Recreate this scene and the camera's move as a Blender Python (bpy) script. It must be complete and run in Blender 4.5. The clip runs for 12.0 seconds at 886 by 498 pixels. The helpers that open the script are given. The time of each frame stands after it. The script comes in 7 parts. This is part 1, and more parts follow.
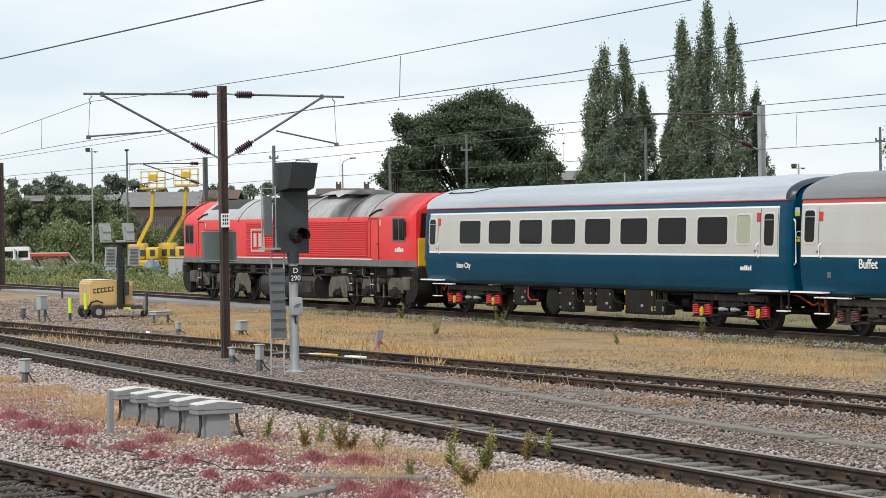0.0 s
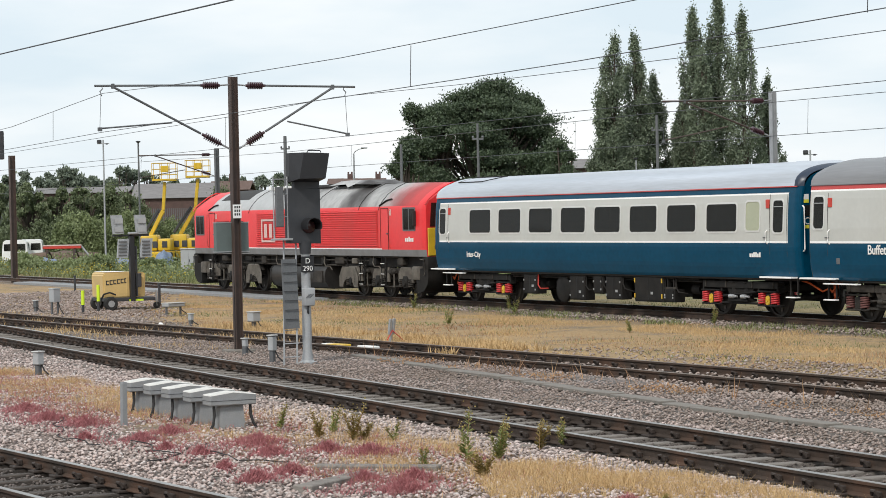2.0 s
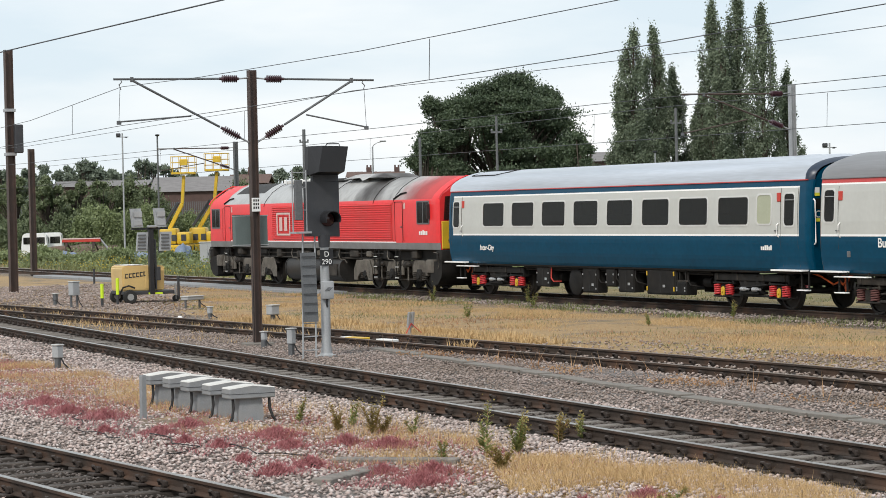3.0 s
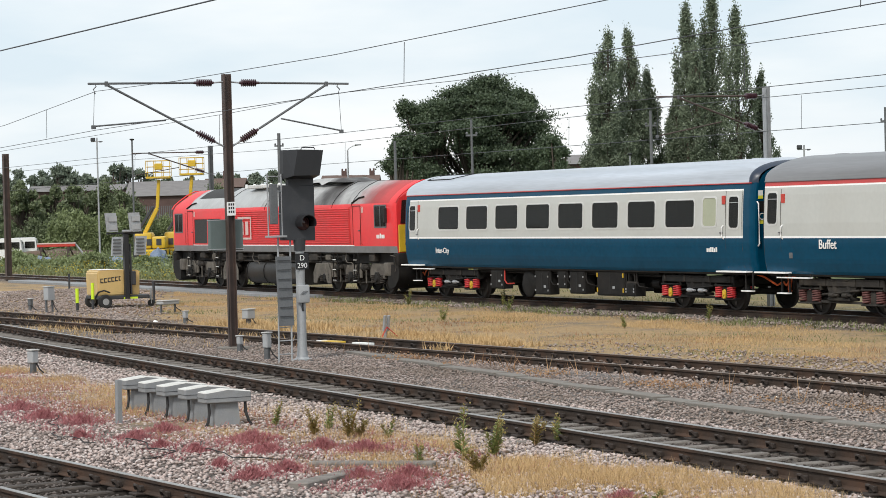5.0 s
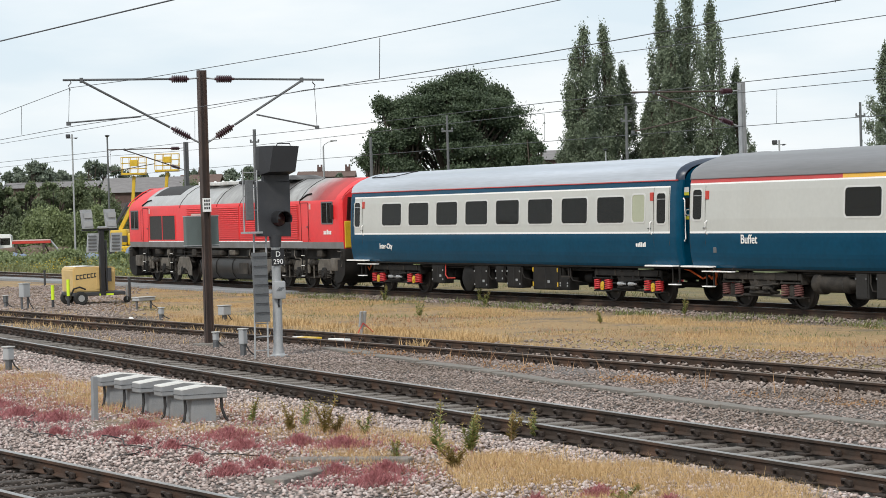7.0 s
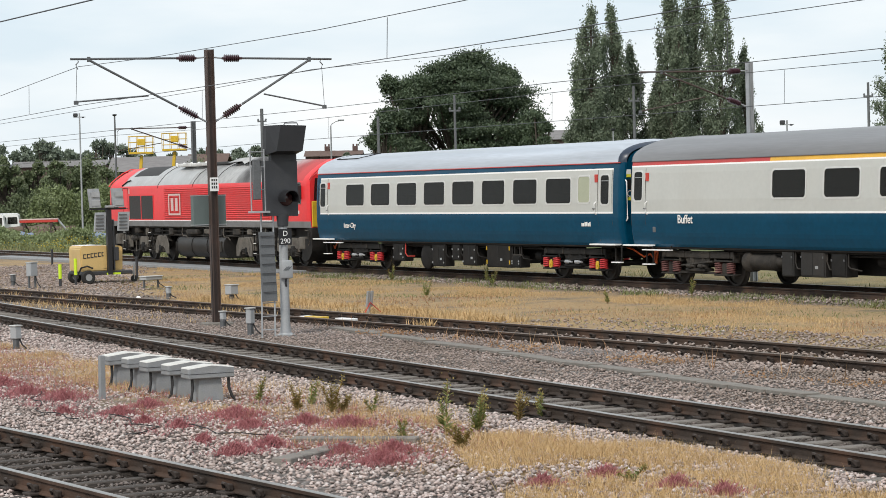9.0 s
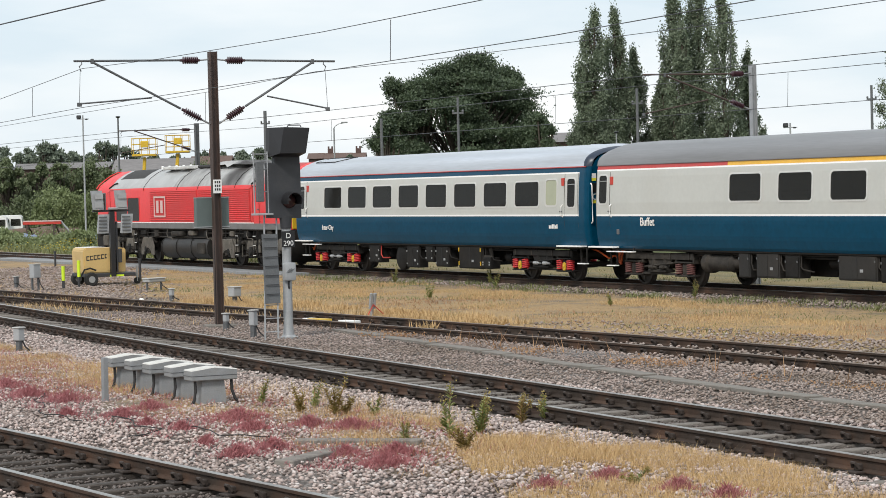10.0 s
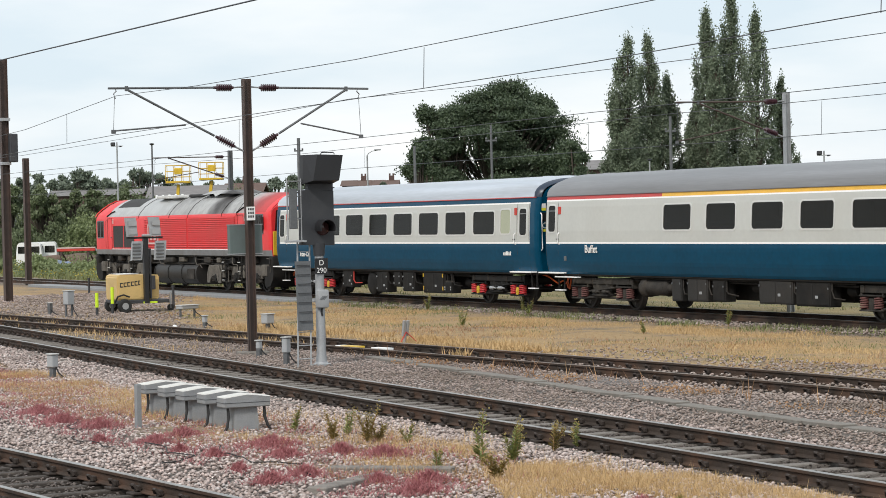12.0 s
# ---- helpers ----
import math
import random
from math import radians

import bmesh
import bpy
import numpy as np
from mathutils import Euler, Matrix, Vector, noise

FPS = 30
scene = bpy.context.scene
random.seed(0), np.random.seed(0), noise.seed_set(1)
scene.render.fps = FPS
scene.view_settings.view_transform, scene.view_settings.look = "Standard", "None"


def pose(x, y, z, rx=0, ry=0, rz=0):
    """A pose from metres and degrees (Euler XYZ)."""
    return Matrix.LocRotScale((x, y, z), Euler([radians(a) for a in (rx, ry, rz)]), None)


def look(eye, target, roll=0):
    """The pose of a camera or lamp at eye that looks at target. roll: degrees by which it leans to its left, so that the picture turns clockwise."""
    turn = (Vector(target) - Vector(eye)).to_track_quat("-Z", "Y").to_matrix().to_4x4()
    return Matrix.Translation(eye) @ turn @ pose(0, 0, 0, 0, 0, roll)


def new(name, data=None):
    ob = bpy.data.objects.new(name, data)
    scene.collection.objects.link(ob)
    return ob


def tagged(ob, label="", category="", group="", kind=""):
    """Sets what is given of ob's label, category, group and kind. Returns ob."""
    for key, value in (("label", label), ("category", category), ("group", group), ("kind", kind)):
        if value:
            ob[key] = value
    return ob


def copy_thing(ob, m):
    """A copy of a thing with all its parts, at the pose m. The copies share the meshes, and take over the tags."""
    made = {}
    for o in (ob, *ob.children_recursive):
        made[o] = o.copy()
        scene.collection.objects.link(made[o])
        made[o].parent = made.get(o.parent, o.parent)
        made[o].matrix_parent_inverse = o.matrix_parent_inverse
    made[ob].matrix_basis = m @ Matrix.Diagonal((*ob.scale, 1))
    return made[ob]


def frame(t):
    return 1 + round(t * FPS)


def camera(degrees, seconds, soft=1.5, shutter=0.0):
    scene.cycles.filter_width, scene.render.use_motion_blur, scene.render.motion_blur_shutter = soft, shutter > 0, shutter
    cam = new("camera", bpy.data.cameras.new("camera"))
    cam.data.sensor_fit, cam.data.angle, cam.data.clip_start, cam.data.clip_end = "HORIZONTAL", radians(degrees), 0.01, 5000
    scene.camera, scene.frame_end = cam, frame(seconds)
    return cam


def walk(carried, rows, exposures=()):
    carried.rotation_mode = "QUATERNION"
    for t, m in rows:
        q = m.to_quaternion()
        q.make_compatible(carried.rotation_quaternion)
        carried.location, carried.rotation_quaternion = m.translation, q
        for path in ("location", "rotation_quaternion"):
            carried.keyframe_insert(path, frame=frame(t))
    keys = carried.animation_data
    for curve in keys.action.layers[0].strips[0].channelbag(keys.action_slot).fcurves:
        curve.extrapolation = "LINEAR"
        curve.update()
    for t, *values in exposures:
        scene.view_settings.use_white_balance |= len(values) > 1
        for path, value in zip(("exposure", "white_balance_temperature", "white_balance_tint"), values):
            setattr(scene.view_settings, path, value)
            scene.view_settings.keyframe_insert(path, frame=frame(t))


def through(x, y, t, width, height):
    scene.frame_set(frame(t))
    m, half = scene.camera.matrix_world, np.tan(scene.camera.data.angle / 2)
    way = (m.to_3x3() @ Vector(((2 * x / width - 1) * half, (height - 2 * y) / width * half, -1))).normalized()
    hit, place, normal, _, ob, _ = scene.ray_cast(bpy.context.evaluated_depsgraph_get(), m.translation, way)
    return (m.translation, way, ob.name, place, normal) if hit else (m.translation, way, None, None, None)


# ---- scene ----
# camera: stands on a platform, turned by hand (seconds, heading, tilt, roll)
EYE = (0.0, 0.0, 2.749)
cam = camera(20.918, 12.0, soft=0.75)
TURNS = [
    (0, 63.7645, 89.4021, -0.7850),
    (0.5, 63.7713, 89.3265, -0.6909),
    (1, 63.7793, 89.3364, -0.8998),
    (1.5, 63.8376, 89.2697, -1.0280),
    (2, 64.0564, 89.1512, -1.2339),
    (2.5, 64.4026, 89.0240, -1.2000),
    (2.7, 64.4839, 89.0124, -1.2204),
    (4.3, 64.3731, 88.9863, -1.4668),
    (4.5, 64.2772, 89.0445, -1.4667),
    (5, 63.9227, 89.0635, -1.4812),
    (5.5, 63.6275, 89.1180, -1.7463),
    (6, 63.4511, 89.2183, -1.6056),
    (6.5, 63.3730, 89.1710, -1.6045),
    (7, 63.3522, 88.9471, -1.6071),
    (7.2, 63.3264, 88.9059, -1.6043),
    (8.8, 63.5096, 88.5062, -1.5298),
    (9, 63.5374, 88.4666, -1.5168),
    (9.5, 63.5707, 88.4046, -1.4793),
    (10, 63.6095, 88.5252, -1.4480),
    (10.5, 63.6656, 88.7160, -1.4671),
    (11, 63.8443, 88.8386, -1.4966),
    (11.5, 64.0796, 89.0513, -1.3944),
    (12, 64.3816, 89.1973, -1.3665)]
walk(cam, [(t, pose(*EYE, tilt, 0, head) @ pose(0, 0, 0, 0, 0, roll)) for t, head, tilt, roll in TURNS])

# ---- light: bright overcast summer sky ----
world = bpy.data.worlds.new("overcast_sky")
scene.world = world
world.use_nodes = True
nt = world.node_tree
nt.nodes.clear()
n_out = nt.nodes.new("ShaderNodeOutputWorld")
n_bg = nt.nodes.new("ShaderNodeBackground")
n_sky = nt.nodes.new("ShaderNodeTexSky")
n_sky.sky_type = "NISHITA"
n_sky.sun_disc = False
n_sky.sun_elevation, n_sky.sun_rotation = radians(52), radians(200)
n_scale = nt.nodes.new("ShaderNodeVectorMath")
n_scale.operation = "SCALE"
n_scale.inputs["Scale"].default_value = 0.085
n_tc = nt.nodes.new("ShaderNodeTexCoord")
n_map = nt.nodes.new("ShaderNodeMapping")
n_map.inputs["Scale"].default_value = (2.0, 2.0, 9.0)
n_noise = nt.nodes.new("ShaderNodeTexNoise")
n_noise.inputs["Scale"].default_value = 2.2
n_noise.inputs["Detail"].default_value = 6
n_ramp = nt.nodes.new("ShaderNodeValToRGB")
n_ramp.color_ramp.elements[0].position, n_ramp.color_ramp.elements[1].position = 0.36, 0.66
n_ramp.color_ramp.elements[0].color = (0.74, 0.85, 0.93, 1)
n_ramp.color_ramp.elements[1].color = (1.05, 1.06, 1.06, 1)
n_mix = nt.nodes.new("ShaderNodeMixRGB")
n_mix.inputs[0].default_value = 0.88
nt.links.new(n_sky.outputs[0], n_scale.inputs[0])
nt.links.new(n_tc.outputs["Generated"], n_map.inputs[0])
nt.links.new(n_map.outputs[0], n_noise.inputs["Vector"])
nt.links.new(n_noise.outputs[0], n_ramp.inputs[0])
nt.links.new(n_scale.outputs[0], n_mix.inputs[1])
nt.links.new(n_ramp.outputs[0], n_mix.inputs[2])
nt.links.new(n_mix.outputs[0], n_bg.inputs[0])
n_bg.inputs[1].default_value = 1.08
nt.links.new(n_bg.outputs[0], n_out.inputs[0])

sun_data = bpy.data.lights.new("sun", "SUN")
sun_data.energy, sun_data.angle, sun_data.color = 2.3, radians(10), (1.0, 0.95, 0.88)
sun = new("sun", sun_data)
sun.matrix_world = look((20, -40, 60), (-20, 10, 0))


# ---- building helpers ----
def node_mat(name):
    m = bpy.data.materials.new(name)
    m.use_nodes = True
    t = m.node_tree
    return m, t, t.nodes["Principled BSDF"]


def pm(name, col, rough=0.6, metal=0.0, var=0.18, scale=3.0, col2=None, bump=0.0, bscale=60.0, stretch=(1, 1, 1), coat=0.0,
       dirt=None, dirt_amount=0.0, spec=0.5):
    """A painted, metal, stone or wooden surface: broad and fine colour variation, stains and fine relief."""
    m, t, b = node_mat(name)
    N, L = t.nodes.new, t.links.new
    tc, mp = N("ShaderNodeTexCoord"), N("ShaderNodeMapping")
    mp.inputs["Scale"].default_value = stretch
    L(tc.outputs["Object"], mp.inputs[0])
    n1, n2 = N("ShaderNodeTexNoise"), N("ShaderNodeTexNoise")
    n1.inputs["Scale"].default_value, n1.inputs["Detail"].default_value = scale, 5
    n2.inputs["Scale"].default_value, n2.inputs["Detail"].default_value = scale * 11, 3
    add = N("ShaderNodeMath")
    add.operation = "MULTIPLY_ADD"
    add.inputs[1].default_value, add.inputs[2].default_value = 0.45, 0
    mix = N("ShaderNodeMixRGB")
    c2 = col2 or [min(1, c * (1 + var)) for c in col]
    mix.inputs[1].default_value = (*[c * (1 - var) for c in col], 1)
    mix.inputs[2].default_value = (*c2, 1)
    ad2 = N("ShaderNodeMath")
    ad2.operation = "MULTIPLY_ADD"
    ad2.inputs[1].default_value = 0.55
    for n in (n1, n2):
        L(mp.outputs[0], n.inputs["Vector"])
    L(n2.outputs[0], add.inputs[0])
    L(n1.outputs[0], ad2.inputs[0])
    L(add.outputs[0], ad2.inputs[2])
    rmp = N("ShaderNodeMapRange")
    rmp.inputs[1].default_value, rmp.inputs[2].default_value = 0.33, 0.67
    L(ad2.outputs[0], rmp.inputs[0])
    L(rmp.outputs[0], mix.inputs[0])
    last = mix.outputs[0]
    if dirt:
        n3, r3, mx = N("ShaderNodeTexNoise"), N("ShaderNodeMapRange"), N("ShaderNodeMixRGB")
        n3.inputs["Scale"].default_value, n3.inputs["Detail"].default_value = scale * 0.7, 8
        L(mp.outputs[0], n3.inputs["Vector"])
        r3.inputs[1].default_value, r3.inputs[2].default_value, r3.inputs[4].default_value = 0.45, 0.75, dirt_amount
        L(n3.outputs[0], r3.inputs[0])
        L(r3.outputs[0], mx.inputs[0])
        L(last, mx.inputs[1])
        mx.inputs[2].default_value = (*dirt, 1)
        last = mx.outputs[0]
    L(last, b.inputs["Base Color"])
    b.inputs["Roughness"].default_value, b.inputs["Metallic"].default_value = rough, metal
    b.inputs["Coat Weight"].default_value = coat
    b.inputs["Specular IOR Level"].default_value = spec
    if bump:
        bp, n4 = N("ShaderNodeBump"), N("ShaderNodeTexNoise")
        n4.inputs["Scale"].default_value, n4.inputs["Detail"].default_value = bscale, 4
        L(mp.outputs[0], n4.inputs["Vector"])
        bp.inputs["Strength"].default_value, bp.inputs["Distance"].default_value = bump, 0.02
        L(n4.outputs[0], bp.inputs["Height"])
        L(bp.outputs[0], b.inputs["Normal"])
    return m


def leaf_mat(name, dark, light, rough=0.55, through=0.25):
    """Leaves and stalks: each blade or leaf a little different in colour."""
    m, t, b = node_mat(name)
    N, L = t.nodes.new, t.links.new
    g, r, n, tc = N("ShaderNodeNewGeometry"), N("ShaderNodeValToRGB"), N("ShaderNodeTexNoise"), N("ShaderNodeTexCoord")
    n.inputs["Scale"].default_value, n.inputs["Detail"].default_value = 0.6, 4
    L(tc.outputs["Object"], n.inputs["Vector"])
    a = N("ShaderNodeMath")
    a.operation = "MULTIPLY_ADD"
    a.inputs[1].default_value = 0.55
    s2 = N("ShaderNodeMath")
    s2.operation = "MULTIPLY_ADD"
    s2.inputs[1].default_value, s2.inputs[2].default_value = 0.9, -0.22
    L(n.outputs[0], s2.inputs[0])
    L(g.outputs["Random Per Island"], a.inputs[0])
    L(s2.outputs[0], a.inputs[2])
    r.color_ramp.elements[0].color, r.color_ramp.elements[1].color = (*dark, 1), (*light, 1)
    L(a.outputs[0], r.inputs[0])
    L(r.outputs[0], b.inputs["Base Color"])
    b.inputs["Roughness"].default_value = rough
    tr, mx = N("ShaderNodeBsdfTranslucent"), N("ShaderNodeMixShader")
    mx.inputs[0].default_value = through
    L(r.outputs[0], tr.inputs[0])
    L(b.outputs[0], mx.inputs[1])
    L(tr.outputs[0], mx.inputs[2])
    L(mx.outputs[0], t.nodes["Material Output"].inputs[0])
    return m


def thing(name, m, label, category, group="", kind=""):
    ob = new(name)
    ob.empty_display_size = 0.2
    ob.matrix_world = m
    return tagged(ob, label, category, group, kind)


def mesh_of(name, bm, mats, smooth=0):
    me = bpy.data.meshes.new(name)
    bmesh.ops.recalc_face_normals(bm, faces=bm.faces)
    bm.to_mesh(me)
    bm.free()
    for m in mats if isinstance(mats, (list, tuple)) else [mats]:
        me.materials.append(m)
    if smooth:
        me.polygons.foreach_set("use_smooth", [True] * len(me.polygons))
        me.set_sharp_from_angle(angle=radians(smooth))
    return me


def part(name, bm, mats, parent, label="", smooth=0, at=None):
    """One mesh object under a thing or a part; bm may be a mesh that is shared."""
    me = bm if isinstance(bm, bpy.types.Mesh) else mesh_of(name, bm, mats, smooth)
    ob = new(name, me)
    ob.parent = parent
    if at is not None:
        ob.matrix_basis = at
    return tagged(ob, label)


def solid(name, bm, mats, label, category, m=None, smooth=0, group="", kind=""):
    """A thing or piece of the setting that is one mesh."""
    ob = new(name, bm if isinstance(bm, bpy.types.Mesh) else mesh_of(name, bm, mats, smooth))
    if m is not None:
        ob.matrix_world = m
    return tagged(ob, label, category, group, kind)


def box(bm, x0, x1, y0, y1, z0, z1, mi=0, r=0.0, seg=1):
    v = [bm.verts.new((x, y, z)) for x in (x0, x1) for y in (y0, y1) for z in (z0, z1)]
    fs = [bm.faces.new([v[i] for i in q]) for q in ((0, 1, 3, 2), (4, 6, 7, 5), (0, 4, 5, 1), (2, 3, 7, 6), (0, 2, 6, 4), (1, 5, 7, 3))]
    for f in fs:
        f.material_index = mi
    if r:
        es = {e for f in fs for e in f.edges}
        bmesh.ops.bevel(bm, geom=list(es), offset=r, segments=seg, affect="EDGES", profile=0.5)
    return bm


def B(*a, **k):
    return box(bmesh.new(), *a, **k)


def loft(bm, rings, cap=True, mi=0, closed=True):
    """Faces between rings of points; the rings have equal counts."""
    vs = [[bm.verts.new(p) for p in r] for r in rings]
    n = len(vs[0])
    for a, b in zip(vs, vs[1:]):
        for i in range(n if closed else n - 1):
            f = bm.faces.new((a[i], a[(i + 1) % n], b[(i + 1) % n], b[i]))
            f.material_index = mi
    if cap and closed:
        for r in (vs[0][::-1], vs[-1]):
            bm.faces.new(r).material_index = mi
    return bm


def tube(bm, p0, p1, r, seg=10, r1=None, mi=0):
    p0, p1 = Vector(p0), Vector(p1)
    q = (p1 - p0).to_track_quat("Z", "Y")
    ring = [Vector((math.cos(2 * math.pi * i / seg), math.sin(2 * math.pi * i / seg), 0)) for i in range(seg)]
    return loft(bm, [[p0 + q @ (v * r) for v in ring], [p1 + q @ (v * (r if r1 is None else r1)) for v in ring]], mi=mi)


def pipe(bm, pts, r, seg=6, mi=0):
    """A bent pipe or cable along points."""
    pts = [Vector(p) for p in pts]
    rings = []
    for i, p in enumerate(pts):
        d = pts[min(i + 1, len(pts) - 1)] - pts[max(i - 1, 0)]
        q = d.to_track_quat("Z", "Y")
        rings.append([p + q @ Vector((r * math.cos(2 * math.pi * k / seg), r * math.sin(2 * math.pi * k / seg), 0)) for k in range(seg)])
    return loft(bm, rings, mi=mi)


def lathe(bm, prof, origin, axis, seg=20, mi=0):
    """prof: (distance along the axis, radius)."""
    q = Vector(axis).to_track_quat("Z", "Y")
    o = Vector(origin)
    rings = [[o + q @ Vector((max(r, 1e-4) * math.cos(2 * math.pi * i / seg), max(r, 1e-4) * math.sin(2 * math.pi * i / seg), d)) for i in range(seg)]
             for d, r in prof]
    return loft(bm, rings, mi=mi)


def rrect(cx, cz, w, h, r, n=4):
    """Outline of a rounded rectangle, as (x, z)."""
    out = []
    for sx, sz, a0 in ((1, 1, 0), (-1, 1, 90), (-1, -1, 180), (1, -1, 270)):
        for k in range(n + 1):
            a = radians(a0 + 90 * k / n)
            out.append((cx + sx * (w / 2 - r) + r * math.cos(a), cz + sz * (h / 2 - r) + r * math.sin(a)))
    return out


def writing(name, text, size, m, mat, parent, label="", depth=0.004, bold=0.0):
    cu = bpy.data.curves.new(name, "FONT")
    cu.body, cu.size, cu.extrude, cu.align_x, cu.offset = text, size, depth, "CENTER", bold
    cu.materials.append(mat)
    ob = new(name, cu)
    ob.parent, ob.matrix_basis = parent, m
    return tagged(ob, label)


def scatter(name, verts, faces, pos, scale, spin, mat, label, category, tilt=None, mats=None, kind="stuff", parent=None):
    """Many small alike pieces in one mesh. pos (n, 3); scale (n,) or (n, 3); spin and tilt in radians."""
    V, F = np.array(verts, float), np.array(faces, int)
    pos, n = np.asarray(pos, float), len(pos)
    scale = np.asarray(scale, float)
    scale = np.repeat(scale[:, None], 3, 1) if scale.ndim == 1 else scale
    P = V[None] * scale[:, None]
    if tilt is not None:
        c, s = np.cos(tilt)[:, None], np.sin(tilt)[:, None]
        P = np.stack([P[..., 0], P[..., 1] * c - P[..., 2] * s, P[..., 1] * s + P[..., 2] * c], -1)
    c, s = np.cos(spin)[:, None], np.sin(spin)[:, None]
    P = np.stack([P[..., 0] * c - P[..., 1] * s, P[..., 0] * s + P[..., 1] * c, P[..., 2]], -1) + pos[:, None]
    A = (F[None] + (np.arange(n) * len(V))[:, None, None]).reshape(-1, F.shape[1])
    me = bpy.data.meshes.new(name)
    me.vertices.add(n * len(V))
    me.vertices.foreach_set("co", P.astype(np.float32).ravel())
    k = F.shape[1]
    me.loops.add(A.size)
    me.loops.foreach_set("vertex_index", A.astype(np.int32).ravel())
    me.polygons.add(len(A))
    me.polygons.foreach_set("loop_start", (np.arange(len(A)) * k).astype(np.int32))
    me.update(calc_edges=True)
    me.materials.append(mat)
    ob = new(name, me)
    ob.parent = parent
    return tagged(ob, label, category, kind=kind)


# ---- materials ----
M_WHITE = pm("coach_grey_white", (0.49, 0.5, 0.475), 0.4, var=0.05, scale=0.8, spec=0.4, dirt=(0.45, 0.43, 0.38), dirt_amount=0.25)
M_BLUE = pm("coach_blue", (0.001, 0.05, 0.1), 0.26, var=0.15, scale=0.7, spec=0.13, dirt=(0.004, 0.058, 0.106), dirt_amount=0.3)
M_LINE = pm("white_line", (0.86, 0.86, 0.85), 0.4, var=0.05)
M_REDLINE = pm("red_line", (0.5, 0.045, 0.04), 0.4, var=0.1)
M_YELLOWLINE = pm("yellow_line", (0.75, 0.42, 0.04), 0.4, var=0.1)
M_ROOF = pm("silver_roof", (0.46, 0.5, 0.555), 0.3, metal=0.25, var=0.16, scale=0.9, stretch=(0.16, 3, 3), dirt=(0.3, 0.31, 0.32), dirt_amount=0.5, bump=0.03, bscale=3)
M_ROOF2 = pm("grey_roof", (0.21, 0.215, 0.225), 0.45, metal=0.1, var=0.14, scale=0.9, stretch=(0.16, 3, 3), dirt=(0.13, 0.13, 0.13), dirt_amount=0.45, bump=0.03, bscale=3)
M_BLACK = pm("underframe_black", (0.013, 0.0125, 0.012), 0.7, var=0.4, scale=4, dirt=(0.032, 0.027, 0.023), dirt_amount=0.5, spec=0.2)
M_GRIME = pm("bogie_grime", (0.03, 0.027, 0.024), 0.75, var=0.4, scale=4, spec=0.25, dirt=(0.1, 0.085, 0.068), dirt_amount=0.5, bump=0.3)
M_TAN = pm("bogie_dusty_tan", (0.11, 0.099, 0.083), 0.75, var=0.4, scale=4, dirt=(0.045, 0.036, 0.03), dirt_amount=0.9, bump=0.3)
M_WHEEL = pm("wheel_steel", (0.026, 0.022, 0.019), 0.7, metal=0.2, var=0.3, scale=4)
M_TYRE = pm("wheel_tread", (0.07, 0.062, 0.055), 0.5, metal=0.5, var=0.1)
M_SPRING = pm("red_spring", (0.55, 0.03, 0.035), 0.45, var=0.15)
M_RUSTSPRING = pm("brown_spring", (0.13, 0.05, 0.045), 0.7, var=0.25)
M_YELLOW = pm("yellow_paint", (0.62, 0.4, 0.025), 0.45, var=0.1, dirt=(0.3, 0.2, 0.06), dirt_amount=0.3)
M_ORANGE = pm("orange_pipe", (0.65, 0.12, 0.03), 0.5, var=0.1)
M_LOCORED = pm("loco_red", (0.72, 0.032, 0.036), 0.42, var=0.08, scale=0.8, spec=0.35, dirt=(0.56, 0.075, 0.065), dirt_amount=0.5)
M_LOCOGREY = pm("loco_sole_grey", (0.17, 0.175, 0.18), 0.5, var=0.15, dirt=(0.1, 0.09, 0.08), dirt_amount=0.5)
M_LOCOROOF = pm("loco_roof_weathered", (0.34, 0.34, 0.335), 0.6, var=0.3, scale=0.6, stretch=(1, 0.7, 0.7), dirt=(0.045, 0.04, 0.038), dirt_amount=1.5, bump=0.15)
M_PALEHATCH = pm("pale_hatch", (0.62, 0.62, 0.6), 0.6, var=0.2, scale=1.2, dirt=(0.2, 0.19, 0.18), dirt_amount=0.5)
M_TANK = pm("tank_black", (0.018, 0.0175, 0.017), 0.5, var=0.35, scale=1.5, spec=0.3, dirt=(0.045, 0.038, 0.032), dirt_amount=0.6, bump=0.1)
M_DARKGRILLE = pm("dark_mesh", (0.035, 0.035, 0.035), 0.8, var=0.3, scale=20)
M_LOGO = pm("pale_logo", (0.62, 0.45, 0.42), 0.5, var=0.1)
M_DECAL = pm("white_lettering", (0.8, 0.8, 0.78), 0.5, var=0.03)
M_YDECAL = pm("yellow_sticker", (0.75, 0.7, 0.06), 0.5, var=0.05)
M_REDBOX = pm("red_plate", (0.5, 0.045, 0.03), 0.5, var=0.1)
M_RUBBER = pm("black_rubber", (0.02, 0.02, 0.02), 0.8, var=0.2)
M_SEAT = pm("seat_cloth", (0.12, 0.12, 0.1), 0.9, var=0.3)
M_INNER = pm("coach_lining", (0.25, 0.24, 0.2), 0.8, var=0.1)
M_FROST = pm("frosted_pane", (0.36, 0.38, 0.27), 0.35, var=0.08, scale=2)

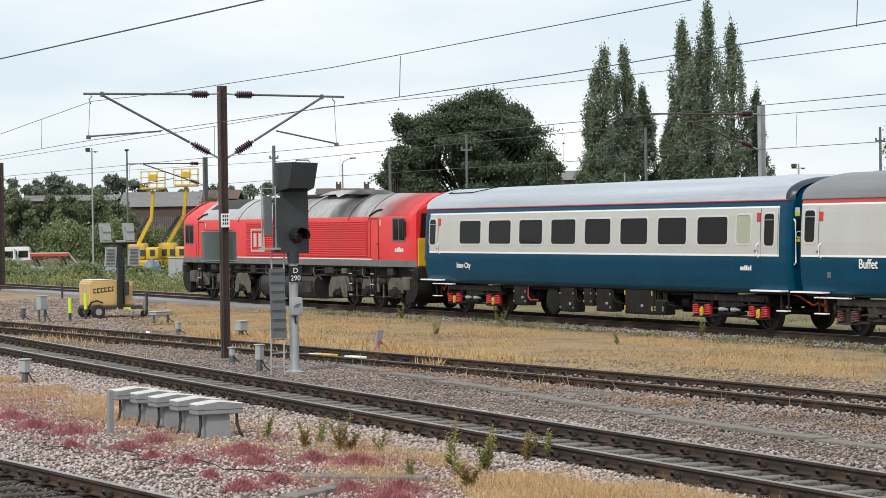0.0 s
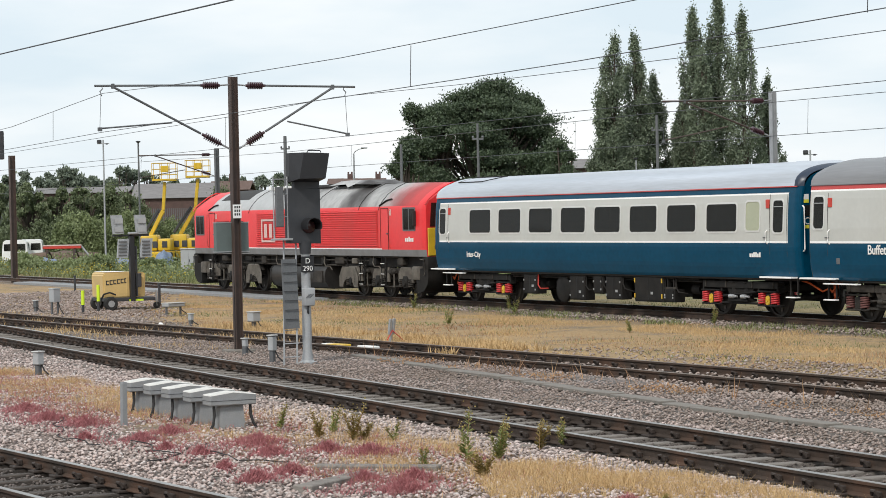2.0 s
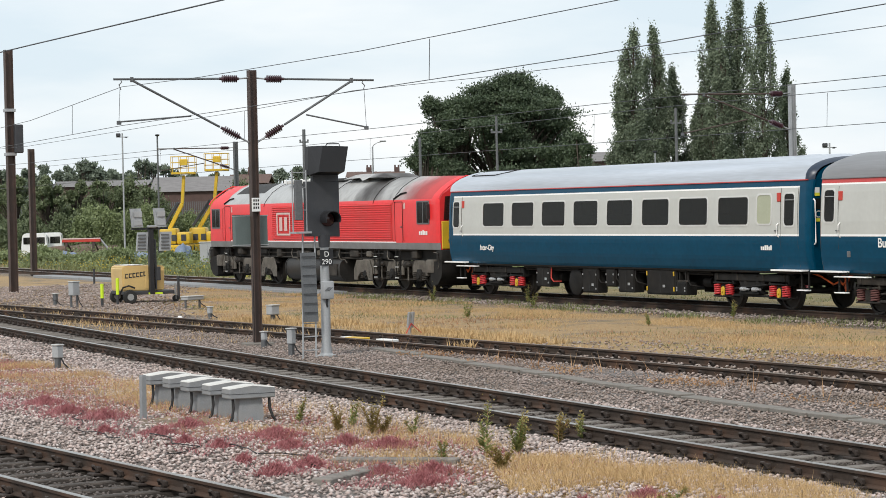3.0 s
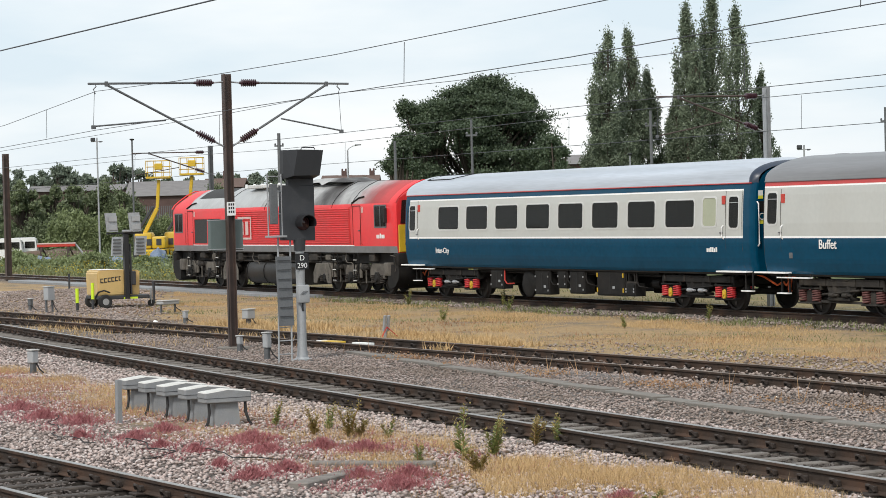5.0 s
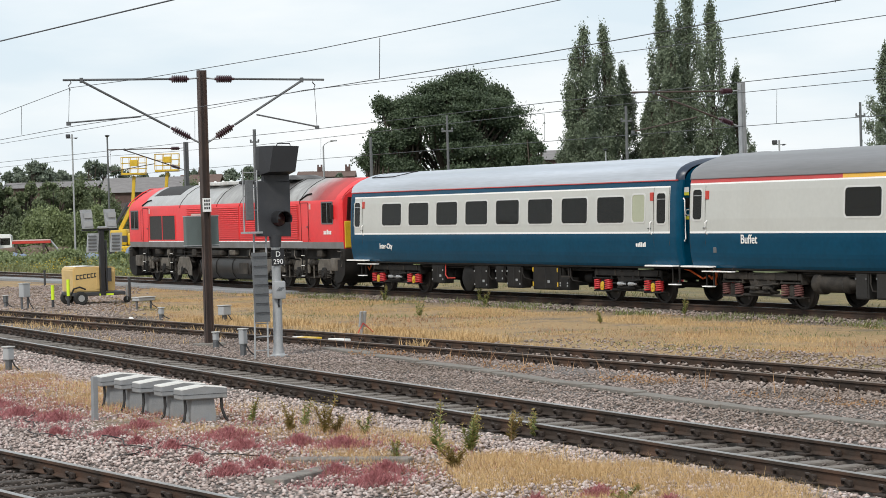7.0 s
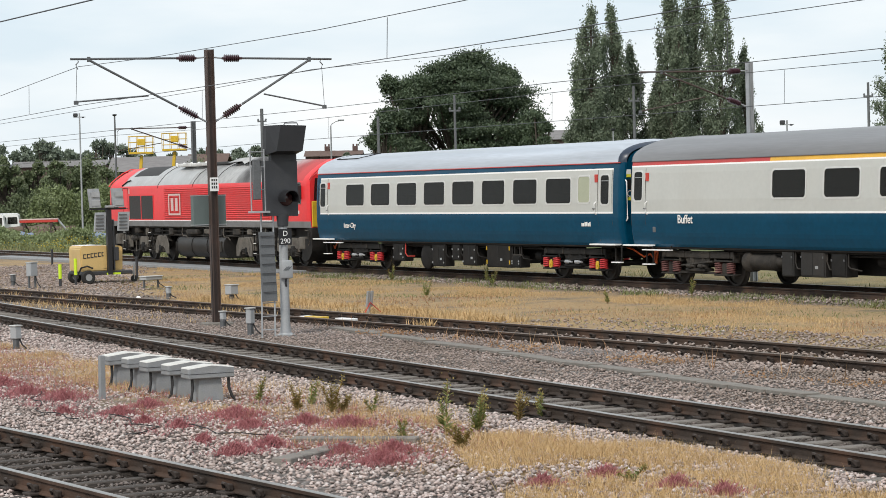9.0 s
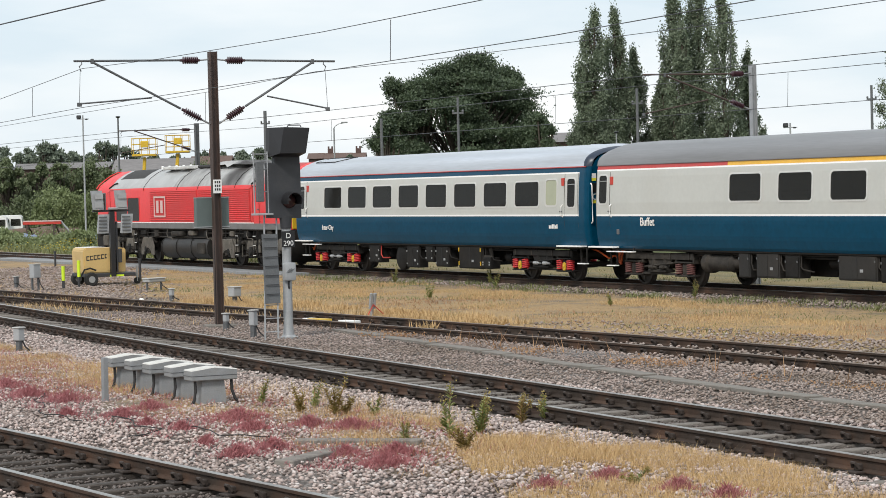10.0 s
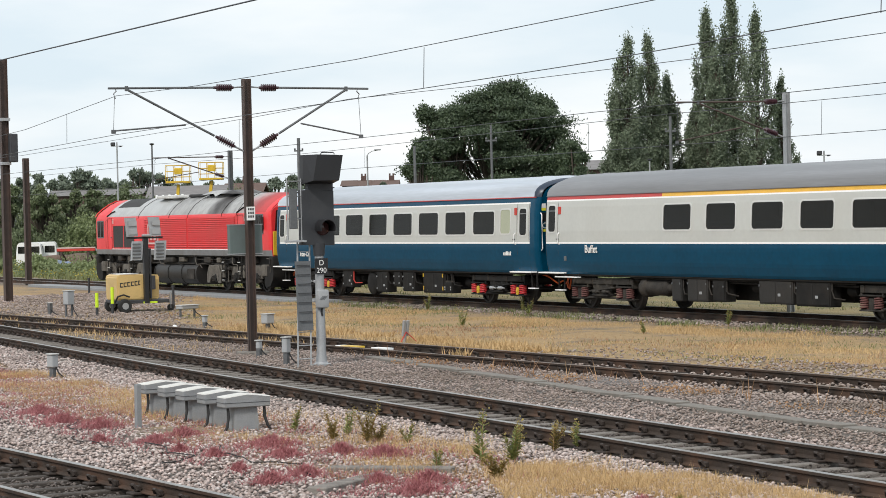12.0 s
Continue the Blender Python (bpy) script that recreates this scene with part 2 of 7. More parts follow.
M_GLASS, _t, _b = node_mat("tinted_window")
_b.inputs["Base Color"].default_value = (0.022, 0.022, 0.02, 1)
_b.inputs["Specular IOR Level"].default_value = 0.22
_b.inputs["Roughness"].default_value = 0.06
_b.inputs["IOR"].default_value = 1.4
_mx, _tr = _t.nodes.new("ShaderNodeMixShader"), _t.nodes.new("ShaderNodeBsdfTransparent")
_tr.inputs[0].default_value = (0.5, 0.5, 0.46, 1)
_mx.inputs[0].default_value = 0.42
_t.links.new(_b.outputs[0], _mx.inputs[1])
_t.links.new(_tr.outputs[0], _mx.inputs[2])
_t.links.new(_mx.outputs[0], _t.nodes["Material Output"].inputs[0])

M_RAIL = pm("rail_rust", (0.046, 0.034, 0.027), 0.8, var=0.3, scale=2, spec=0.25, dirt=(0.12, 0.062, 0.038), dirt_amount=0.75, bump=0.2)
M_RAILTOP = pm("rail_top", (0.34, 0.33, 0.31), 0.35, metal=0.85, var=0.15, scale=1.5, dirt=(0.16, 0.1, 0.07), dirt_amount=0.5)
M_RAILDULL = pm("rail_top_dull", (0.19, 0.15, 0.12), 0.5, metal=0.5, var=0.2, scale=1.5, dirt=(0.12, 0.07, 0.045), dirt_amount=0.6)
M_SLEEPER = pm("sleeper_wood", (0.18, 0.16, 0.143), 0.9, var=0.4, scale=3, stretch=(6, 1, 3), dirt=(0.25, 0.23, 0.205), dirt_amount=0.8, bump=0.5, bscale=25)
M_SLEEPERDARK = pm("oily_sleeper_wood", (0.05, 0.041, 0.035), 0.85, var=0.4, scale=3, stretch=(6, 1, 3), dirt=(0.15, 0.12, 0.1), dirt_amount=0.7, bump=0.5, bscale=25)
M_CHAIR = pm("rail_chair_iron", (0.035, 0.025, 0.02), 0.8, var=0.3, scale=8)
M_STEELPOST = pm("brown_mast_paint", (0.06, 0.04, 0.033), 0.6, var=0.2, scale=3, dirt=(0.11, 0.065, 0.05), dirt_amount=0.5)
M_GALV = pm("galvanised_steel", (0.38, 0.39, 0.4), 0.5, metal=0.4, var=0.15, scale=3, dirt=(0.2, 0.19, 0.18), dirt_amount=0.3)
M_GALVDARK = pm("dull_steel", (0.13, 0.135, 0.14), 0.55, metal=0.3, var=0.2, scale=3)
M_WIRE = pm("wire_copper_dull", (0.09, 0.095, 0.1), 0.6, metal=0.3, var=0.1)
M_INSUL = pm("insulator_brown", (0.06, 0.028, 0.035), 0.25, var=0.15, coat=0.4)
M_SIGNAL = pm("signal_dark_grey", (0.035, 0.037, 0.042), 0.6, var=0.15, scale=4, dirt=(0.07, 0.07, 0.07), dirt_amount=0.4)
M_HOOD = pm("signal_black", (0.014, 0.014, 0.016), 0.5, var=0.2)
M_LENS = pm("signal_lens", (0.05, 0.02, 0.02), 0.12, var=0.1)
M_CONC = pm("pale_concrete", (0.25, 0.26, 0.27), 0.9, var=0.14, scale=6, dirt=(0.26, 0.25, 0.23), dirt_amount=0.5, bump=0.4, bscale=80)
M_CONCTOP = pm("weathered_concrete", (0.46, 0.46, 0.45), 0.9, var=0.16, scale=9, dirt=(0.3, 0.29, 0.26), dirt_amount=0.6, bump=0.4, bscale=80)
M_PLASTICGREY = pm("grey_cabinet", (0.36, 0.37, 0.38), 0.55, var=0.08, dirt=(0.24, 0.23, 0.22), dirt_amount=0.3)
M_GREENBOX = pm("grey_green_cabinet", (0.11, 0.14, 0.135), 0.55, var=0.1, dirt=(0.08, 0.09, 0.085), dirt_amount=0.4)
M_CABLE = pm("black_cable", (0.018, 0.017, 0.017), 0.7, var=0.2)
M_CONCD = pm("dirty_concrete", (0.2, 0.185, 0.165), 0.95, var=0.2, scale=4, dirt=(0.12, 0.1, 0.08), dirt_amount=0.6, bump=0.4, bscale=60)
M_FRAME = pm("window_frame_metal", (0.6, 0.6, 0.58), 0.4, metal=0.2, var=0.08)
M_NAVY = pm("roof_end_navy", (0.018, 0.03, 0.055), 0.35, var=0.2, scale=1.0)


# ---- the ground: one sheet, ballast and dry grass in bands along the tracks ----
GZ = -0.2
TRAIN_Y = 34.38


def mid_y(x):
    return 14.88 + 0.026 * (-x - 18) + 0.00035 * (x + 18) ** 2


def near_y(x):
    return 7.74 + 0.075 * (x + 21)


def third_y(x):
    """Straight, then bending towards the main line through a turnout."""
    e = -34 - x
    return 22.35 - 0.068 * (0 if e < -4 else (e + 4) ** 2 / 16 if e < 4 else e)


def train_y(x):
    """A very wide bend, straighter towards its ends."""
    e = abs(x + 57)
    return TRAIN_Y - (0.0006 * e * e if e < 15 else 0.135 + 0.0107 * (e - 15))


def ground_mat():
    m, t, b = node_mat("trackside_ground")
    N, L = t.nodes.new, t.links.new
    g, sep = N("ShaderNodeNewGeometry"), N("ShaderNodeSeparateXYZ")
    L(g.outputs["Position"], sep.inputs[0])

    def noise_n(scale, detail, rough=0.55):
        n = N("ShaderNodeTexNoise")
        n.inputs["Scale"].default_value, n.inputs["Detail"].default_value, n.inputs["Roughness"].default_value = scale, detail, rough
        L(g.outputs["Position"], n.inputs["Vector"])
        return n.outputs[0]

    def math_n(op, a, b_=None, c=None):
        n = N("ShaderNodeMath")
        n.operation = op
        for i, v in enumerate((a, b_, c)):
            if v is None:
                continue
            if isinstance(v, (int, float)):
                n.inputs[i].default_value = v
            else:
                L(v, n.inputs[i])
        return n.outputs[0]

    def ramp(fac, stops, mode="LINEAR"):
        n = N("ShaderNodeValToRGB")
        n.color_ramp.interpolation = mode
        e = n.color_ramp.elements
        while len(e) < len(stops):
            e.new(0.5)
        for el, (p, c) in zip(e, stops):
            el.position, el.color = p, (*(c if isinstance(c, tuple) else (c, c, c)), 1)
        L(fac, n.inputs[0])
        return n.outputs[0]

    def mix(fac, a, b_):
        n = N("ShaderNodeMixRGB")
        for i, v in ((0, fac), (1, a), (2, b_)):
            if isinstance(v, tuple):
                n.inputs[i].default_value = (*v, 1)
            elif isinstance(v, float):
                n.inputs[i].default_value = v
            else:
                L(v, n.inputs[i])
        return n.outputs[0]

    # stones of the ballast: a cell pattern at true stone size
    vo = N("ShaderNodeTexVoronoi")
    vo.inputs["Scale"].default_value = 17
    L(g.outputs["Position"], vo.inputs["Vector"])
    vs = N("ShaderNodeSeparateColor")
    L(vo.outputs["Color"], vs.inputs[0])
    # ramp kept dark, as painted shade beneath the loose stones
    stone = ramp(vs.outputs[0], [(0.0, (0.08, 0.066, 0.058)), (0.35, (0.17, 0.145, 0.13)), (0.7, (0.25, 0.215, 0.2)), (1.0, (0.33, 0.305, 0.29))])
    # shadow between stones painted in: colour darkens towards each cell's edge
    gap_shade = ramp(vo.outputs["Distance"], [(0.35, 1.0), (0.75, 0.35)])
    stone = mix(1.0, stone, gap_shade)
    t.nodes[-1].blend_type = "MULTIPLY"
    dirty = ramp(noise_n(0.35, 5), [(0.4, 0.0), (0.7, 1.0)])
    stone = mix(math_n("MULTIPLY", dirty, 0.55), stone, (0.13, 0.105, 0.085))
    # soil with dead grass
    fine = noise_n(9, 6, 0.7)
    soil = ramp(fine, [(0.3, (0.25, 0.17, 0.09)), (0.55, (0.39, 0.265, 0.13)), (0.75, (0.48, 0.35, 0.19))])
    soil = mix(ramp(noise_n(0.8, 5), [(0.48, 0.0), (0.66, 0.6)]), soil, stone)
    green = ramp(noise_n(0.5, 4), [(0.55, 0.0), (0.75, 0.55)])
    soil = mix(green, soil, (0.11, 0.13, 0.05))
    # grass bands, across the tracks
    wob = math_n("MULTIPLY_ADD", noise_n(0.45, 5), 3.0, -1.5)
    wob2 = math_n("MULTIPLY_ADD", noise_n(3.0, 3), 0.9, -0.45)
    yy = math_n("ADD", math_n("ADD", sep.outputs[1], wob), wob2)
    band = ramp(math_n("DIVIDE", yy, 60.0), [(0.0, 0.0), (0.172, 0.0), (0.19, 1.0), (0.215, 1.0), (0.23, 0.0), (0.375, 0.0), (0.395, 1.0), (0.52, 1.0),
                                           (0.545, 0.12), (0.6, 0.25), (0.63, 1.0), (1.0, 1.0)])
    col = mix(band, stone, soil)
    far = ramp(math_n("DIVIDE", sep.outputs[1], 200.0), [(0.172, 0.0), (0.182, 0.35), (0.205, 0.5), (0.23, 1.0)])
    weeds = ramp(noise_n(1.2, 6), [(0.3, (0.05, 0.07, 0.02)), (0.6, (0.12, 0.14, 0.05)), (0.8, (0.2, 0.19, 0.08))])
    col = mix(far, col, weeds)
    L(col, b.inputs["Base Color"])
    b.inputs["Roughness"].default_value = 0.95
    bp = N("ShaderNodeBump")
    bp.inputs["Strength"].default_value, bp.inputs["Distance"].default_value = 0.9, 0.05
    hgt = math_n("ADD", math_n("MULTIPLY", vo.outputs["Distance"], -0.9), math_n("MULTIPLY", fine, 0.8))
    L(hgt, bp.inputs["Height"])
    L(bp.outputs[0], b.inputs["Normal"])
    return m


M_GROUND = ground_mat()


def ground():
    bm = bmesh.new()
    xs = [-3000, -900, -400, -250] + [-160 + 2 * i for i in range(86)] + [40, 120, 600, 2500]
    ys = [-2500, -600, -100, -20, -4] + [0.8 * i for i in range(66)] + [60, 80, 120, 300, 900, 3000]
    grid = []
    for x in xs:
        row = []
        for y in ys:
            z = GZ
            if -170 < x < 20 and 0 < y < 52:
                z += 0.06 * (noise.noise(Vector((x * 0.23, y * 0.5, 0))) - 0.2)
                for f in (near_y, mid_y, third_y, train_y):
                    if abs(y - f(x)) < 0.85:
                        z = GZ - 0.075
            row.append(bm.verts.new((x, y, z)))
        grid.append(row)
    for a, b in zip(grid, grid[1:]):
        for i in range(len(ys) - 1):
            bm.faces.new((a[i], b[i], b[i + 1], a[i + 1]))
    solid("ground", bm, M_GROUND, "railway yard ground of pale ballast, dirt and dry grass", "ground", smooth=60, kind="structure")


ground()


# ---- tracks ----
RAIL_PROFILE = [(-0.07, -0.159), (0.07, -0.159), (0.07, -0.148), (0.012, -0.125), (0.01, -0.05), (0.036, -0.037), (0.036, -0.006), (0.028, 0.0),
                (-0.028, 0.0), (-0.036, -0.006), (-0.036, -0.037), (-0.01, -0.05), (-0.012, -0.125), (-0.07, -0.148)]


def sleeper_mesh(length, wood):
    bm = B(-0.085, 0.085, -length / 2, length / 2, -0.13, 0, r=0.012)
    return mesh_of("sleeper", bm, wood)


def chair_mesh():
    bm = B(-0.1, 0.1, -0.17, 0.17, 0, 0.03, r=0.008)
    box(bm, -0.05, 0.05, 0.045, 0.10, 0.03, 0.1, r=0.01)
    box(bm, -0.05, 0.05, -0.10, -0.045, 0.03, 0.1, r=0.01)
    pipe(bm, [(-0.06, -0.1, 0.06), (-0.03, -0.13, 0.11), (0.03, -0.13, 0.11), (0.05, -0.09, 0.05)], 0.016, 5)
    pipe(bm, [(-0.06, 0.1, 0.06), (-0.03, 0.13, 0.11), (0.03, 0.13, 0.11), (0.05, 0.09, 0.05)], 0.016, 5)
    return mesh_of("rail_chair", bm, M_CHAIR)


CHAIR = chair_mesh()


def track(name, centre, x0, x1, top_mat, label, z=0.0, pitch=0.63, wood=None, chairs=True):
    tr = thing(name, pose(0, 0, 0), label, "railway track", kind="structure")
    n = int((x1 - x0) / 1.5)
    xs = [x0 + (x1 - x0) * i / n for i in range(n + 1)]
    for side in (-0.753, 0.753):
        rings = []
        for x in xs:
            d = (centre(x + 0.5) - centre(x - 0.5))
            k = math.hypot(1, d)
            rings.append([(x - d / k * (side + p), centre(x) + (side + p) / k, z + q) for p, q in RAIL_PROFILE])
        bm = loft(bmesh.new(), rings)
        for f in bm.faces:
            if f.calc_center_median().z > z - 0.004:
                f.material_index = 1
        part("rail", bm, [M_RAIL, top_mat], tr, smooth=30)
    sl = sleeper_mesh(2.6, wood or M_SLEEPER)
    count = min(int((x1 - x0) / pitch), 160)
    rng = random.Random(len(name) + int(x1))
    for i in range(count):
        x = x1 - 0.3 - i * pitch + rng.uniform(-0.03, 0.03)
        a = math.degrees(math.atan(centre(x + 0.5) - centre(x - 0.5))) + rng.uniform(-1, 1)
        base = pose(x, centre(x), z - 0.175 + rng.uniform(-0.01, 0.006), 0, 0, a)
        part("sleeper", sl, None, tr, at=base @ pose(0, rng.uniform(-0.04, 0.04), 0))
        for side in (-0.753, 0.753) if chairs else ():
            part("rail_chair", CHAIR, None, tr, at=base @ pose(0, side, 0.0))
    return tr


track("track_1", near_y, -75, -8, M_RAILTOP, "main line track with polished rails on dark oily sleepers", wood=M_SLEEPERDARK)
track("track_2", mid_y, -110, -10, M_RAILTOP, "main line track with polished rails on weathered wooden sleepers", pitch=0.6)
track("track_3", third_y, -84, -15, M_RAILDULL, "siding track with dull brown rails half sunk in dirt", z=-0.06)
track("track_4", train_y, -190, -12, M_RAILTOP, "yard track under the train with worn bright rail heads", z=0.0, chairs=False)


# ---- the train ----
VEHICLES, WHEELSETS = [], []
COACH_L = 20.12


def half_width(z):
    return float(np.interp(z, [0.95, 1.05, 1.3, 1.7, 2.2, 2.7, 3.05, 3.22], [1.27, 1.325, 1.385, 1.41, 1.405, 1.385, 1.345, 1.31]))


def wheelset_mesh(name, radius, gauge=1.435):
    bm = bmesh.new()
    for s in (-1, 1):
        y = s * gauge / 2
        prof = [(0, 0.09), (0.0, radius * 0.5), (0.012, radius * 0.55), (0.012, radius * 0.86), (-0.02, radius * 0.88), (-0.02, radius + 0.028), (0.012, radius + 0.026),
                (0.03, radius), (0.115, radius - 0.004), (0.115, radius * 0.88), (0.06, radius * 0.86), (0.07, radius * 0.5), (0.11, radius * 0.3), (0.11, 0.09)]
        lathe(bm, prof, (0, y, 0), (0, s, 0), 32)
        for k in range(3):
            a = 2 * math.pi * k / 3 + 0.4
            c = Vector((math.cos(a) * radius * 0.62, y + s * 0.07, math.sin(a) * radius * 0.62))
            tube(bm, c, c + Vector((0, s * 0.012, 0)), 0.05, 10, mi=1)
    tube(bm, (0, -0.98, 0), (0, 0.98, 0), 0.075, 14)
    for f in bm.faces:
        c = f.calc_center_median()
        if abs(math.hypot(c.x, c.z) - radius + 0.002) < 0.006 and 0.74 < abs(c.y) < 0.83:
            f.material_index = 1
    return mesh_of(name, bm, [M_WHEEL, M_TYRE], 30)


def spring_mesh(name, mat, r=0.1, h=0.3, turns=5.5, wire=0.021):
    n = int(turns * 12)
    pts = [(r * math.cos(i / 12 * 2 * math.pi), r * math.sin(i / 12 * 2 * math.pi), h * i / n) for i in range(n + 1)]
    return mesh_of(name, pipe(bmesh.new(), pts, wire, 6), mat, 60)


COACH_WHEEL = wheelset_mesh("wheelset", 0.457)
LOCO_WHEEL = wheelset_mesh("wheelset", 0.53)
SPRING_RED = spring_mesh("spring", M_SPRING)
SPRING_BROWN = spring_mesh("spring", M_RUSTSPRING)
SPRING_DARK = spring_mesh("spring", M_GRIME)


def coach_bogie(coach, cx, bright):
    """Two axles, side frames, coil springs beside each axle box."""
    bg = bmesh.new()
    for s in (-1, 1):
        y = s * 1.06
        prof = [(-1.75, 0.74), (-1.65, 0.86), (1.65, 0.86), (1.75, 0.74), (0.62, 0.72), (0.5, 0.52), (-0.5, 0.52), (-0.62, 0.72)]
        loft(bg, [[(cx + a, y - 0.07, z) for a, z in prof], [(cx + a, y + 0.07, z) for a, z in prof]])
        for a in (-1.7, -0.85, 0.85, 1.7):
            box(bg, cx + a - 0.03, cx + a + 0.03, y - 0.1, y + 0.1, 0.6, 0.86, r=0.01)
        box(bg, cx - 1.72, cx + 1.72, y + s * 0.08 - 0.03, y + s * 0.08 + 0.03, 0.7, 0.88, r=0.012)
        box(bg, cx - 0.45, cx + 0.45, y + s * 0.02 - 0.16, y + s * 0.02 + 0.16, 0.36, 0.44, r=0.02)
        for a in (-0.28, 0.28):
            lathe(bg, [(0.0, 0.12), (0.03, 0.13), (0.2, 0.11), (0.4, 0.11), (0.42, 0.14), (0.45, 0.14)], (cx + a, y, 0.42), (0, 0, 1), 14)
        tube(bg, (cx - 0.75, y - s * 0.0 + s * 0.1, 0.5), (cx + 0.75, y + s * 0.1, 0.62), 0.028, 8)
        for a in (-1.295, 1.295):
            tube(bg, (cx + a - 0.45, y + s * 0.06, 0.3), (cx + a + 0.45, y + s * 0.06, 0.3), 0.03, 8)
    box(bg, cx - 0.3, cx + 0.3, -1.0, 1.0, 0.55, 0.8, r=0.02)
    for s in (-1, 1):
        box(bg, cx - 0.85, cx + 0.85, s * 1.12 - 0.03, s * 1.12 + 0.03, 0.3, 0.36, r=0.01)
    for a in (-1.7, 1.7):
        box(bg, cx + a - 0.06, cx + a + 0.06, -1.0, 1.0, 0.66, 0.8, r=0.01)
    bogie = part("bogie", bg, M_BLACK if bright else M_GRIME, coach, "grimy steel bogie frame", smooth=30)
    for a in (-0.32, 0.22):
        part("damper", lathe(bmesh.new(), [(0, 0.03), (0.02, 0.055), (0.2, 0.055), (0.21, 0.03), (0.36, 0.03)], (cx + a, -1.26, 0.5), (1, 0, 0), 10), M_GALV if bright else M_GRIME, bogie, "pale tubular damper" if bright else "", smooth=40)
    for a in (-1.55, -0.6, 0.6, 1.55):
        part("frame_rib", B(cx + a - 0.02, cx + a + 0.02, -1.19, -1.16, 0.72, 0.88, r=0.004), M_GRIME, bogie)
    for a in (-1.295, 1.295):
        ws = part("wheelset", COACH_WHEEL, None, bogie)
        WHEELSETS.append((ws, cx + a, 0, 0.457, 0.457))
        for s in (-1, 1):
            y = s * 1.07
            ab = box(bmesh.new(), cx + a - 0.11, cx + a + 0.11, y - 0.13, y + 0.1, 0.28, 0.6, r=0.03, seg=2) if s > 0 else box(bmesh.new(), cx + a - 0.11, cx + a + 0.11, y - 0.1, y + 0.13, 0.28, 0.6, r=0.03, seg=2)
            box(ab, cx + a - 0.42, cx + a + 0.42, y - 0.15, y + 0.15, 0.27, 0.31, r=0.015)
            box(ab, cx + a - 0.42, cx + a + 0.42, y - 0.15, y + 0.15, 0.62, 0.66, r=0.01)
            part("axle_box", ab, M_BLACK if bright else M_GRIME, bogie, smooth=40)
            if bright:
                cov = bmesh.new()
                out = rrect(0, 0, 0.15, 0.25, 0.07, 5)
                loft(cov, [[(cx + a + p, y + s * 0.1, 0.42 + q) for p, q in out], [(cx + a + p * 0.9, y + s * 0.13, 0.42 + q * 0.9) for p, q in out]])
                tube(cov, (cx + a, y + s * 0.13, 0.42), (cx + a, y + s * 0.15, 0.42), 0.035, 12)
                part("axle_box_cover", cov, M_YELLOW, bogie, "yellow axle box cover", smooth=40)
            for k in (-0.28, 0.28):
                part("spring", SPRING_RED if bright else SPRING_BROWN, None, bogie, "red coil spring" if bright else "", at=pose(cx + a + k, y + s * 0.07, 0.32))
    return bogie


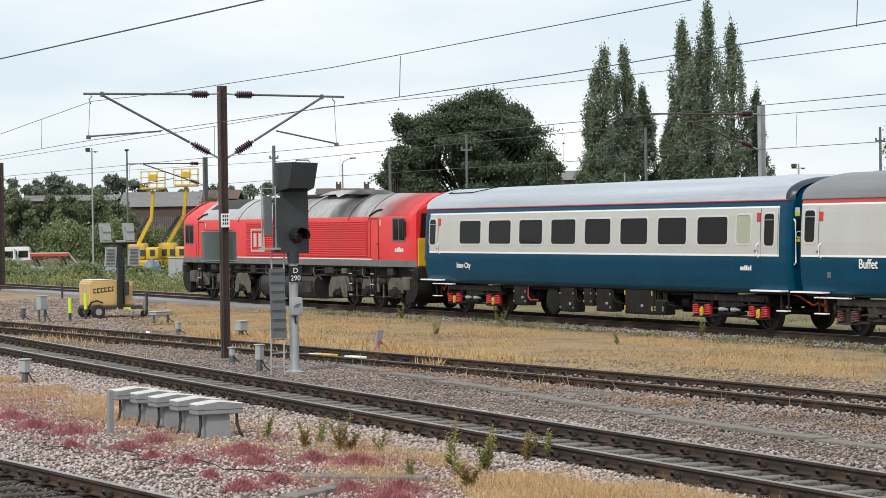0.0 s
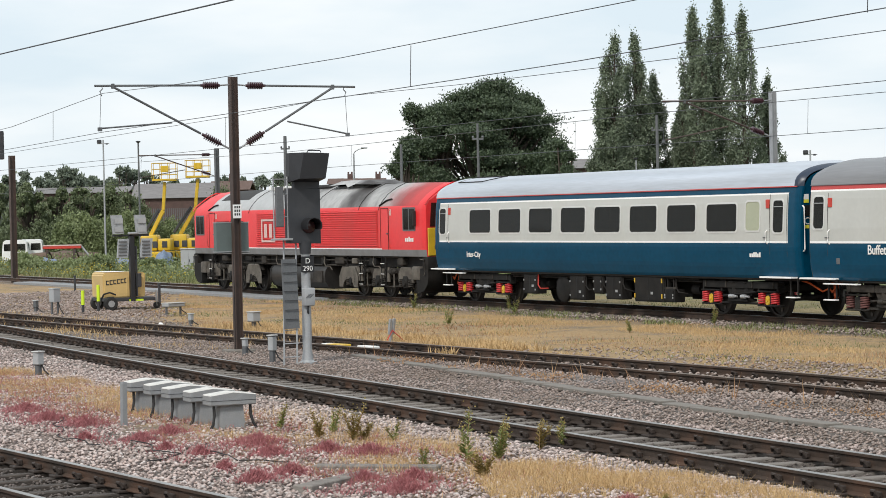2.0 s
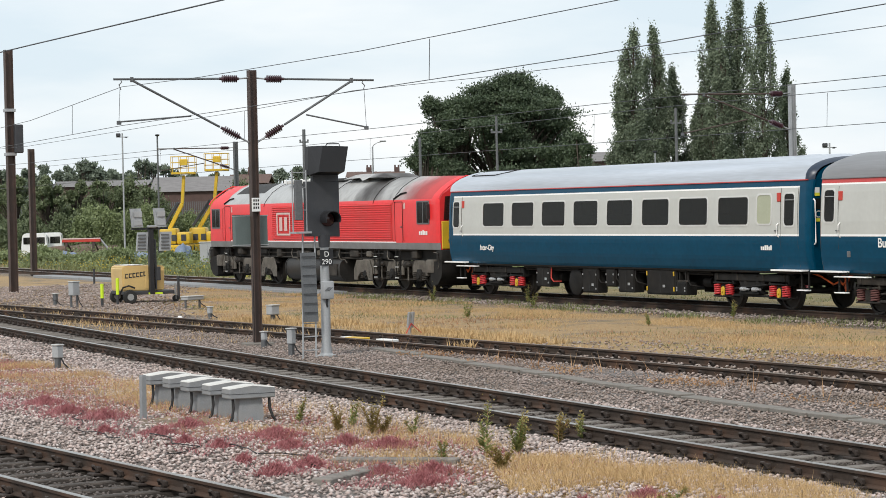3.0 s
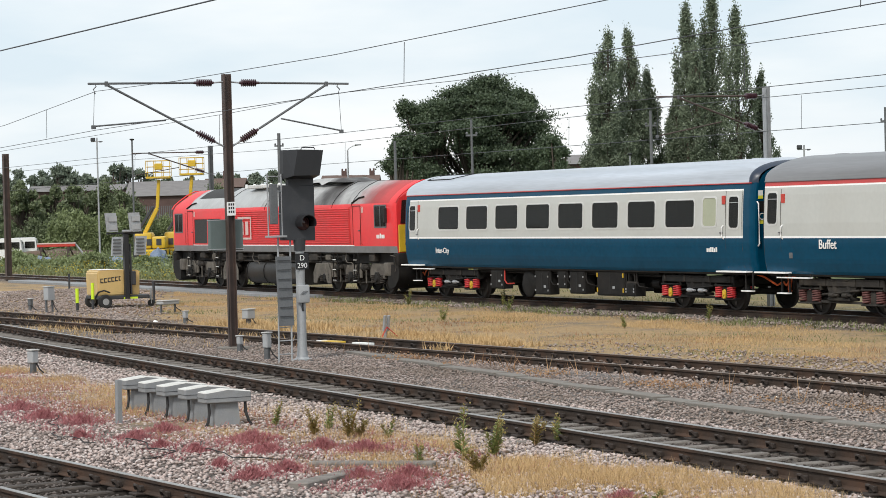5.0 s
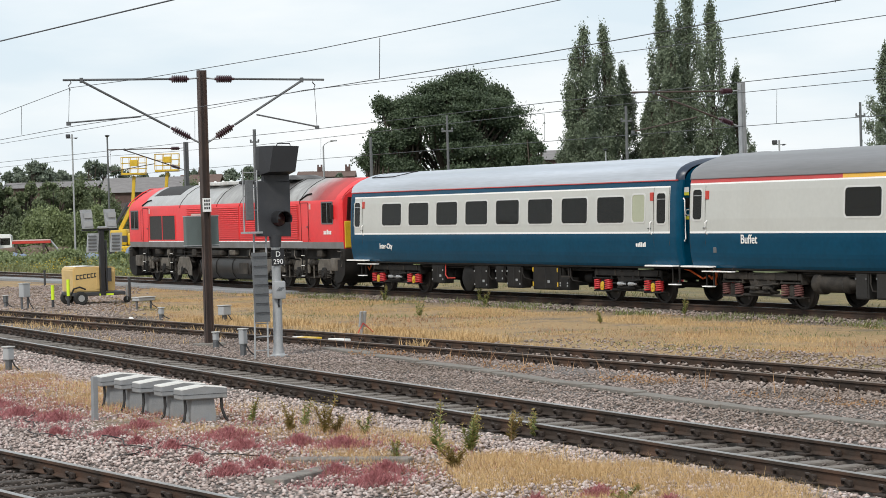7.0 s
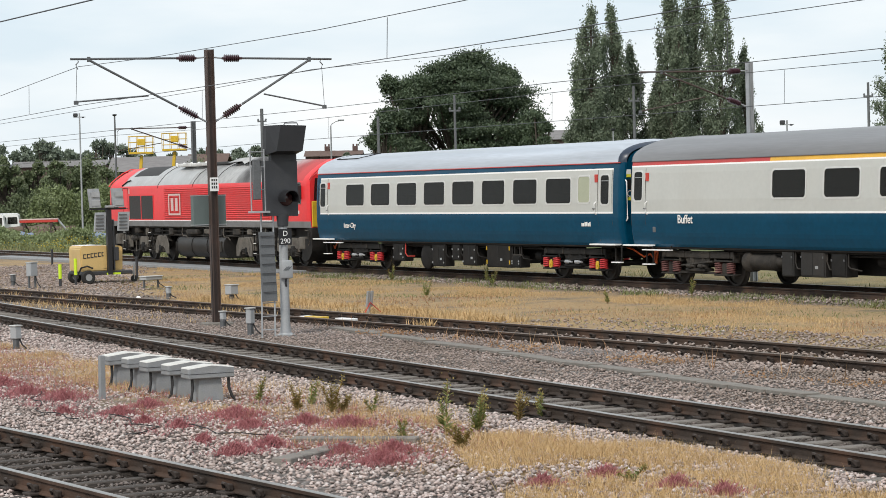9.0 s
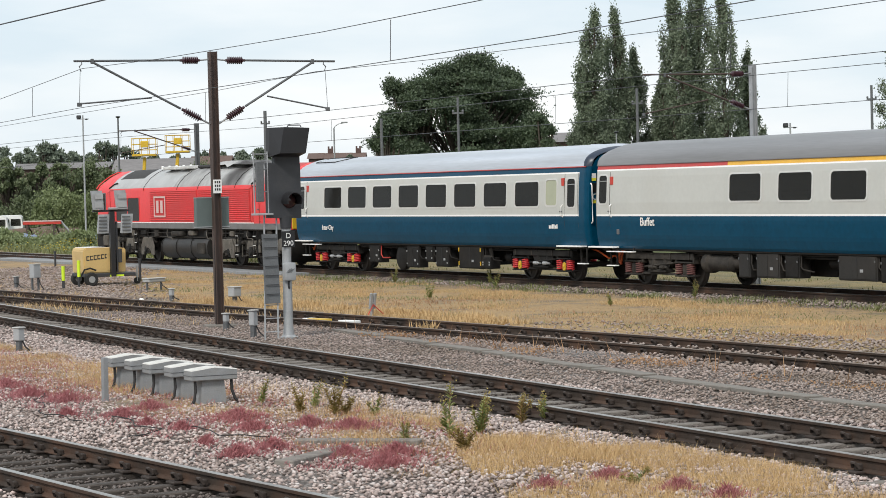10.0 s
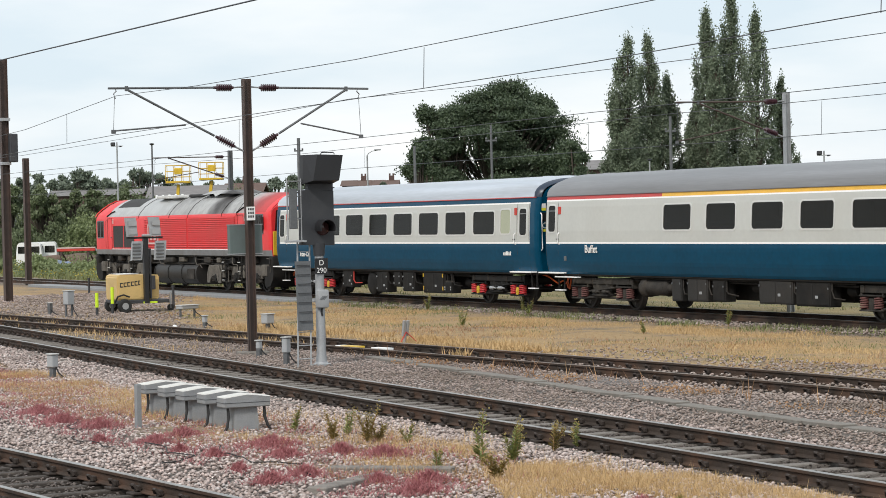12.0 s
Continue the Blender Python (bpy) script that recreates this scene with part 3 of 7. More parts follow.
def coach(x, name, label, wins, doors, frost, bright, roof_mat, stripes, under, win_z):
    """A coach: floor and under-gear, side walls with real window openings, roof, ends."""
    c = thing(name, pose(x, TRAIN_Y, 0), label, "railway coach")
    VEHICLES.append((c, x, 2.97, COACH_L - 2.97))
    L = COACH_L
    openings = [(a, b, win_z[0], win_z[1]) for a, b in wins] + [(a, b, win_z[0] - 0.03, win_z[1] + 0.06) for a, b in doors] + \
               [(a, b, win_z[0] + 0.02, win_z[1] + 0.04) for a, b in frost]
    r_end = 0.15
    xe = [r_end * (1 - math.cos(radians(a))) for a in (0, 22, 45, 67, 90)]
    xs = sorted({round(v, 3) for v in xe + [L - v for v in xe] + [0.12, 0.42, L - 0.42, stripes[0]] + [v for o in openings for v in o[:2]] + [i * 1.0 for i in range(2, 19)]})
    zs = sorted({0.98, 1.05, 1.15, 1.25, 1.35, 1.45, 1.55, 1.65, 1.75, 2.0, 2.1, 2.95, 1.85, 1.9, 3.035, 3.075, 3.115, 3.19, 3.225} | {round(v, 3) for o in openings for v in o[2:]})

    def inset(u):
        e = min(u, L - u)
        return 0.0 if e >= r_end else r_end - math.sqrt(max(0, r_end ** 2 - (r_end - e) ** 2))

    mats = [M_BLUE, M_WHITE, M_LINE, M_REDLINE, M_YELLOWLINE]

    def paint(u, z):
        ends = u < (0.4 if stripes[1] == "coach" else 0.12) or u > L - 0.42
        if 1.85 < z < 1.9 or (stripes[1] == "coach" and 3.035 < z < 3.075):
            return 0 if ends else 2
        if z < 1.86:
            return 0
        if stripes[1] == "coach":
            return 0 if (z > 3.075 or ends) else 1
        if z > 3.115:
            return 3 if u < stripes[0] else 4
        if z > 3.075:
            return 2
        return 0 if ends else 1

    for s in (-1, 1):
        bm = bmesh.new()
        vs = {}

        def v(i, j):
            if (i, j) not in vs:
                vs[i, j] = bm.verts.new((xs[i], s * (half_width(zs[j]) - inset(xs[i])), zs[j]))
            return vs[i, j]

        for i in range(len(xs) - 1):
            for j in range(len(zs) - 1):
                u, z = (xs[i] + xs[i + 1]) / 2, (zs[j] + zs[j + 1]) / 2
                if any(a < u < b and z0 < z < z1 for a, b, z0, z1 in openings):
                    continue
                f = bm.faces.new((v(i, j), v(i + 1, j), v(i + 1, j + 1), v(i, j + 1)))
                f.material_index = paint(u, z)
        wall = part("side_wall", bm, mats, c)
        sol = wall.modifiers.new("thickness", "SOLIDIFY")
        sol.thickness, sol.offset = 0.06, -1
        for kind, (a, b, z0, z1) in [("window", o) for o in openings]:
            w, h, cx, cz = b - a, z1 - z0, (a + b) / 2, (z0 + z1) / 2
            door = (a, b) in doors
            froz = (a, b) in frost
            rad = min(0.1, w * 0.22)

            def P(q, off):
                return (q[0], s * (half_width(q[1]) + off), q[1])
            fr = bmesh.new()
            o1, o2 = rrect(cx, cz, w + 0.07, h + 0.07, rad + 0.02, 5), rrect(cx, cz, w - 0.02, h - 0.02, rad, 5)
            loft(fr, [[P(q, -0.01) for q in o1], [P(q, 0.007) for q in o1], [P(q, 0.007) for q in o2], [P(q, -0.03) for q in o2]], cap=False)
            win = part("window_frame", fr, M_FRAME, c, "bright metal window frame", smooth=40)
            gl = bmesh.new()
            ring = [P(q, -0.004) for q in rrect(cx, cz, w, h, rad, 5)]
            ring2 = [P(q, -0.012) for q in rrect(cx, cz, w, h, rad, 5)]
            loft(gl, [ring, ring2])
            part("pane", gl, M_FROST if froz else M_GLASS, win, "frosted toilet pane" if froz else "")
            if door:
                bar = B(a + 0.02, b - 0.02, s * (half_width(z1 - 0.16)) - 0.012, s * (half_width(z1 - 0.16)) + 0.012, z1 - 0.17, z1 - 0.15)
                part("droplight_bar", bar, M_GALV, win)
    # doors: seams, hinges, grab handle, red plate
    for a, b in doors:
        left = a < L / 2
        for s in (-1, 1):
            e0, e1 = a - 0.14, b + 0.16
            seam = bmesh.new()
            for u in (e0, e1):
                loft(seam, [[(u + k, s * (half_width(z) + 0.001), z), (u + k, s * (half_width(z) + 0.005), z)] for k, z in ((0, 1.1), (0, 1.6), (0, 2.2), (0, 2.7), (0, 3.04))], cap=False, closed=False)
                for z0, z1 in zip((1.1, 1.6, 2.2, 2.7), (1.6, 2.2, 2.7, 3.04)):
                    tube(seam, (u, s * half_width(z0), z0), (u, s * half_width(z1), z1), 0.007, 4)
            part("door_seam", seam, M_GRIME, c)
            hx = e1 + 0.09 if left else e0 - 0.09
            hd = pipe(bmesh.new(), [(hx, s * (half_width(1.87)), 1.83), (hx, s * (half_width(1.9) + 0.06), 1.88), (hx, s * (half_width(2.1) + 0.06), 2.12), (hx, s * half_width(2.15), 2.17)], 0.016, 6)
            part("grab_handle", hd, M_LINE, c, "white grab handle", smooth=50)
            lk = B(hx - 0.16, hx - 0.03, s * (half_width(2.0) + 0.02) - 0.015, s * (half_width(2.0) + 0.02) + 0.015, 1.97, 2.0, r=0.005)
            part("door_handle", lk, M_GALVDARK, c)
            rb = B(hx - 0.075, hx + 0.075, s * half_width(2.8) - 0.02, s * half_width(2.8) + 0.02, 2.7, 2.92, r=0.008)
            part("warning_plate", rb, M_REDBOX, c, "red plate beside the door")
            if s < 0:
                st = B(a - 0.45, b + 0.45, -1.52, -1.3, 0.99, 1.03, r=0.006)
                part("footboard", st, M_LINE, c, "white-edged footboard")
    for a, b, z in ((0.75, 2.1, 0.88), (0.75, 1.2, 0.5), (L - 0.45, L - 0.02, 0.52)):
        part("step_board", B(a, b, -1.48, -1.34, z, z + 0.03, r=0.005), M_LINE, c, "white-edged step board")
        for e in (a + 0.06, b - 0.06):
            part("step_hanger", B(e - 0.02, e + 0.02, -1.38, -1.34, z, 1.0, r=0.004), M_BLACK, c)
    # roof
    rings = []
    nseg = 18
    for u in [0, 0.08, 0.2, 0.5, 0.55] + [1 + i for i in range(19)] + [L - 0.5, L - 0.42, L - 0.2, L - 0.08, L]:
        e = min(u, L - u)
        drop = 0.16 * max(0, 1 - e / 0.6) ** 2
        ring = []
        for k in range(nseg + 1):
            a = math.pi * k / nseg
            yy = 1.335 * math.cos(a)
            zz = 3.215 + (0.64 - drop) * math.sin(a) ** 0.78
            shr = inset(u) * abs(math.cos(a))
            ring.append((u, -(yy - math.copysign(shr, yy)), zz))
        rings.append(ring)
    rings.sort(key=lambda r: r[0][0])
    rf = loft(bmesh.new(), rings, closed=False)
    for f in rf.faces:
        m = f.calc_center_median()
        f.material_index = 1 if (m.x > L - 0.3 and bright) else 0
    part("roof", rf, [roof_mat, M_NAVY], c, "silver-grey roof" if bright else "dull grey roof", smooth=50)
    for u in (1.5, 18.4):
        vb = B(u - 0.18, u + 0.18, -0.12, 0.12, 3.83, 3.865, r=0.02)
        part("roof_vent", vb, roof_mat, c)
    if bright:
        hatch = [(u, -1.335 * math.cos(a), 3.222 + 0.64 * math.sin(a) ** 0.78) for u, a in ((1.0, 0.75), (2.6, 0.75), (3.1, 1.0), (3.1, 1.3), (1.0, 1.3), (1.0, 0.75))]
        part("roof_panel_edge", pipe(bmesh.new(), hatch, 0.02, 5), M_BLACK, c)
    gt = bmesh.new()
    for s in (-1, 1):
        box(gt, 0.1, L - 0.1, s * 1.322 - 0.02, s * 1.322 + 0.02, 3.207 if bright else 3.222, 3.232 if bright else 3.24)
    part("gutter", gt, [M_REDLINE if bright else roof_mat], c)
    # ends: blue wall, corridor bellows, rail, stickers
    for end, u, d in (("end_wall", 0.0, -1), ("end_wall", L, 1)):
        bm = bmesh.new()
        prof = [(s * (half_width(z) - r_end), z) for s, z in [(-1, 0.98), (-1, 1.3), (-1, 1.85), (-1, 2.6), (-1, 3.2)]]
        top = [(-1.1 * math.cos(math.pi * k / 10), 3.2 + 0.48 * math.sin(math.pi * k / 10) ** 0.78) for k in range(1, 10)]
        prof += top + [(-p, z) for p, z in reversed(prof)]
        loft(bm, [[(u - d * 0.02, y, z) for y, z in prof], [(u - d * 0.1, y, z) for y, z in prof]])
        part(end, bm, M_BLUE, c, smooth=30)
        bl = bmesh.new()
        for k in range(5):
            e = u + d * (0.01 + 0.05 * k)
            loft(bl, [[(e, a * (1 - 0.06 * (k % 2)), b) for a, b in rrect(0, 2.15, 1.0, 2.1, 0.12, 3)], [(e + d * 0.035, a, b) for a, b in rrect(0, 2.15, 1.0, 2.1, 0.12, 3)]])
        part("corridor_bellows", bl, M_RUBBER, c, "black rubber corridor connection")
        for s in (-1, 1):
            bf = lathe(bmesh.new(), [(0, 0.12), (0.25, 0.12), (0.26, 0.2), (0.29, 0.2), (0.3, 0.02)], (u - d * 0.05, s * 0.87, 1.05), (d, 0, 0), 16)
            part("buffer", bf, M_BLACK, c, smooth=40)
        hr = pipe(bmesh.new(), [(u + d * 0.0, -1.24, 1.65), (u + d * 0.06, -1.24, 1.7), (u + d * 0.06, -1.24, 2.7), (u, -1.24, 2.75)], 0.02, 6)
        part("end_handrail", hr, M_LINE, c, "white handrail", smooth=50)
        for y, m in ((-0.45, M_ORANGE), (-0.3, M_CABLE), (0.35, M_CABLE)):
            hose = pipe(bmesh.new(), [(u - d * 0.1, y, 0.95), (u + d * 0.14, y, 0.82), (u + d * 0.18, y - 0.03, 0.55), (u + d * 0.26, y, 0.5)], 0.03, 6)
            part("brake_hose", hose, m, c, smooth=50)
        part("brake_hose", pipe(bmesh.new(), [(u - d * 0.9, -0.9, 0.98), (u - d * 0.4, -0.8, 0.86), (u, -0.7, 0.66), (u + d * 0.2, -0.65, 0.74)], 0.025, 6), M_ORANGE, c, "orange jumper hose", smooth=50)
    if bright:
        for k, (y0, y1, z0, z1, m) in enumerate(((-1.2, -1.06, 2.9, 3.03, M_DECAL), (-1.2, -1.06, 2.82, 2.9, M_YDECAL), (-1.18, -0.98, 2.2, 2.28, M_YDECAL), (-1.19, -0.95, 2.5, 2.76, M_BLACK))):
            part("sticker", B(L - 0.012, L - 0.005, y0, y1, z0, z1), m, c)
        writing("coach_letters", "C1", 0.24, pose(L + 0.0, -1.06, 2.3, 90, 0, 90), M_DECAL, c)
    # floor, frame and interior
    fl = B(0.15, L - 0.15, -1.27, 1.27, 0.92, 1.12, r=0.02)
    part("floor_frame", fl, M_BLACK, c)
    seat_back = mesh_of("seat_back", B(0, 0.14, -0.47, 0.47, 1.2, 2.42, r=0.05), M_SEAT)
    for k in range(10):
        if 0.9 + 1.947 * k < L - 1.2:
            for y in (-0.73, 0.73):
                part("seat_back", seat_back, None, c, at=pose(0.9 + 1.947 * k, y, 0))
    cl = B(0.3, L - 0.3, -1.25, 1.25, 3.05, 3.1)
    box(cl, 0.9, 0.95, -1.25, 1.25, 1.1, 3.05)
    box(cl, L - 1.9, L - 1.85, -1.25, 1.25, 1.1, 3.05)
    part("ceiling_panel", cl, M_INNER, c)
    # under-gear
    coach_bogie(c, 2.97, bright)
    coach_bogie(c, L - 2.97, bright)
    for u0, u1, z0, z1, kind in under:
        bm = bmesh.new()
        if kind == "tank":
            lathe(bm, [(0, 0.05), (0.0, 0.24), (0.05, 0.26), (0.26, 0.26), (0.3, 0.21), (1.2, 0.21), (1.25, 0.23), (1.3, 0.21), (1.35, 0.14), (u1 - u0 - 0.02, 0.1), (u1 - u0, 0.03)], (u0, -1.05, (z0 + z1) / 2), (1, 0, 0), 18)
            part("air_tank", bm, M_GRIME, c, "horizontal air tank", smooth=40)
            continue
        if kind == "drum":
            lathe(bm, [(0, 0.05), (0.0, 0.34), (0.04, 0.4), (0.12, 0.4), (0.14, 0.33), (0.5, 0.33), (0.52, 0.05)], ((u0 + u1) / 2, -1.15, (z0 + z1) / 2), (0, 1, 0), 24)
            part("fan_drum", bm, M_BLACK, c, "round black drum under the floor", smooth=40)
            continue
        box(bm, u0, u1, -1.24, -0.9, z0, z1, r=0.02)
        box(bm, u0 + 0.03, u1 - 0.03, -1.255, -1.24, z0 + 0.04, z1 - 0.04, r=0.006)
        q = part("equipment_box", bm, M_BLACK if kind != "grey" else M_TANK, c, smooth=30)
        for e in (u0 + 0.05, u1 - 0.05):
            for zc in (z0 + 0.1, z1 - 0.18) if bright else (z1 - 0.18,):
                part("clip", B(e - 0.018, e + 0.018, -1.275, -1.25, zc, zc + (0.12 if kind == "doors" else 0.05), r=0.003), M_YELLOW if kind == "doors" else M_GALV if bright else M_GALVDARK, q)
        bf = B(u0 + 0.05, u1 - 0.05, 0.55, 1.24, z0, z1, r=0.02)
        part("equipment_box", bf, M_BLACK, c)
        hang = bmesh.new()
        for e in (u0 + 0.1, u1 - 0.1):
            box(hang, e - 0.03, e + 0.03, -1.2, -1.1, z1, 0.98)
        part("hanger", hang, M_BLACK, c)
        if u1 - u0 > 0.7:
            part("lid_seam", B((u0 + u1) / 2 - 0.008, (u0 + u1) / 2 + 0.008, -1.262, -1.25, z0 + 0.06, z1 - 0.05), M_RUBBER, q)
            part("data_plate", B((u0 + u1) / 2 + 0.12, (u0 + u1) / 2 + 0.24, -1.264, -1.254, z0 + 0.2, z0 + 0.27, r=0.003), M_GALV, q)
        part("bolt_rail", B(u0 - 0.04, u1 + 0.04, -1.22, -1.14, z1 - 0.002, z1 + 0.05, r=0.008), M_GRIME, c)
        rq = random.Random(int(u0 * 10))
        vp = [(u1 + 0.06, -1.2, 0.95), (u1 + 0.06, -1.22, rq.uniform(0.6, 0.75)), (u1 + rq.uniform(0.12, 0.25), -1.22, rq.uniform(0.5, 0.6)), (u1 + 0.28, -1.0, 0.5)]
        part("drop_pipe", pipe(bmesh.new(), vp, 0.022, 6), rq.choice((M_BLACK, M_GRIME, M_REDBOX)) if bright else M_GRIME, c, smooth=40)
    rg = random.Random(int(x))
    u = 5.0
    while u < L - 5.4:
        w = rg.uniform(0.5, 1.2)
        z0 = rg.uniform(0.36, 0.6)
        part("centre_gear", B(u, u + w, -0.55, 0.5, z0, 0.96, r=0.02), M_BLACK, c)
        if rg.random() < 0.5:
            part("brake_cylinder", lathe(bmesh.new(), [(0, 0.05), (0.02, 0.14), (0.4, 0.14), (0.42, 0.05)], (u, -0.8, rg.uniform(0.6, 0.75)), (1, 0, 0), 14), M_BLACK, c, smooth=40)
        u += w + rg.uniform(0.05, 0.3)
    tr = bmesh.new()
    for y, z, r in ((-1.18, 0.9, 0.022), (-1.1, 0.84, 0.03), (-0.3, 0.75, 0.04)):
        tube(tr, (4.8, y, z), (L - 4.8, y, z), r, 6)
    part("pipe_run", tr, M_BLACK, c)
    return c


COACH_X = -68.2
C1 = [3.22 + 1.931 * i for i in range(8)]
seconds = coach(COACH_X, "passenger_coach", "blue and grey passenger coach with silver roof and red springs",
                [(u - 0.71, u + 0.71) for u in C1], [(0.42, 0.86), (19.05, 19.5)], [(17.84, 18.48)], True, M_ROOF, (10.0, "coach"),
                [(5.7, 6.5, 0.34, 0.9, "box"), (7.4, 8.35, 0.12, 0.92, "drum"), (8.5, 9.35, 0.22, 0.9, "box"), (9.85, 10.35, 0.42, 0.92, "box"), (10.55, 11.4, 0.28, 0.92, "box"),
                 (12.1, 13.6, 0.26, 0.95, "doors"), (13.65, 14.15, 0.27, 0.62, "box")], (2.13, 2.84))
C2 = [7.53 + 2.17 * i for i in range(6)]
buffet = coach(-47.62, "passenger_coach", "blue and grey buffet coach with dull grey roof and yellow line",
               [(u - 0.71, u + 0.71) for u in C2], [(0.26, 0.7)], [], False, M_ROOF2, (6.68, "buffet"),
               [(5.25, 6.95, 0.4, 0.9, "tank"), (6.95, 7.45, 0.32, 0.95, "grey"), (7.75, 8.75, 0.33, 0.96, "grey"), (9.0, 9.6, 0.35, 0.9, "box"),
                (11.2, 12.7, 0.35, 0.96, "grey"), (12.85, 14.3, 0.33, 0.93, "box")], (2.22, 2.9))
writing("coach_lettering", "Buffet", 0.31, pose(2.85, -half_width(1.7) - 0.012, 1.6, 90, 0, 0), M_DECAL, buffet, bold=0.003)
writing("coach_lettering", "Inter-City", 0.235, pose(2.78, -half_width(1.5) - 0.014, 1.4, 90, 0, 0), M_DECAL, seconds, bold=0.003)
part("socket_cover", B(1.2, 1.34, -half_width(1.45) - 0.012, -half_width(1.45) + 0.01, 1.36, 1.5, r=0.01), M_GALVDARK, buffet, "small grey socket cover")


def letter_bars(parent, name, x, z, count, h, pitch, y, mat, seed):
    """Small lettering that is not spelled out: a row of upright bars."""
    rng = random.Random(seed)
    bm = bmesh.new()
    for i in range(count):
        u = x + i * pitch
        hh = h * rng.choice((1.0, 0.75, 0.75, 1.0))
        box(bm, u, u + pitch * 0.72, y - 0.006, y, z, z + hh)
    part(name, bm, mat, parent)


letter_bars(seconds, "number_bars", 18.02, 1.5, 6, 0.12, 0.085, -half_width(1.56) - 0.004, M_DECAL, 5)


# ---- the red diesel locomotive ----
LOCO_L, LOCO_X = 20.8, -89.75
M_LOCOROOFPALE = pm("loco_roof_pale_grey", (0.4, 0.41, 0.412), 0.55, var=0.15, scale=0.8, stretch=(1, 0.7, 0.7), dirt=(0.2, 0.18, 0.17), dirt_amount=0.5, bump=0.1)


def soot_into_red(m, x0, x1, red):
    """Bare sooty roof giving way to the red cab roof along the body, with a ragged edge."""
    t = m.node_tree
    N, Lk = t.nodes.new, t.links.new
    b = t.nodes["Principled BSDF"]
    old = b.inputs["Base Color"].links[0].from_socket
    tc, sp, n, ad, mr, mx = N("ShaderNodeTexCoord"), N("ShaderNodeSeparateXYZ"), N("ShaderNodeTexNoise"), N("ShaderNodeMath"), N("ShaderNodeMapRange"), N("ShaderNodeMixRGB")
    n.inputs["Scale"].default_value, n.inputs["Detail"].default_value = 1.6, 6
    ad.operation, ad.inputs[1].default_value = "MULTIPLY_ADD", 2.2
    Lk(tc.outputs["Object"], sp.inputs[0])
    Lk(tc.outputs["Object"], n.inputs["Vector"])
    Lk(n.outputs[0], ad.inputs[0])
    Lk(sp.outputs[0], ad.inputs[2])
    mr.inputs[1].default_value, mr.inputs[2].default_value = x0 + 1.1, x1 + 1.1
    Lk(ad.outputs[0], mr.inputs[0])
    Lk(mr.outputs[0], mx.inputs[0])
    Lk(old, mx.inputs[1])
    mx.inputs[2].default_value = (*red, 1)
    Lk(mx.outputs[0], b.inputs["Base Color"])


soot_into_red(M_LOCOROOF, 17.6, 20.0, (0.5, 0.045, 0.045))


def loco_ring(u):
    """Cross-section of the body at u: outline from the near sole over the roof to the far sole."""
    e = min(u, LOCO_L - u)
    top = float(np.interp(e, [0, 0.15, 0.5, 1.5, 3.0], [3.7, 3.75, 3.78, 3.81, 3.83]))
    hw = float(np.interp(e, [0, 0.12, 0.5], [1.25, 1.3, 1.32]))
    pts = [(0.985, 1.38), (1.0, 1.56), (1.0, 1.6), (1.0, 2.9), (0.975, 3.02), (0.9, 3.17), (0.73, top - 0.41), (0.48, top - 0.19), (0.22, top - 0.04)]
    near = [(-a * hw, z) for a, z in pts]
    return [(u, y, z) for y, z in near + [(-y, z) for y, z in reversed(near)]]


def bogie_casting(w, z0, z1, y0, y1, cx):
    """A cast hood over an axle box: sloping shoulders and an arched opening below."""
    arc = [(0.3 * w * math.cos(radians(180 - 30 * i)), z0 + 0.45 * (z1 - z0) * math.sin(radians(30 * i))) for i in range(7)]
    out = [(-w / 2, z0), *[(p, q) for p, q in arc], (w / 2, z0), (w / 2, z0 + 0.55 * (z1 - z0)), (w * 0.34, z1), (-w * 0.34, z1), (-w / 2, z0 + 0.55 * (z1 - z0))]
    bm = loft(bmesh.new(), [[(cx + p, y, q) for p, q in out] for y in (y0, y1)])
    bmesh.ops.bevel(bm, geom=[e for e in bm.edges if abs(e.verts[0].co.y - e.verts[1].co.y) < 1e-5], offset=0.018, segments=1, affect="EDGES")
    return bm


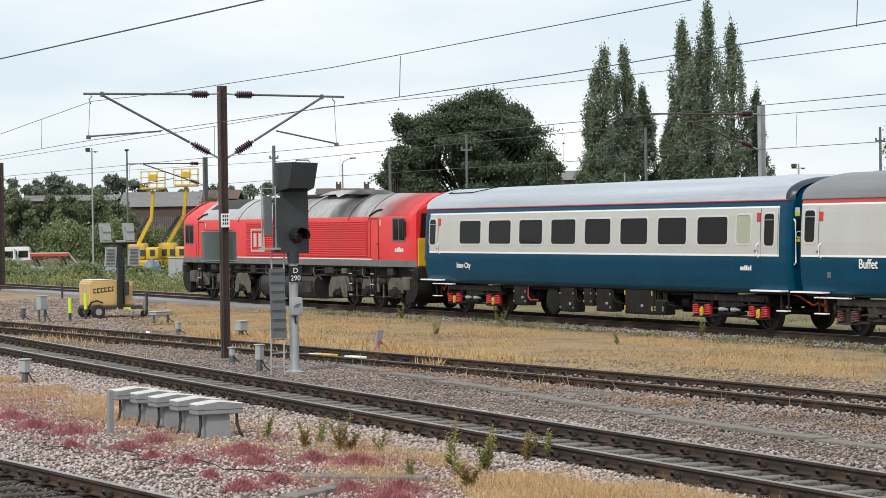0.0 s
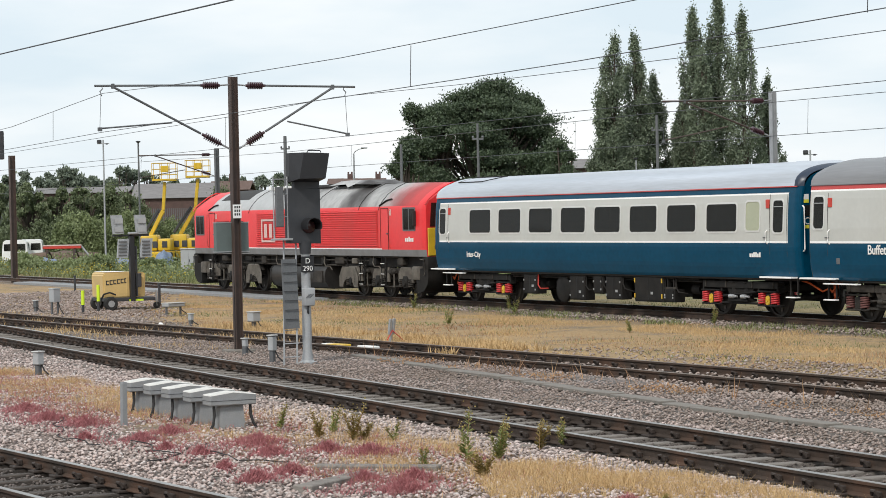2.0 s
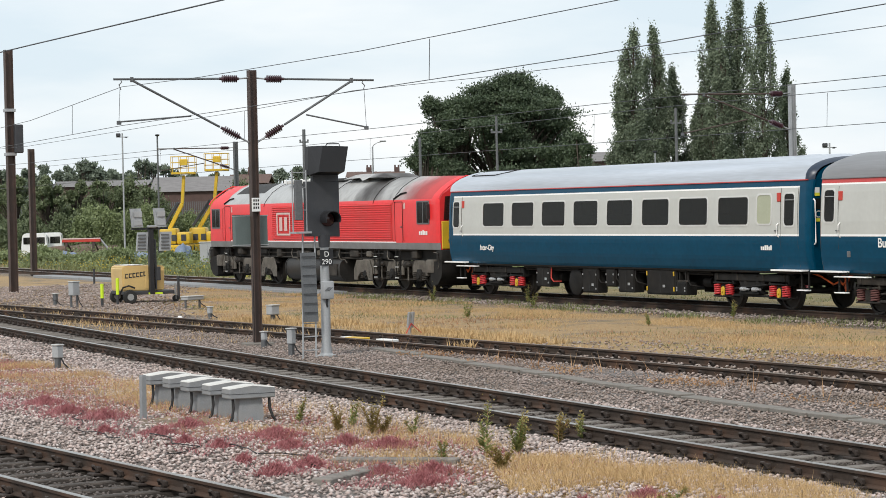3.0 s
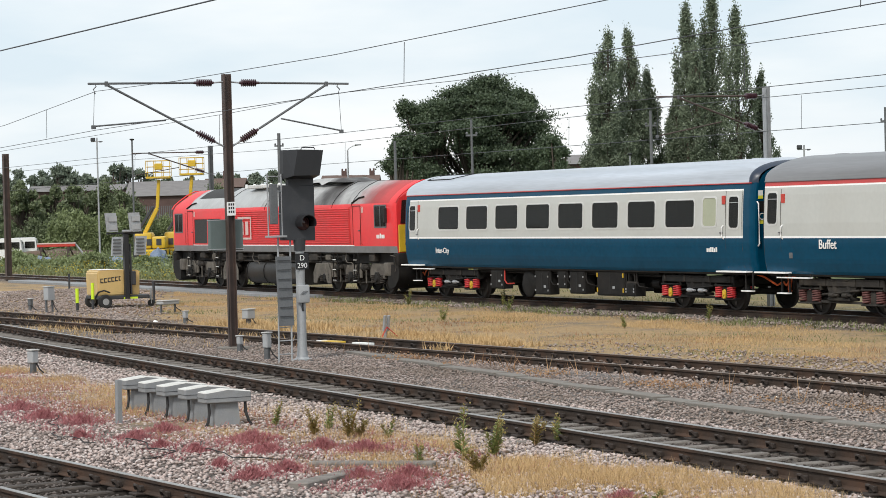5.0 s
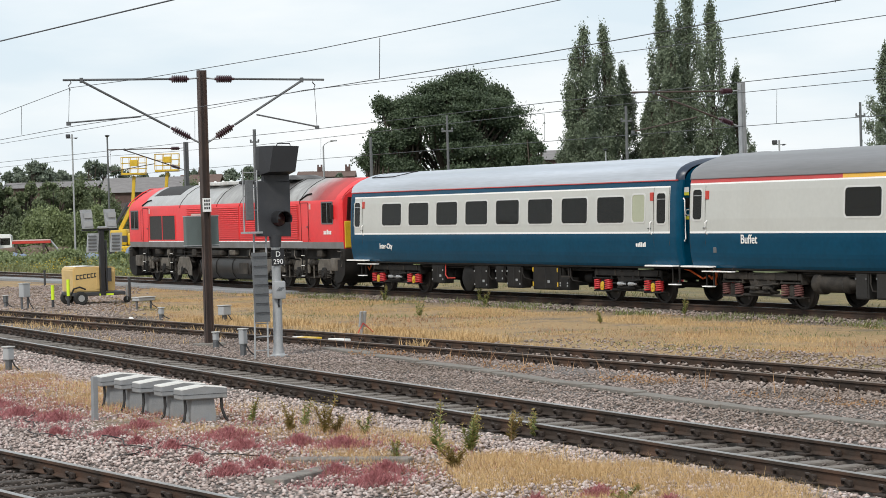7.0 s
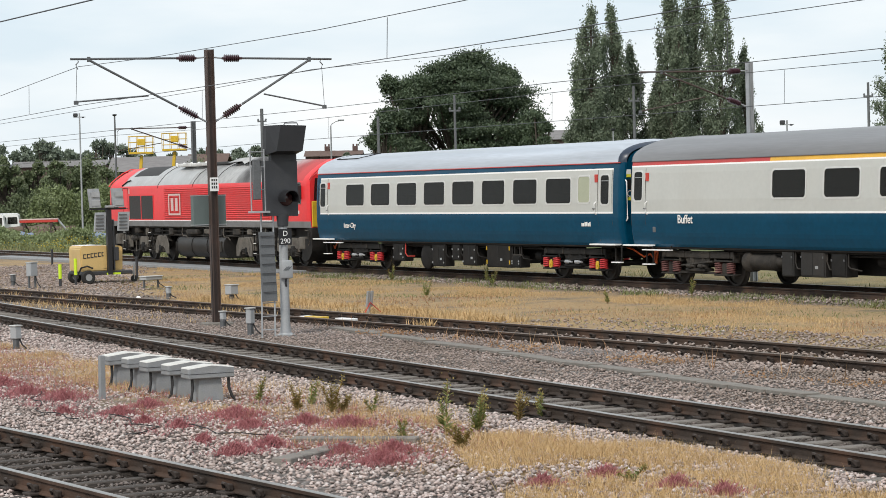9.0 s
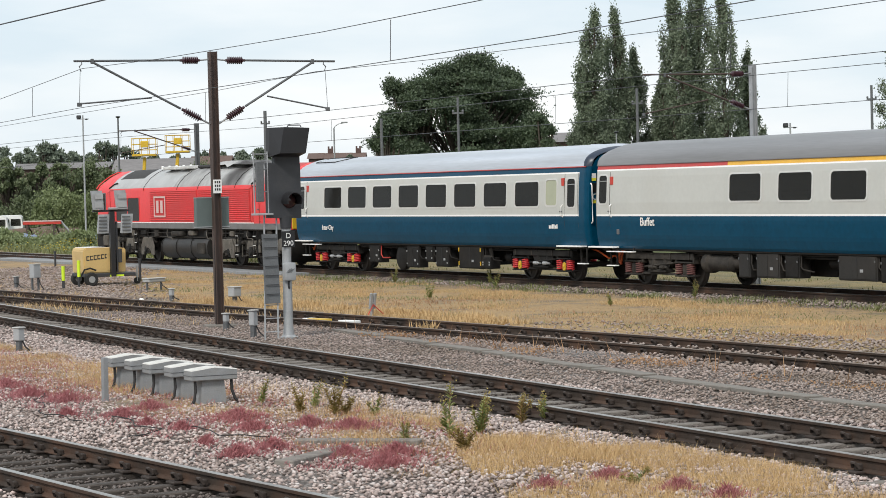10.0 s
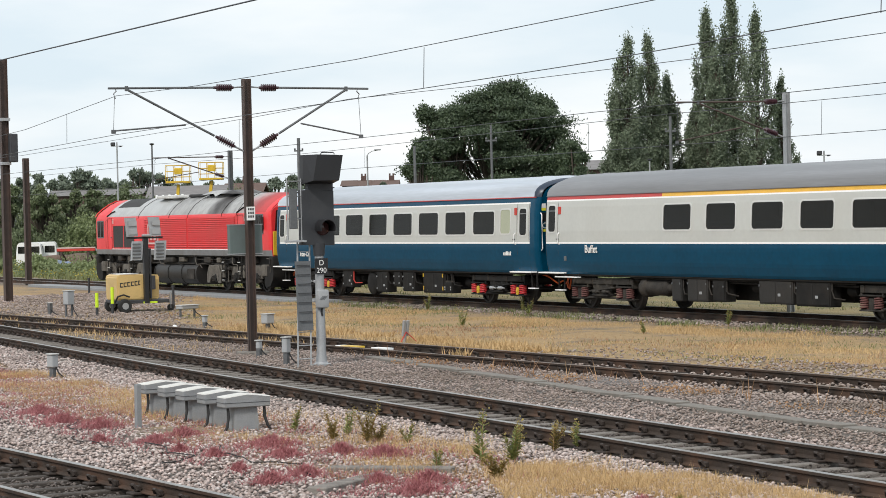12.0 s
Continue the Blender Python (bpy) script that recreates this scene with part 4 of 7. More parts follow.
def loco_bogie(c, cx):
    fr = bmesh.new()
    for s in (-1, 1):
        prof = [(-2.7, 0.8), (-2.5, 0.98), (2.5, 0.98), (2.7, 0.8), (2.55, 0.68), (1.5, 0.7), (1.3, 0.8), (0.8, 0.8), (0.6, 0.7), (-0.6, 0.7), (-0.8, 0.8), (-1.3, 0.8), (-1.5, 0.7), (-2.55, 0.68)]
        loft(fr, [[(cx + a, s * y, z) for a, z in prof] for y in (1.0, 1.14)])
    box(fr, cx - 2.4, cx + 2.4, -1.0, 1.0, 0.6, 0.9, r=0.02)
    bogie = part("bogie", fr, M_GRIME, c, "dusty three-axle bogie", smooth=30)
    for k, a in enumerate((-2.1, 0.0, 2.1)):
        ws = part("wheelset", LOCO_WHEEL, None, bogie)
        WHEELSETS.append((ws, cx + a, 0, 0.53, 0.53))
        for s in (-1, 1):
            y = s * 1.16
            ab = box(bmesh.new(), cx + a - 0.17, cx + a + 0.17, y - 0.12, y + 0.12, 0.34, 0.74, r=0.04, seg=2)
            tube(ab, (cx + a, s * 1.27, 0.53), (cx + a, s * 1.33, 0.53), 0.14, 16, 0.11)
            part("axle_box", ab, M_BLACK, bogie, smooth=40)
            tall = 1.02 if a else 0.96
            part("axle_hood", bogie_casting(1.1 if a else 0.9, 0.52, tall, s * 1.14, s * 1.25, cx + a), M_TAN, bogie, "dusty cast hood over an axle box", smooth=35)
            for e in (-0.34, 0.34):
                part("spring", SPRING_DARK, None, bogie, at=pose(cx + a + e, s * 1.2, 0.36))
    for a in (-1.05, 1.05):
        part("brake_cylinder", lathe(bmesh.new(), [(0, 0.05), (0.02, 0.13), (0.34, 0.13), (0.36, 0.09), (0.5, 0.05)], (cx + a - 0.25, -1.2, 0.87), (1, 0, 0), 16), M_GRIME, bogie, smooth=40)
        part("brake_lever", B(cx + a + 0.1, cx + a + 0.16, -1.24, -1.2, 0.35, 0.9, r=0.01), M_TAN, bogie)
        part("brake_block", B(cx + a - 0.42, cx + a - 0.3, -0.82, -0.68, 0.35, 0.65, r=0.02), M_BLACK, bogie)
        part("brake_rod", tube(bmesh.new(), (cx + a - 0.55, -1.2, 0.36), (cx + a + 0.55, -1.2, 0.4), 0.025, 8), M_GRIME, bogie, smooth=40)
        part("damper", lathe(bmesh.new(), [(0, 0.03), (0.02, 0.06), (0.3, 0.06), (0.31, 0.04), (0.5, 0.04)], (cx + a - 0.12, -1.29, 0.52), (0, 0, 1), 12), M_TAN, bogie, smooth=40)
    inner = 1 if cx < LOCO_L / 2 else -1
    part("sand_box", B(cx - inner * 2.95 - 0.28, cx - inner * 2.95 + 0.28, -1.3, -1.0, 0.62, 1.06, r=0.05, seg=2), M_TAN, bogie, "dusty tan sand box", smooth=40)
    part("end_casting", bogie_casting(1.5, 0.3, 1.0, -1.31, -1.26, cx + inner * 2.3), M_TAN, bogie, "large dusty tan casting", smooth=35)


def locomotive():
    c = thing("diesel_locomotive", pose(LOCO_X, TRAIN_Y, 0), "red diesel locomotive with weathered grey roof and yellow ends", "locomotive")
    VEHICLES.append((c, LOCO_X, 3.9, 17.1))
    L = LOCO_L
    us = [0, 0.12, 0.25, 0.5, 0.9, 1.3, 1.75, 2.2, 3.0] + [3.0 + 14.8 * i / 14 for i in range(1, 14)] + [L - v for v in (3.0, 2.2, 1.75, 1.3, 0.9, 0.5, 0.25, 0.12, 0)]
    bm = loft(bmesh.new(), [loco_ring(u) for u in us], closed=True)
    for f in bm.faces:
        m = f.calc_center_median()
        e = min(m.x, L - m.x)
        if m.z < 1.59:
            f.material_index = 1
        elif m.z > 3.38 and 2.1 < m.x < 5.2:
            f.material_index = 5
        elif m.z > 3.08 and e > (1.75 if m.x < L / 2 else 0.5) and abs(m.y) < 1.25:
            f.material_index = 2 if m.x > 9.6 else 4
        elif abs(f.normal.x) > 0.5 and m.z < 2.6 and e < 0.3:
            f.material_index = 3
    part("body", bm, [M_LOCORED, M_LOCOGREY, M_LOCOROOF, M_YELLOW, M_LOCOROOFPALE, M_DARKGRILLE], c, smooth=25)
    white = bmesh.new()
    for s in (-1, 1):
        box(white, 2.4, L - 3.2, s * 1.325 - 0.004, s * 1.325 + 0.004, 1.6, 1.632)
    part("white_waist_line", white, M_LINE, c)
    # ribbed side panels
    rib = mesh_of("slat", box(bmesh.new(), 0, 5.2, -0.03, 0.0, 0, 0.046, r=0.012), M_LOCORED)
    for s in (-1, 1):
        for k in range(2):
            u0 = 6.72 + k * 5.34
            panel = part("ribbed_panel", B(u0 - 0.02, u0 + 5.22, s * 1.324 - 0.006, s * 1.324 + 0.006, 1.68, 2.92, r=0.003), M_LOCORED, c)
            for j in range(16):
                part("slat", rib, None, panel, at=pose(u0, s * 1.33, 1.7 + j * 0.076, 0, 0, 0) if s < 0 else pose(u0 + 5.2, s * 1.33, 1.7 + j * 0.076, 0, 0, 180))
    logo = bmesh.new()
    for a, b, z0, z1 in ((0, 1.3, 2.6, 2.67), (0, 1.3, 1.83, 1.9), (0, 0.09, 1.9, 2.6), (1.21, 1.3, 1.9, 2.6), (0.27, 0.54, 2.0, 2.5), (0.74, 1.01, 2.0, 2.5)):
        box(logo, 7.24 + a, 7.24 + b, -1.374, -1.362, z0, z1)
    part("logo_outline", logo, M_LOGO, c, "pale outlined square mark")
    # cab side windows, doors, intake grille
    for u0, u1, z0, z1, nm in ((0.4, 1.2, 2.14, 2.82, "cab_window"), (19.27, 20.12, 2.25, 2.92, "cab_window"), (2.56, 5.36, 1.68, 2.62, "intake_grille")):
        for s in (-1, 1):
            y = s * 1.321
            fr = bmesh.new()
            o1, o2 = rrect((u0 + u1) / 2, (z0 + z1) / 2, u1 - u0 + 0.1, z1 - z0 + 0.1, 0.05, 3), rrect((u0 + u1) / 2, (z0 + z1) / 2, u1 - u0, z1 - z0, 0.03, 3)
            loft(fr, [[(a, y, b) for a, b in o1], [(a, y + s * 0.012, b) for a, b in o1], [(a, y + s * 0.012, b) for a, b in o2], [(a, y, b) for a, b in o2]], cap=False)
            w = part(nm, fr, M_GALVDARK if nm == "cab_window" else M_LOCORED, c)
            part("pane" if nm == "cab_window" else "mesh_screen", B(u0, u1, y - 0.004 if s < 0 else y + 0.001, y - 0.001 if s < 0 else y + 0.004, z0, z1), M_GLASS if nm == "cab_window" else M_DARKGRILLE, w)
            if nm == "cab_window":
                part("window_bar", B((u0 + u1) / 2 - 0.02, (u0 + u1) / 2 + 0.02, y - 0.014, y + 0.014, z0, z1), M_GALVDARK, w)
                if u0 > 5:
                    part("mirror", B(u1 + 0.06, u1 + 0.1, min(y, y + s * 0.13), max(y, y + s * 0.13), z0 + 0.12, z1 - 0.06, r=0.015), M_RUBBER, w, "dark folded mirror")
            else:
                part("grille_bar", B((u0 + u1) / 2 - 0.03, (u0 + u1) / 2 + 0.03, y - 0.012, y + 0.012, z0, z1), M_LOCORED, w)
    for u in (1.78, 17.52):
        for s in (-1, 1):
            y = s * 1.322
            sm = bmesh.new()
            for e in (u, u + 0.6):
                box(sm, e - 0.012, e + 0.012, y - 0.004, y + 0.004, 1.6, 2.95)
            box(sm, u, u + 0.6, y - 0.004, y + 0.004, 2.94, 2.96)
            d = part("door_seam", sm, M_BLACK, c)
            part("door_handle", B(u + 0.45, u + 0.55, y - 0.03, y + 0.03, 2.1, 2.14, r=0.008), M_GALVDARK, d)
            for e in (u - 0.12, u + 0.74):
                part("handrail", pipe(bmesh.new(), [(e, y, 1.65), (e, y + s * 0.05, 1.7), (e, y + s * 0.05, 2.85), (e, y, 2.9)], 0.011, 6), M_REDBOX, d, "dull red handrail", smooth=50)
            part("warning_label", B(u + 0.68, u + 0.82, y - 0.003, y + 0.003, 2.72, 2.92), M_LOGO, d)
            rv = pipe(bmesh.new(), [(u - 0.1, y * 0.985, 3.05), (u + 0.25, y * 0.9, 3.22), (u + 0.6, y * 0.88, 3.26)], 0.028, 6)
            part("roof_rain_strip", rv, M_BLACK, d)
    # ends: windscreen under a brow, lights, buffers, dark valance
    for u, d in ((0, -1), (L, 1)):
        ws = bmesh.new()
        for y0, y1 in ((-1.12, -0.06), (0.06, 1.12)):
            loft(ws, [[(u + d * k, y0, 2.34), (u + d * k, y1, 2.34), (u + d * k, y1 * 0.94, 3.1), (u + d * k, y0 * 0.94, 3.1)] for k in (0.0, 0.03)])
        part("windscreen", ws, M_GLASS, c, "dark windscreen")
        brow = [(u - d * 0.2, y * 1.01, z + 0.015) for _, y, z in loco_ring(0.3)[4:14]]
        part("roof_brow", pipe(bmesh.new(), [(a + d * 0.21, b, q) for a, b, q in brow], 0.025, 6), M_LOCORED, c, smooth=60)
        yp = B(u - 0.03, u + 0.03, -1.2, 1.2, 1.4, 2.3, r=0.02)
        part("end_panel", yp, M_YELLOW, c, "yellow end panel")
        for y in (-0.85, 0.85):
            part("marker_light", tube(bmesh.new(), (u, y, 1.68), (u + d * 0.06, y, 1.68), 0.13, 16), M_HOOD, c, "dark round lamp", smooth=40)
            bf = lathe(bmesh.new(), [(-0.1, 0.13), (0.26, 0.12), (0.27, 0.24), (0.31, 0.24), (0.32, 0.02)], (u + d * 0.06, y, 1.05), (d, 0, 0), 18)
            part("buffer", bf, M_BLACK, c, smooth=40)
        part("buffer_beam", B(min(u - d * 0.3, u + d * 0.12), max(u - d * 0.3, u + d * 0.12), -1.28, 1.28, 0.95, 1.38, r=0.05, seg=2), M_BLACK, c, smooth=40)
        side = [(0.06, 1.0), (0.12, 0.75), (0.05, 0.5), (-0.2, 0.28), (-0.55, 0.2), (-0.75, 0.3), (-0.75, 1.0)]
        pl = loft(bmesh.new(), [[(u + d * a, y, z) for a, z in side] for y in (-1.27, 1.27)])
        part("valance", pl, M_BLACK, c, "rounded black front valance", smooth=40)
        el = pipe(bmesh.new(), [(u - d * 0.35, -1.33, 1.3), (u - d * 0.02, -1.33, 1.27), (u + d * 0.02, -1.33, 0.9), (u - d * 0.06, -1.33, 0.78)], 0.016, 6)
        part("step_rail", el, M_TAN, c, smooth=50)
    # roof fittings
    for u0, u1, w, z0, z1, mt in ((6.9, 8.3, 0.8, 3.72, 3.86, M_PALEHATCH), (8.4, 9.6, 0.8, 3.72, 3.86, M_PALEHATCH), (10.0, 11.6, 0.5, 3.74, 3.86, M_DARKGRILLE)):
        part("roof_hatch", B(u0, u1, -w, w, z0, z1, r=0.03), mt, c)
    cowl = [(12.0, 3.8), (12.5, 3.95), (13.4, 3.97), (13.6, 3.86), (14.2, 3.96), (14.9, 3.96), (15.5, 3.8)]
    part("exhaust_cowl", loft(bmesh.new(), [[(a, y, z if z < 3.81 else z - dz) for a, z in cowl] for y, dz in ((-0.7, 0.14), (-0.45, 0.0), (0.45, 0.0), (0.7, 0.14))], closed=False), M_LOCOROOF, c, "sooty curved exhaust cowl", smooth=40)
    for u in (5.9, 9.75, 12.0, 15.8, 17.4):
        pts = [(u, y * 1.004, z + 0.006) for _, y, z in loco_ring(u)[3:15]]
        part("panel_seam", pipe(bmesh.new(), pts, 0.012, 4), M_BLACK, c)
    for k in range(5):
        part("lifting_eye", B(6.2 + 0.8 * k, 6.32 + 0.8 * k, -0.62, -0.54, 3.74, 3.9, r=0.02), M_DECAL, c)
    # frame, tank, pipes, boxes
    part("frame", B(0.4, L - 0.4, -1.05, 1.05, 1.0, 1.4, r=0.02), M_BLACK, c)
    tk = bmesh.new()
    prof = [(-1.2, 0.98), (-1.3, 0.88), (-1.34, 0.72), (-1.32, 0.46), (-1.2, 0.28), (-1.0, 0.2), (1.0, 0.2), (1.2, 0.28), (1.32, 0.46), (1.34, 0.72), (1.3, 0.88), (1.2, 0.98)]
    loft(tk, [[(u, y, z) for y, z in prof] for u in (7.9, 12.9)])
    tank = part("fuel_tank", tk, M_TANK, c, "black fuel tank", smooth=40)
    part("tank_cover", B(11.9, 12.7, -1.365, -1.33, 0.42, 0.84, r=0.01), M_GRIME, tank)
    for u in (8.0, 9.6, 11.2):
        part("tank_strap", pipe(bmesh.new(), [(u, y * 1.008, z) for y, z in prof[:6]], 0.014, 4), M_BLACK, tank)
    part("equipment_box", B(8.9, 10.1, -1.3, -1.05, 1.08, 1.28, r=0.05, seg=2), M_GRIME, c, smooth=40)
    rb = random.Random(12)
    for k, (u, w, z0, z1) in enumerate(((1.6, 0.35, 1.05, 1.3), (2.9, 0.5, 1.1, 1.32), (4.2, 0.3, 1.06, 1.3), (5.3, 0.6, 1.12, 1.3), (6.9, 0.4, 1.05, 1.33), (10.7, 0.5, 1.1, 1.3), (12.4, 0.35, 1.05, 1.3), (13.6, 0.7, 1.08, 1.32), (15.0, 0.4, 1.1, 1.3),
                                        (16.4, 0.5, 1.06, 1.3), (18.6, 0.4, 1.08, 1.32))):
        part("valve_box", B(u, u + w, -1.26, -1.02, z0, z1, r=0.03), (M_BLACK, M_GRIME, M_TAN)[k % 3], c)
    for y, z, r, u0, u1 in ((-1.2, 1.34, 0.02, 1.5, 19.0), (-1.16, 1.04, 0.03, 5.0, 16.0), (-1.22, 1.2, 0.018, 6.0, 9.0), (-1.22, 1.22, 0.022, 12.8, 16.4)):
        part("pipe_run", tube(bmesh.new(), (u0, y, z), (u1, y, z), r, 6), M_GRIME, c, smooth=40)
    for k in range(8):
        u = 2.2 + k * 2.1 + rb.uniform(-0.2, 0.2)
        z = rb.uniform(0.9, 1.05)
        part("bent_pipe", pipe(bmesh.new(), [(u, -1.24, 1.36), (u, -1.28, 1.15), (u + 0.12, -1.28, z), (u + 0.5, -1.28, z), (u + 0.62, -1.24, z - 0.12)], 0.018, 6), M_TAN if k % 2 else M_BLACK, c, smooth=40)
    for cx in (3.9, 17.1):
        loco_bogie(c, cx)
    for u in (1.85, 4.9, 15.9, 17.6):
        st = bmesh.new()
        for z in (0.42, 0.78, 1.12):
            box(st, u, u + 0.34, -1.4, -1.28, z, z + 0.03)
            box(st, u + 0.03, u + 0.31, -1.404, -1.4, z + 0.005, z + 0.025, mi=1)
        for e in (u, u + 0.34):
            box(st, e - 0.015, e + 0.015, -1.36, -1.33, 0.4, 1.38)
        part("cab_steps", st, [M_BLACK, M_DECAL], c, "black steps with white edges")
    letter_bars(c, "number_bars", 19.4, 1.86, 5, 0.16, 0.13, -1.33, M_DECAL, 8)
    return c


locomotive()


# ---- overhead line ----
def wire(name, pts, sag, r, label, droppers=()):
    """A wire hung at its support points, sagging between them; droppers: (x, y, top, bottom)."""
    cu = bpy.data.curves.new(name, "CURVE")
    cu.dimensions, cu.bevel_depth, cu.bevel_resolution = "3D", r, 1
    out = []
    for a, b in zip(pts, pts[1:]):
        for k in range(16):
            f = k / 16
            out.append((a[0] + (b[0] - a[0]) * f, a[1] + (b[1] - a[1]) * f, a[2] + (b[2] - a[2]) * f - 4 * sag * f * (1 - f)))
    out.append(pts[-1])
    sp = cu.splines.new("POLY")
    sp.points.add(len(out) - 1)
    for p, q in zip(sp.points, out):
        p.co = (*q, 1)
    cu.materials.append(M_WIRE)
    ob = tagged(new(name, cu), label, "overhead wire", "overhead wires")
    for x, y, z0, z1 in droppers:
        part("dropper", tube(bmesh.new(), (x, y, z1), (x + 0.05, y, z0), 0.006, 5), M_WIRE, ob)
    return ob


wire("contact_wire", [(-80, 7.6, 4.9), (-26.8, 7.6, 4.7), (0, 7.6, 4.55)], 0.0, 0.0075, "dark overhead wire above the main line track")
wire("catenary_wire", [(-110, 20.0, 5.6), (-75, 17.6, 4.95), (-57.2, 16.2, 5.08), (-49.3, 15.98, 5.47), (-43, 15.5, 5.31), (-35, 15.3, 5.255), (-24.3, 15.3, 5.37), (5, 15.3, 5.95)], 0.0, 0.0065,
     "dark carrying wire sagging between its masts", [(-32.4, 15.28, 5.26, 4.65), (-53.4, 16.1, 5.26, 4.62), (-21, 15.3, 5.43, 4.79)])
wire("contact_wire", [(-110, 19.5, 4.4), (-57.2, 16.3, 4.57), (-49.3, 15.95, 4.64), (-34.5, 15.25, 4.63), (-27.2, 15.2, 4.68), (-21, 15.2, 4.79), (0, 15.2, 5.15)], 0.0, 0.0065,
     "dark overhead contact wire held by its mast")
wire("catenary_wire", [(-110, 20.0, 5.1), (-75, 21.1, 4.98), (-55, 21.3, 5.26), (-49.3, 21.4, 5.4), (-43, 21.3, 5.31), (-32.5, 21.3, 5.27), (5, 21.3, 5.5)], 0.0, 0.0065,
     "dark carrying wire sagging between its masts", [(-32.4, 21.3, 5.27, 4.56), (-56, 21.3, 5.24, 4.5)])
wire("contact_wire", [(-110, 17.5, 4.15), (-70, 20.2, 4.37), (-49.3, 21.55, 4.52), (-38, 21.3, 4.55), (5, 21.3, 4.58)], 0.0, 0.0065, "dark overhead contact wire held by its mast")
wire("catenary_wire", [(-160, 34.3, 5.5), (-121.5, 34.4, 5.25), (-102, 34.5, 5.32), (-84, 34.4, 5.19), (-57, 34.4, 5.4), (-5, 34.4, 5.4)], 0.0, 0.009, "dark carrying wire above the yard track",
     [(-61.7, 34.4, 5.34, 4.52), (-49.8, 34.4, 5.38, 4.55), (-78, 34.4, 5.24, 4.5)])
wire("contact_wire", [(-160, 34.3, 4.1), (-121.6, 34.4, 4.3), (-83, 34.4, 4.5), (-57, 34.4, 4.53), (-5, 34.4, 4.62)], 0.0, 0.009, "dark contact wire above the yard track")


def insulator(m, length, parent):
    prof = [(0, 0.03)]
    n = 8
    for k in range(n):
        d = 0.05 + (length - 0.1) * k / n
        prof += [(d, 0.035), (d + 0.012, 0.085), (d + 0.024, 0.035)]
    prof.append((length, 0.03))
    return part("insulator", lathe(bmesh.new(), prof, (0, 0, 0), (0, 0, 1), 14), M_INSUL, parent, "ribbed brown insulator", smooth=20, at=m)


def h_section(bm, w, h, z0, z1, x=0, y=0):
    prof = [(-w / 2, -h / 2), (w / 2, -h / 2), (w / 2, -h / 2 + 0.02), (0.012, -h / 2 + 0.02), (0.012, h / 2 - 0.02), (w / 2, h / 2 - 0.02), (w / 2, h / 2), (-w / 2, h / 2),
            (-w / 2, h / 2 - 0.02), (-0.012, h / 2 - 0.02), (-0.012, -h / 2 + 0.02), (-w / 2, -h / 2 + 0.02)]
    return loft(bm, [[(x + a, y + b, z) for a, b in prof] for z in (z0, z1)])


def along(p, q):
    p, q = Vector(p), Vector(q)
    return Matrix.Translation(p) @ (q - p).to_track_quat("Z", "Y").to_matrix().to_4x4(), (q - p).length


def cantilever(mast, s, tie_z, arm, strut_z, strut_out, reg_from, reg_to, tie_mat):
    """One bracket towards s (-1 or 1): tie tube, raking strut, registration arm, insulators."""
    arm_ob = part("bracket_tie", tube(bmesh.new(), (0, s * 0.75, tie_z), (0, s * arm, tie_z - 0.02), 0.024, 8), tie_mat, mast, smooth=40)
    part("bracket_end", tube(bmesh.new(), (0, s * 0.08, tie_z + 0.02), (0, s * 0.32, tie_z), 0.02, 6), M_GALV, arm_ob)
    insulator(along((0, s * 0.3, tie_z), (0, s * 0.76, tie_z))[0], 0.46, arm_ob)
    a, b = Vector((0, s * 0.1, strut_z)), Vector((0, s * strut_out, tie_z - 0.04))
    d = (b - a).normalized()
    st = part("bracket_strut", tube(bmesh.new(), a + d * 0.75, b, 0.026, 8), tie_mat, mast, smooth=40)
    insulator(along(a + d * 0.22, b)[0], 0.5, st)
    part("bracket_end", tube(bmesh.new(), a, a + d * 0.24, 0.022, 6), M_GALV, st)
    part("clamp", B(-0.025, 0.025, b.y - 0.035, b.y + 0.035, b.z - 0.04, b.z + 0.07, r=0.008), M_GALVDARK, st)
    rg = part("registration_arm", tube(bmesh.new(), reg_from, reg_to, 0.018, 8), tie_mat, mast, smooth=40)
    part("wire_clamp", B(-0.02, 0.02, reg_to[1] - 0.05, reg_to[1] + 0.05, reg_to[2] - 0.06, reg_to[2] + 0.025, r=0.008), M_GALVDARK, rg)
    part("hanger_wire", tube(bmesh.new(), (0, reg_to[1], reg_to[2]), (0, reg_to[1] - s * 0.04, tie_z - 0.2), 0.006, 5), M_WIRE, rg)
    part("wire_hook", pipe(bmesh.new(), [(0, reg_to[1] - s * 0.05, tie_z), (0, reg_to[1] - s * 0.08, tie_z - 0.08), (0, reg_to[1] - s * 0.02, tie_z - 0.14), (0, reg_to[1] - s * 0.06, tie_z - 0.24)], 0.014, 6), M_GALVDARK, rg)


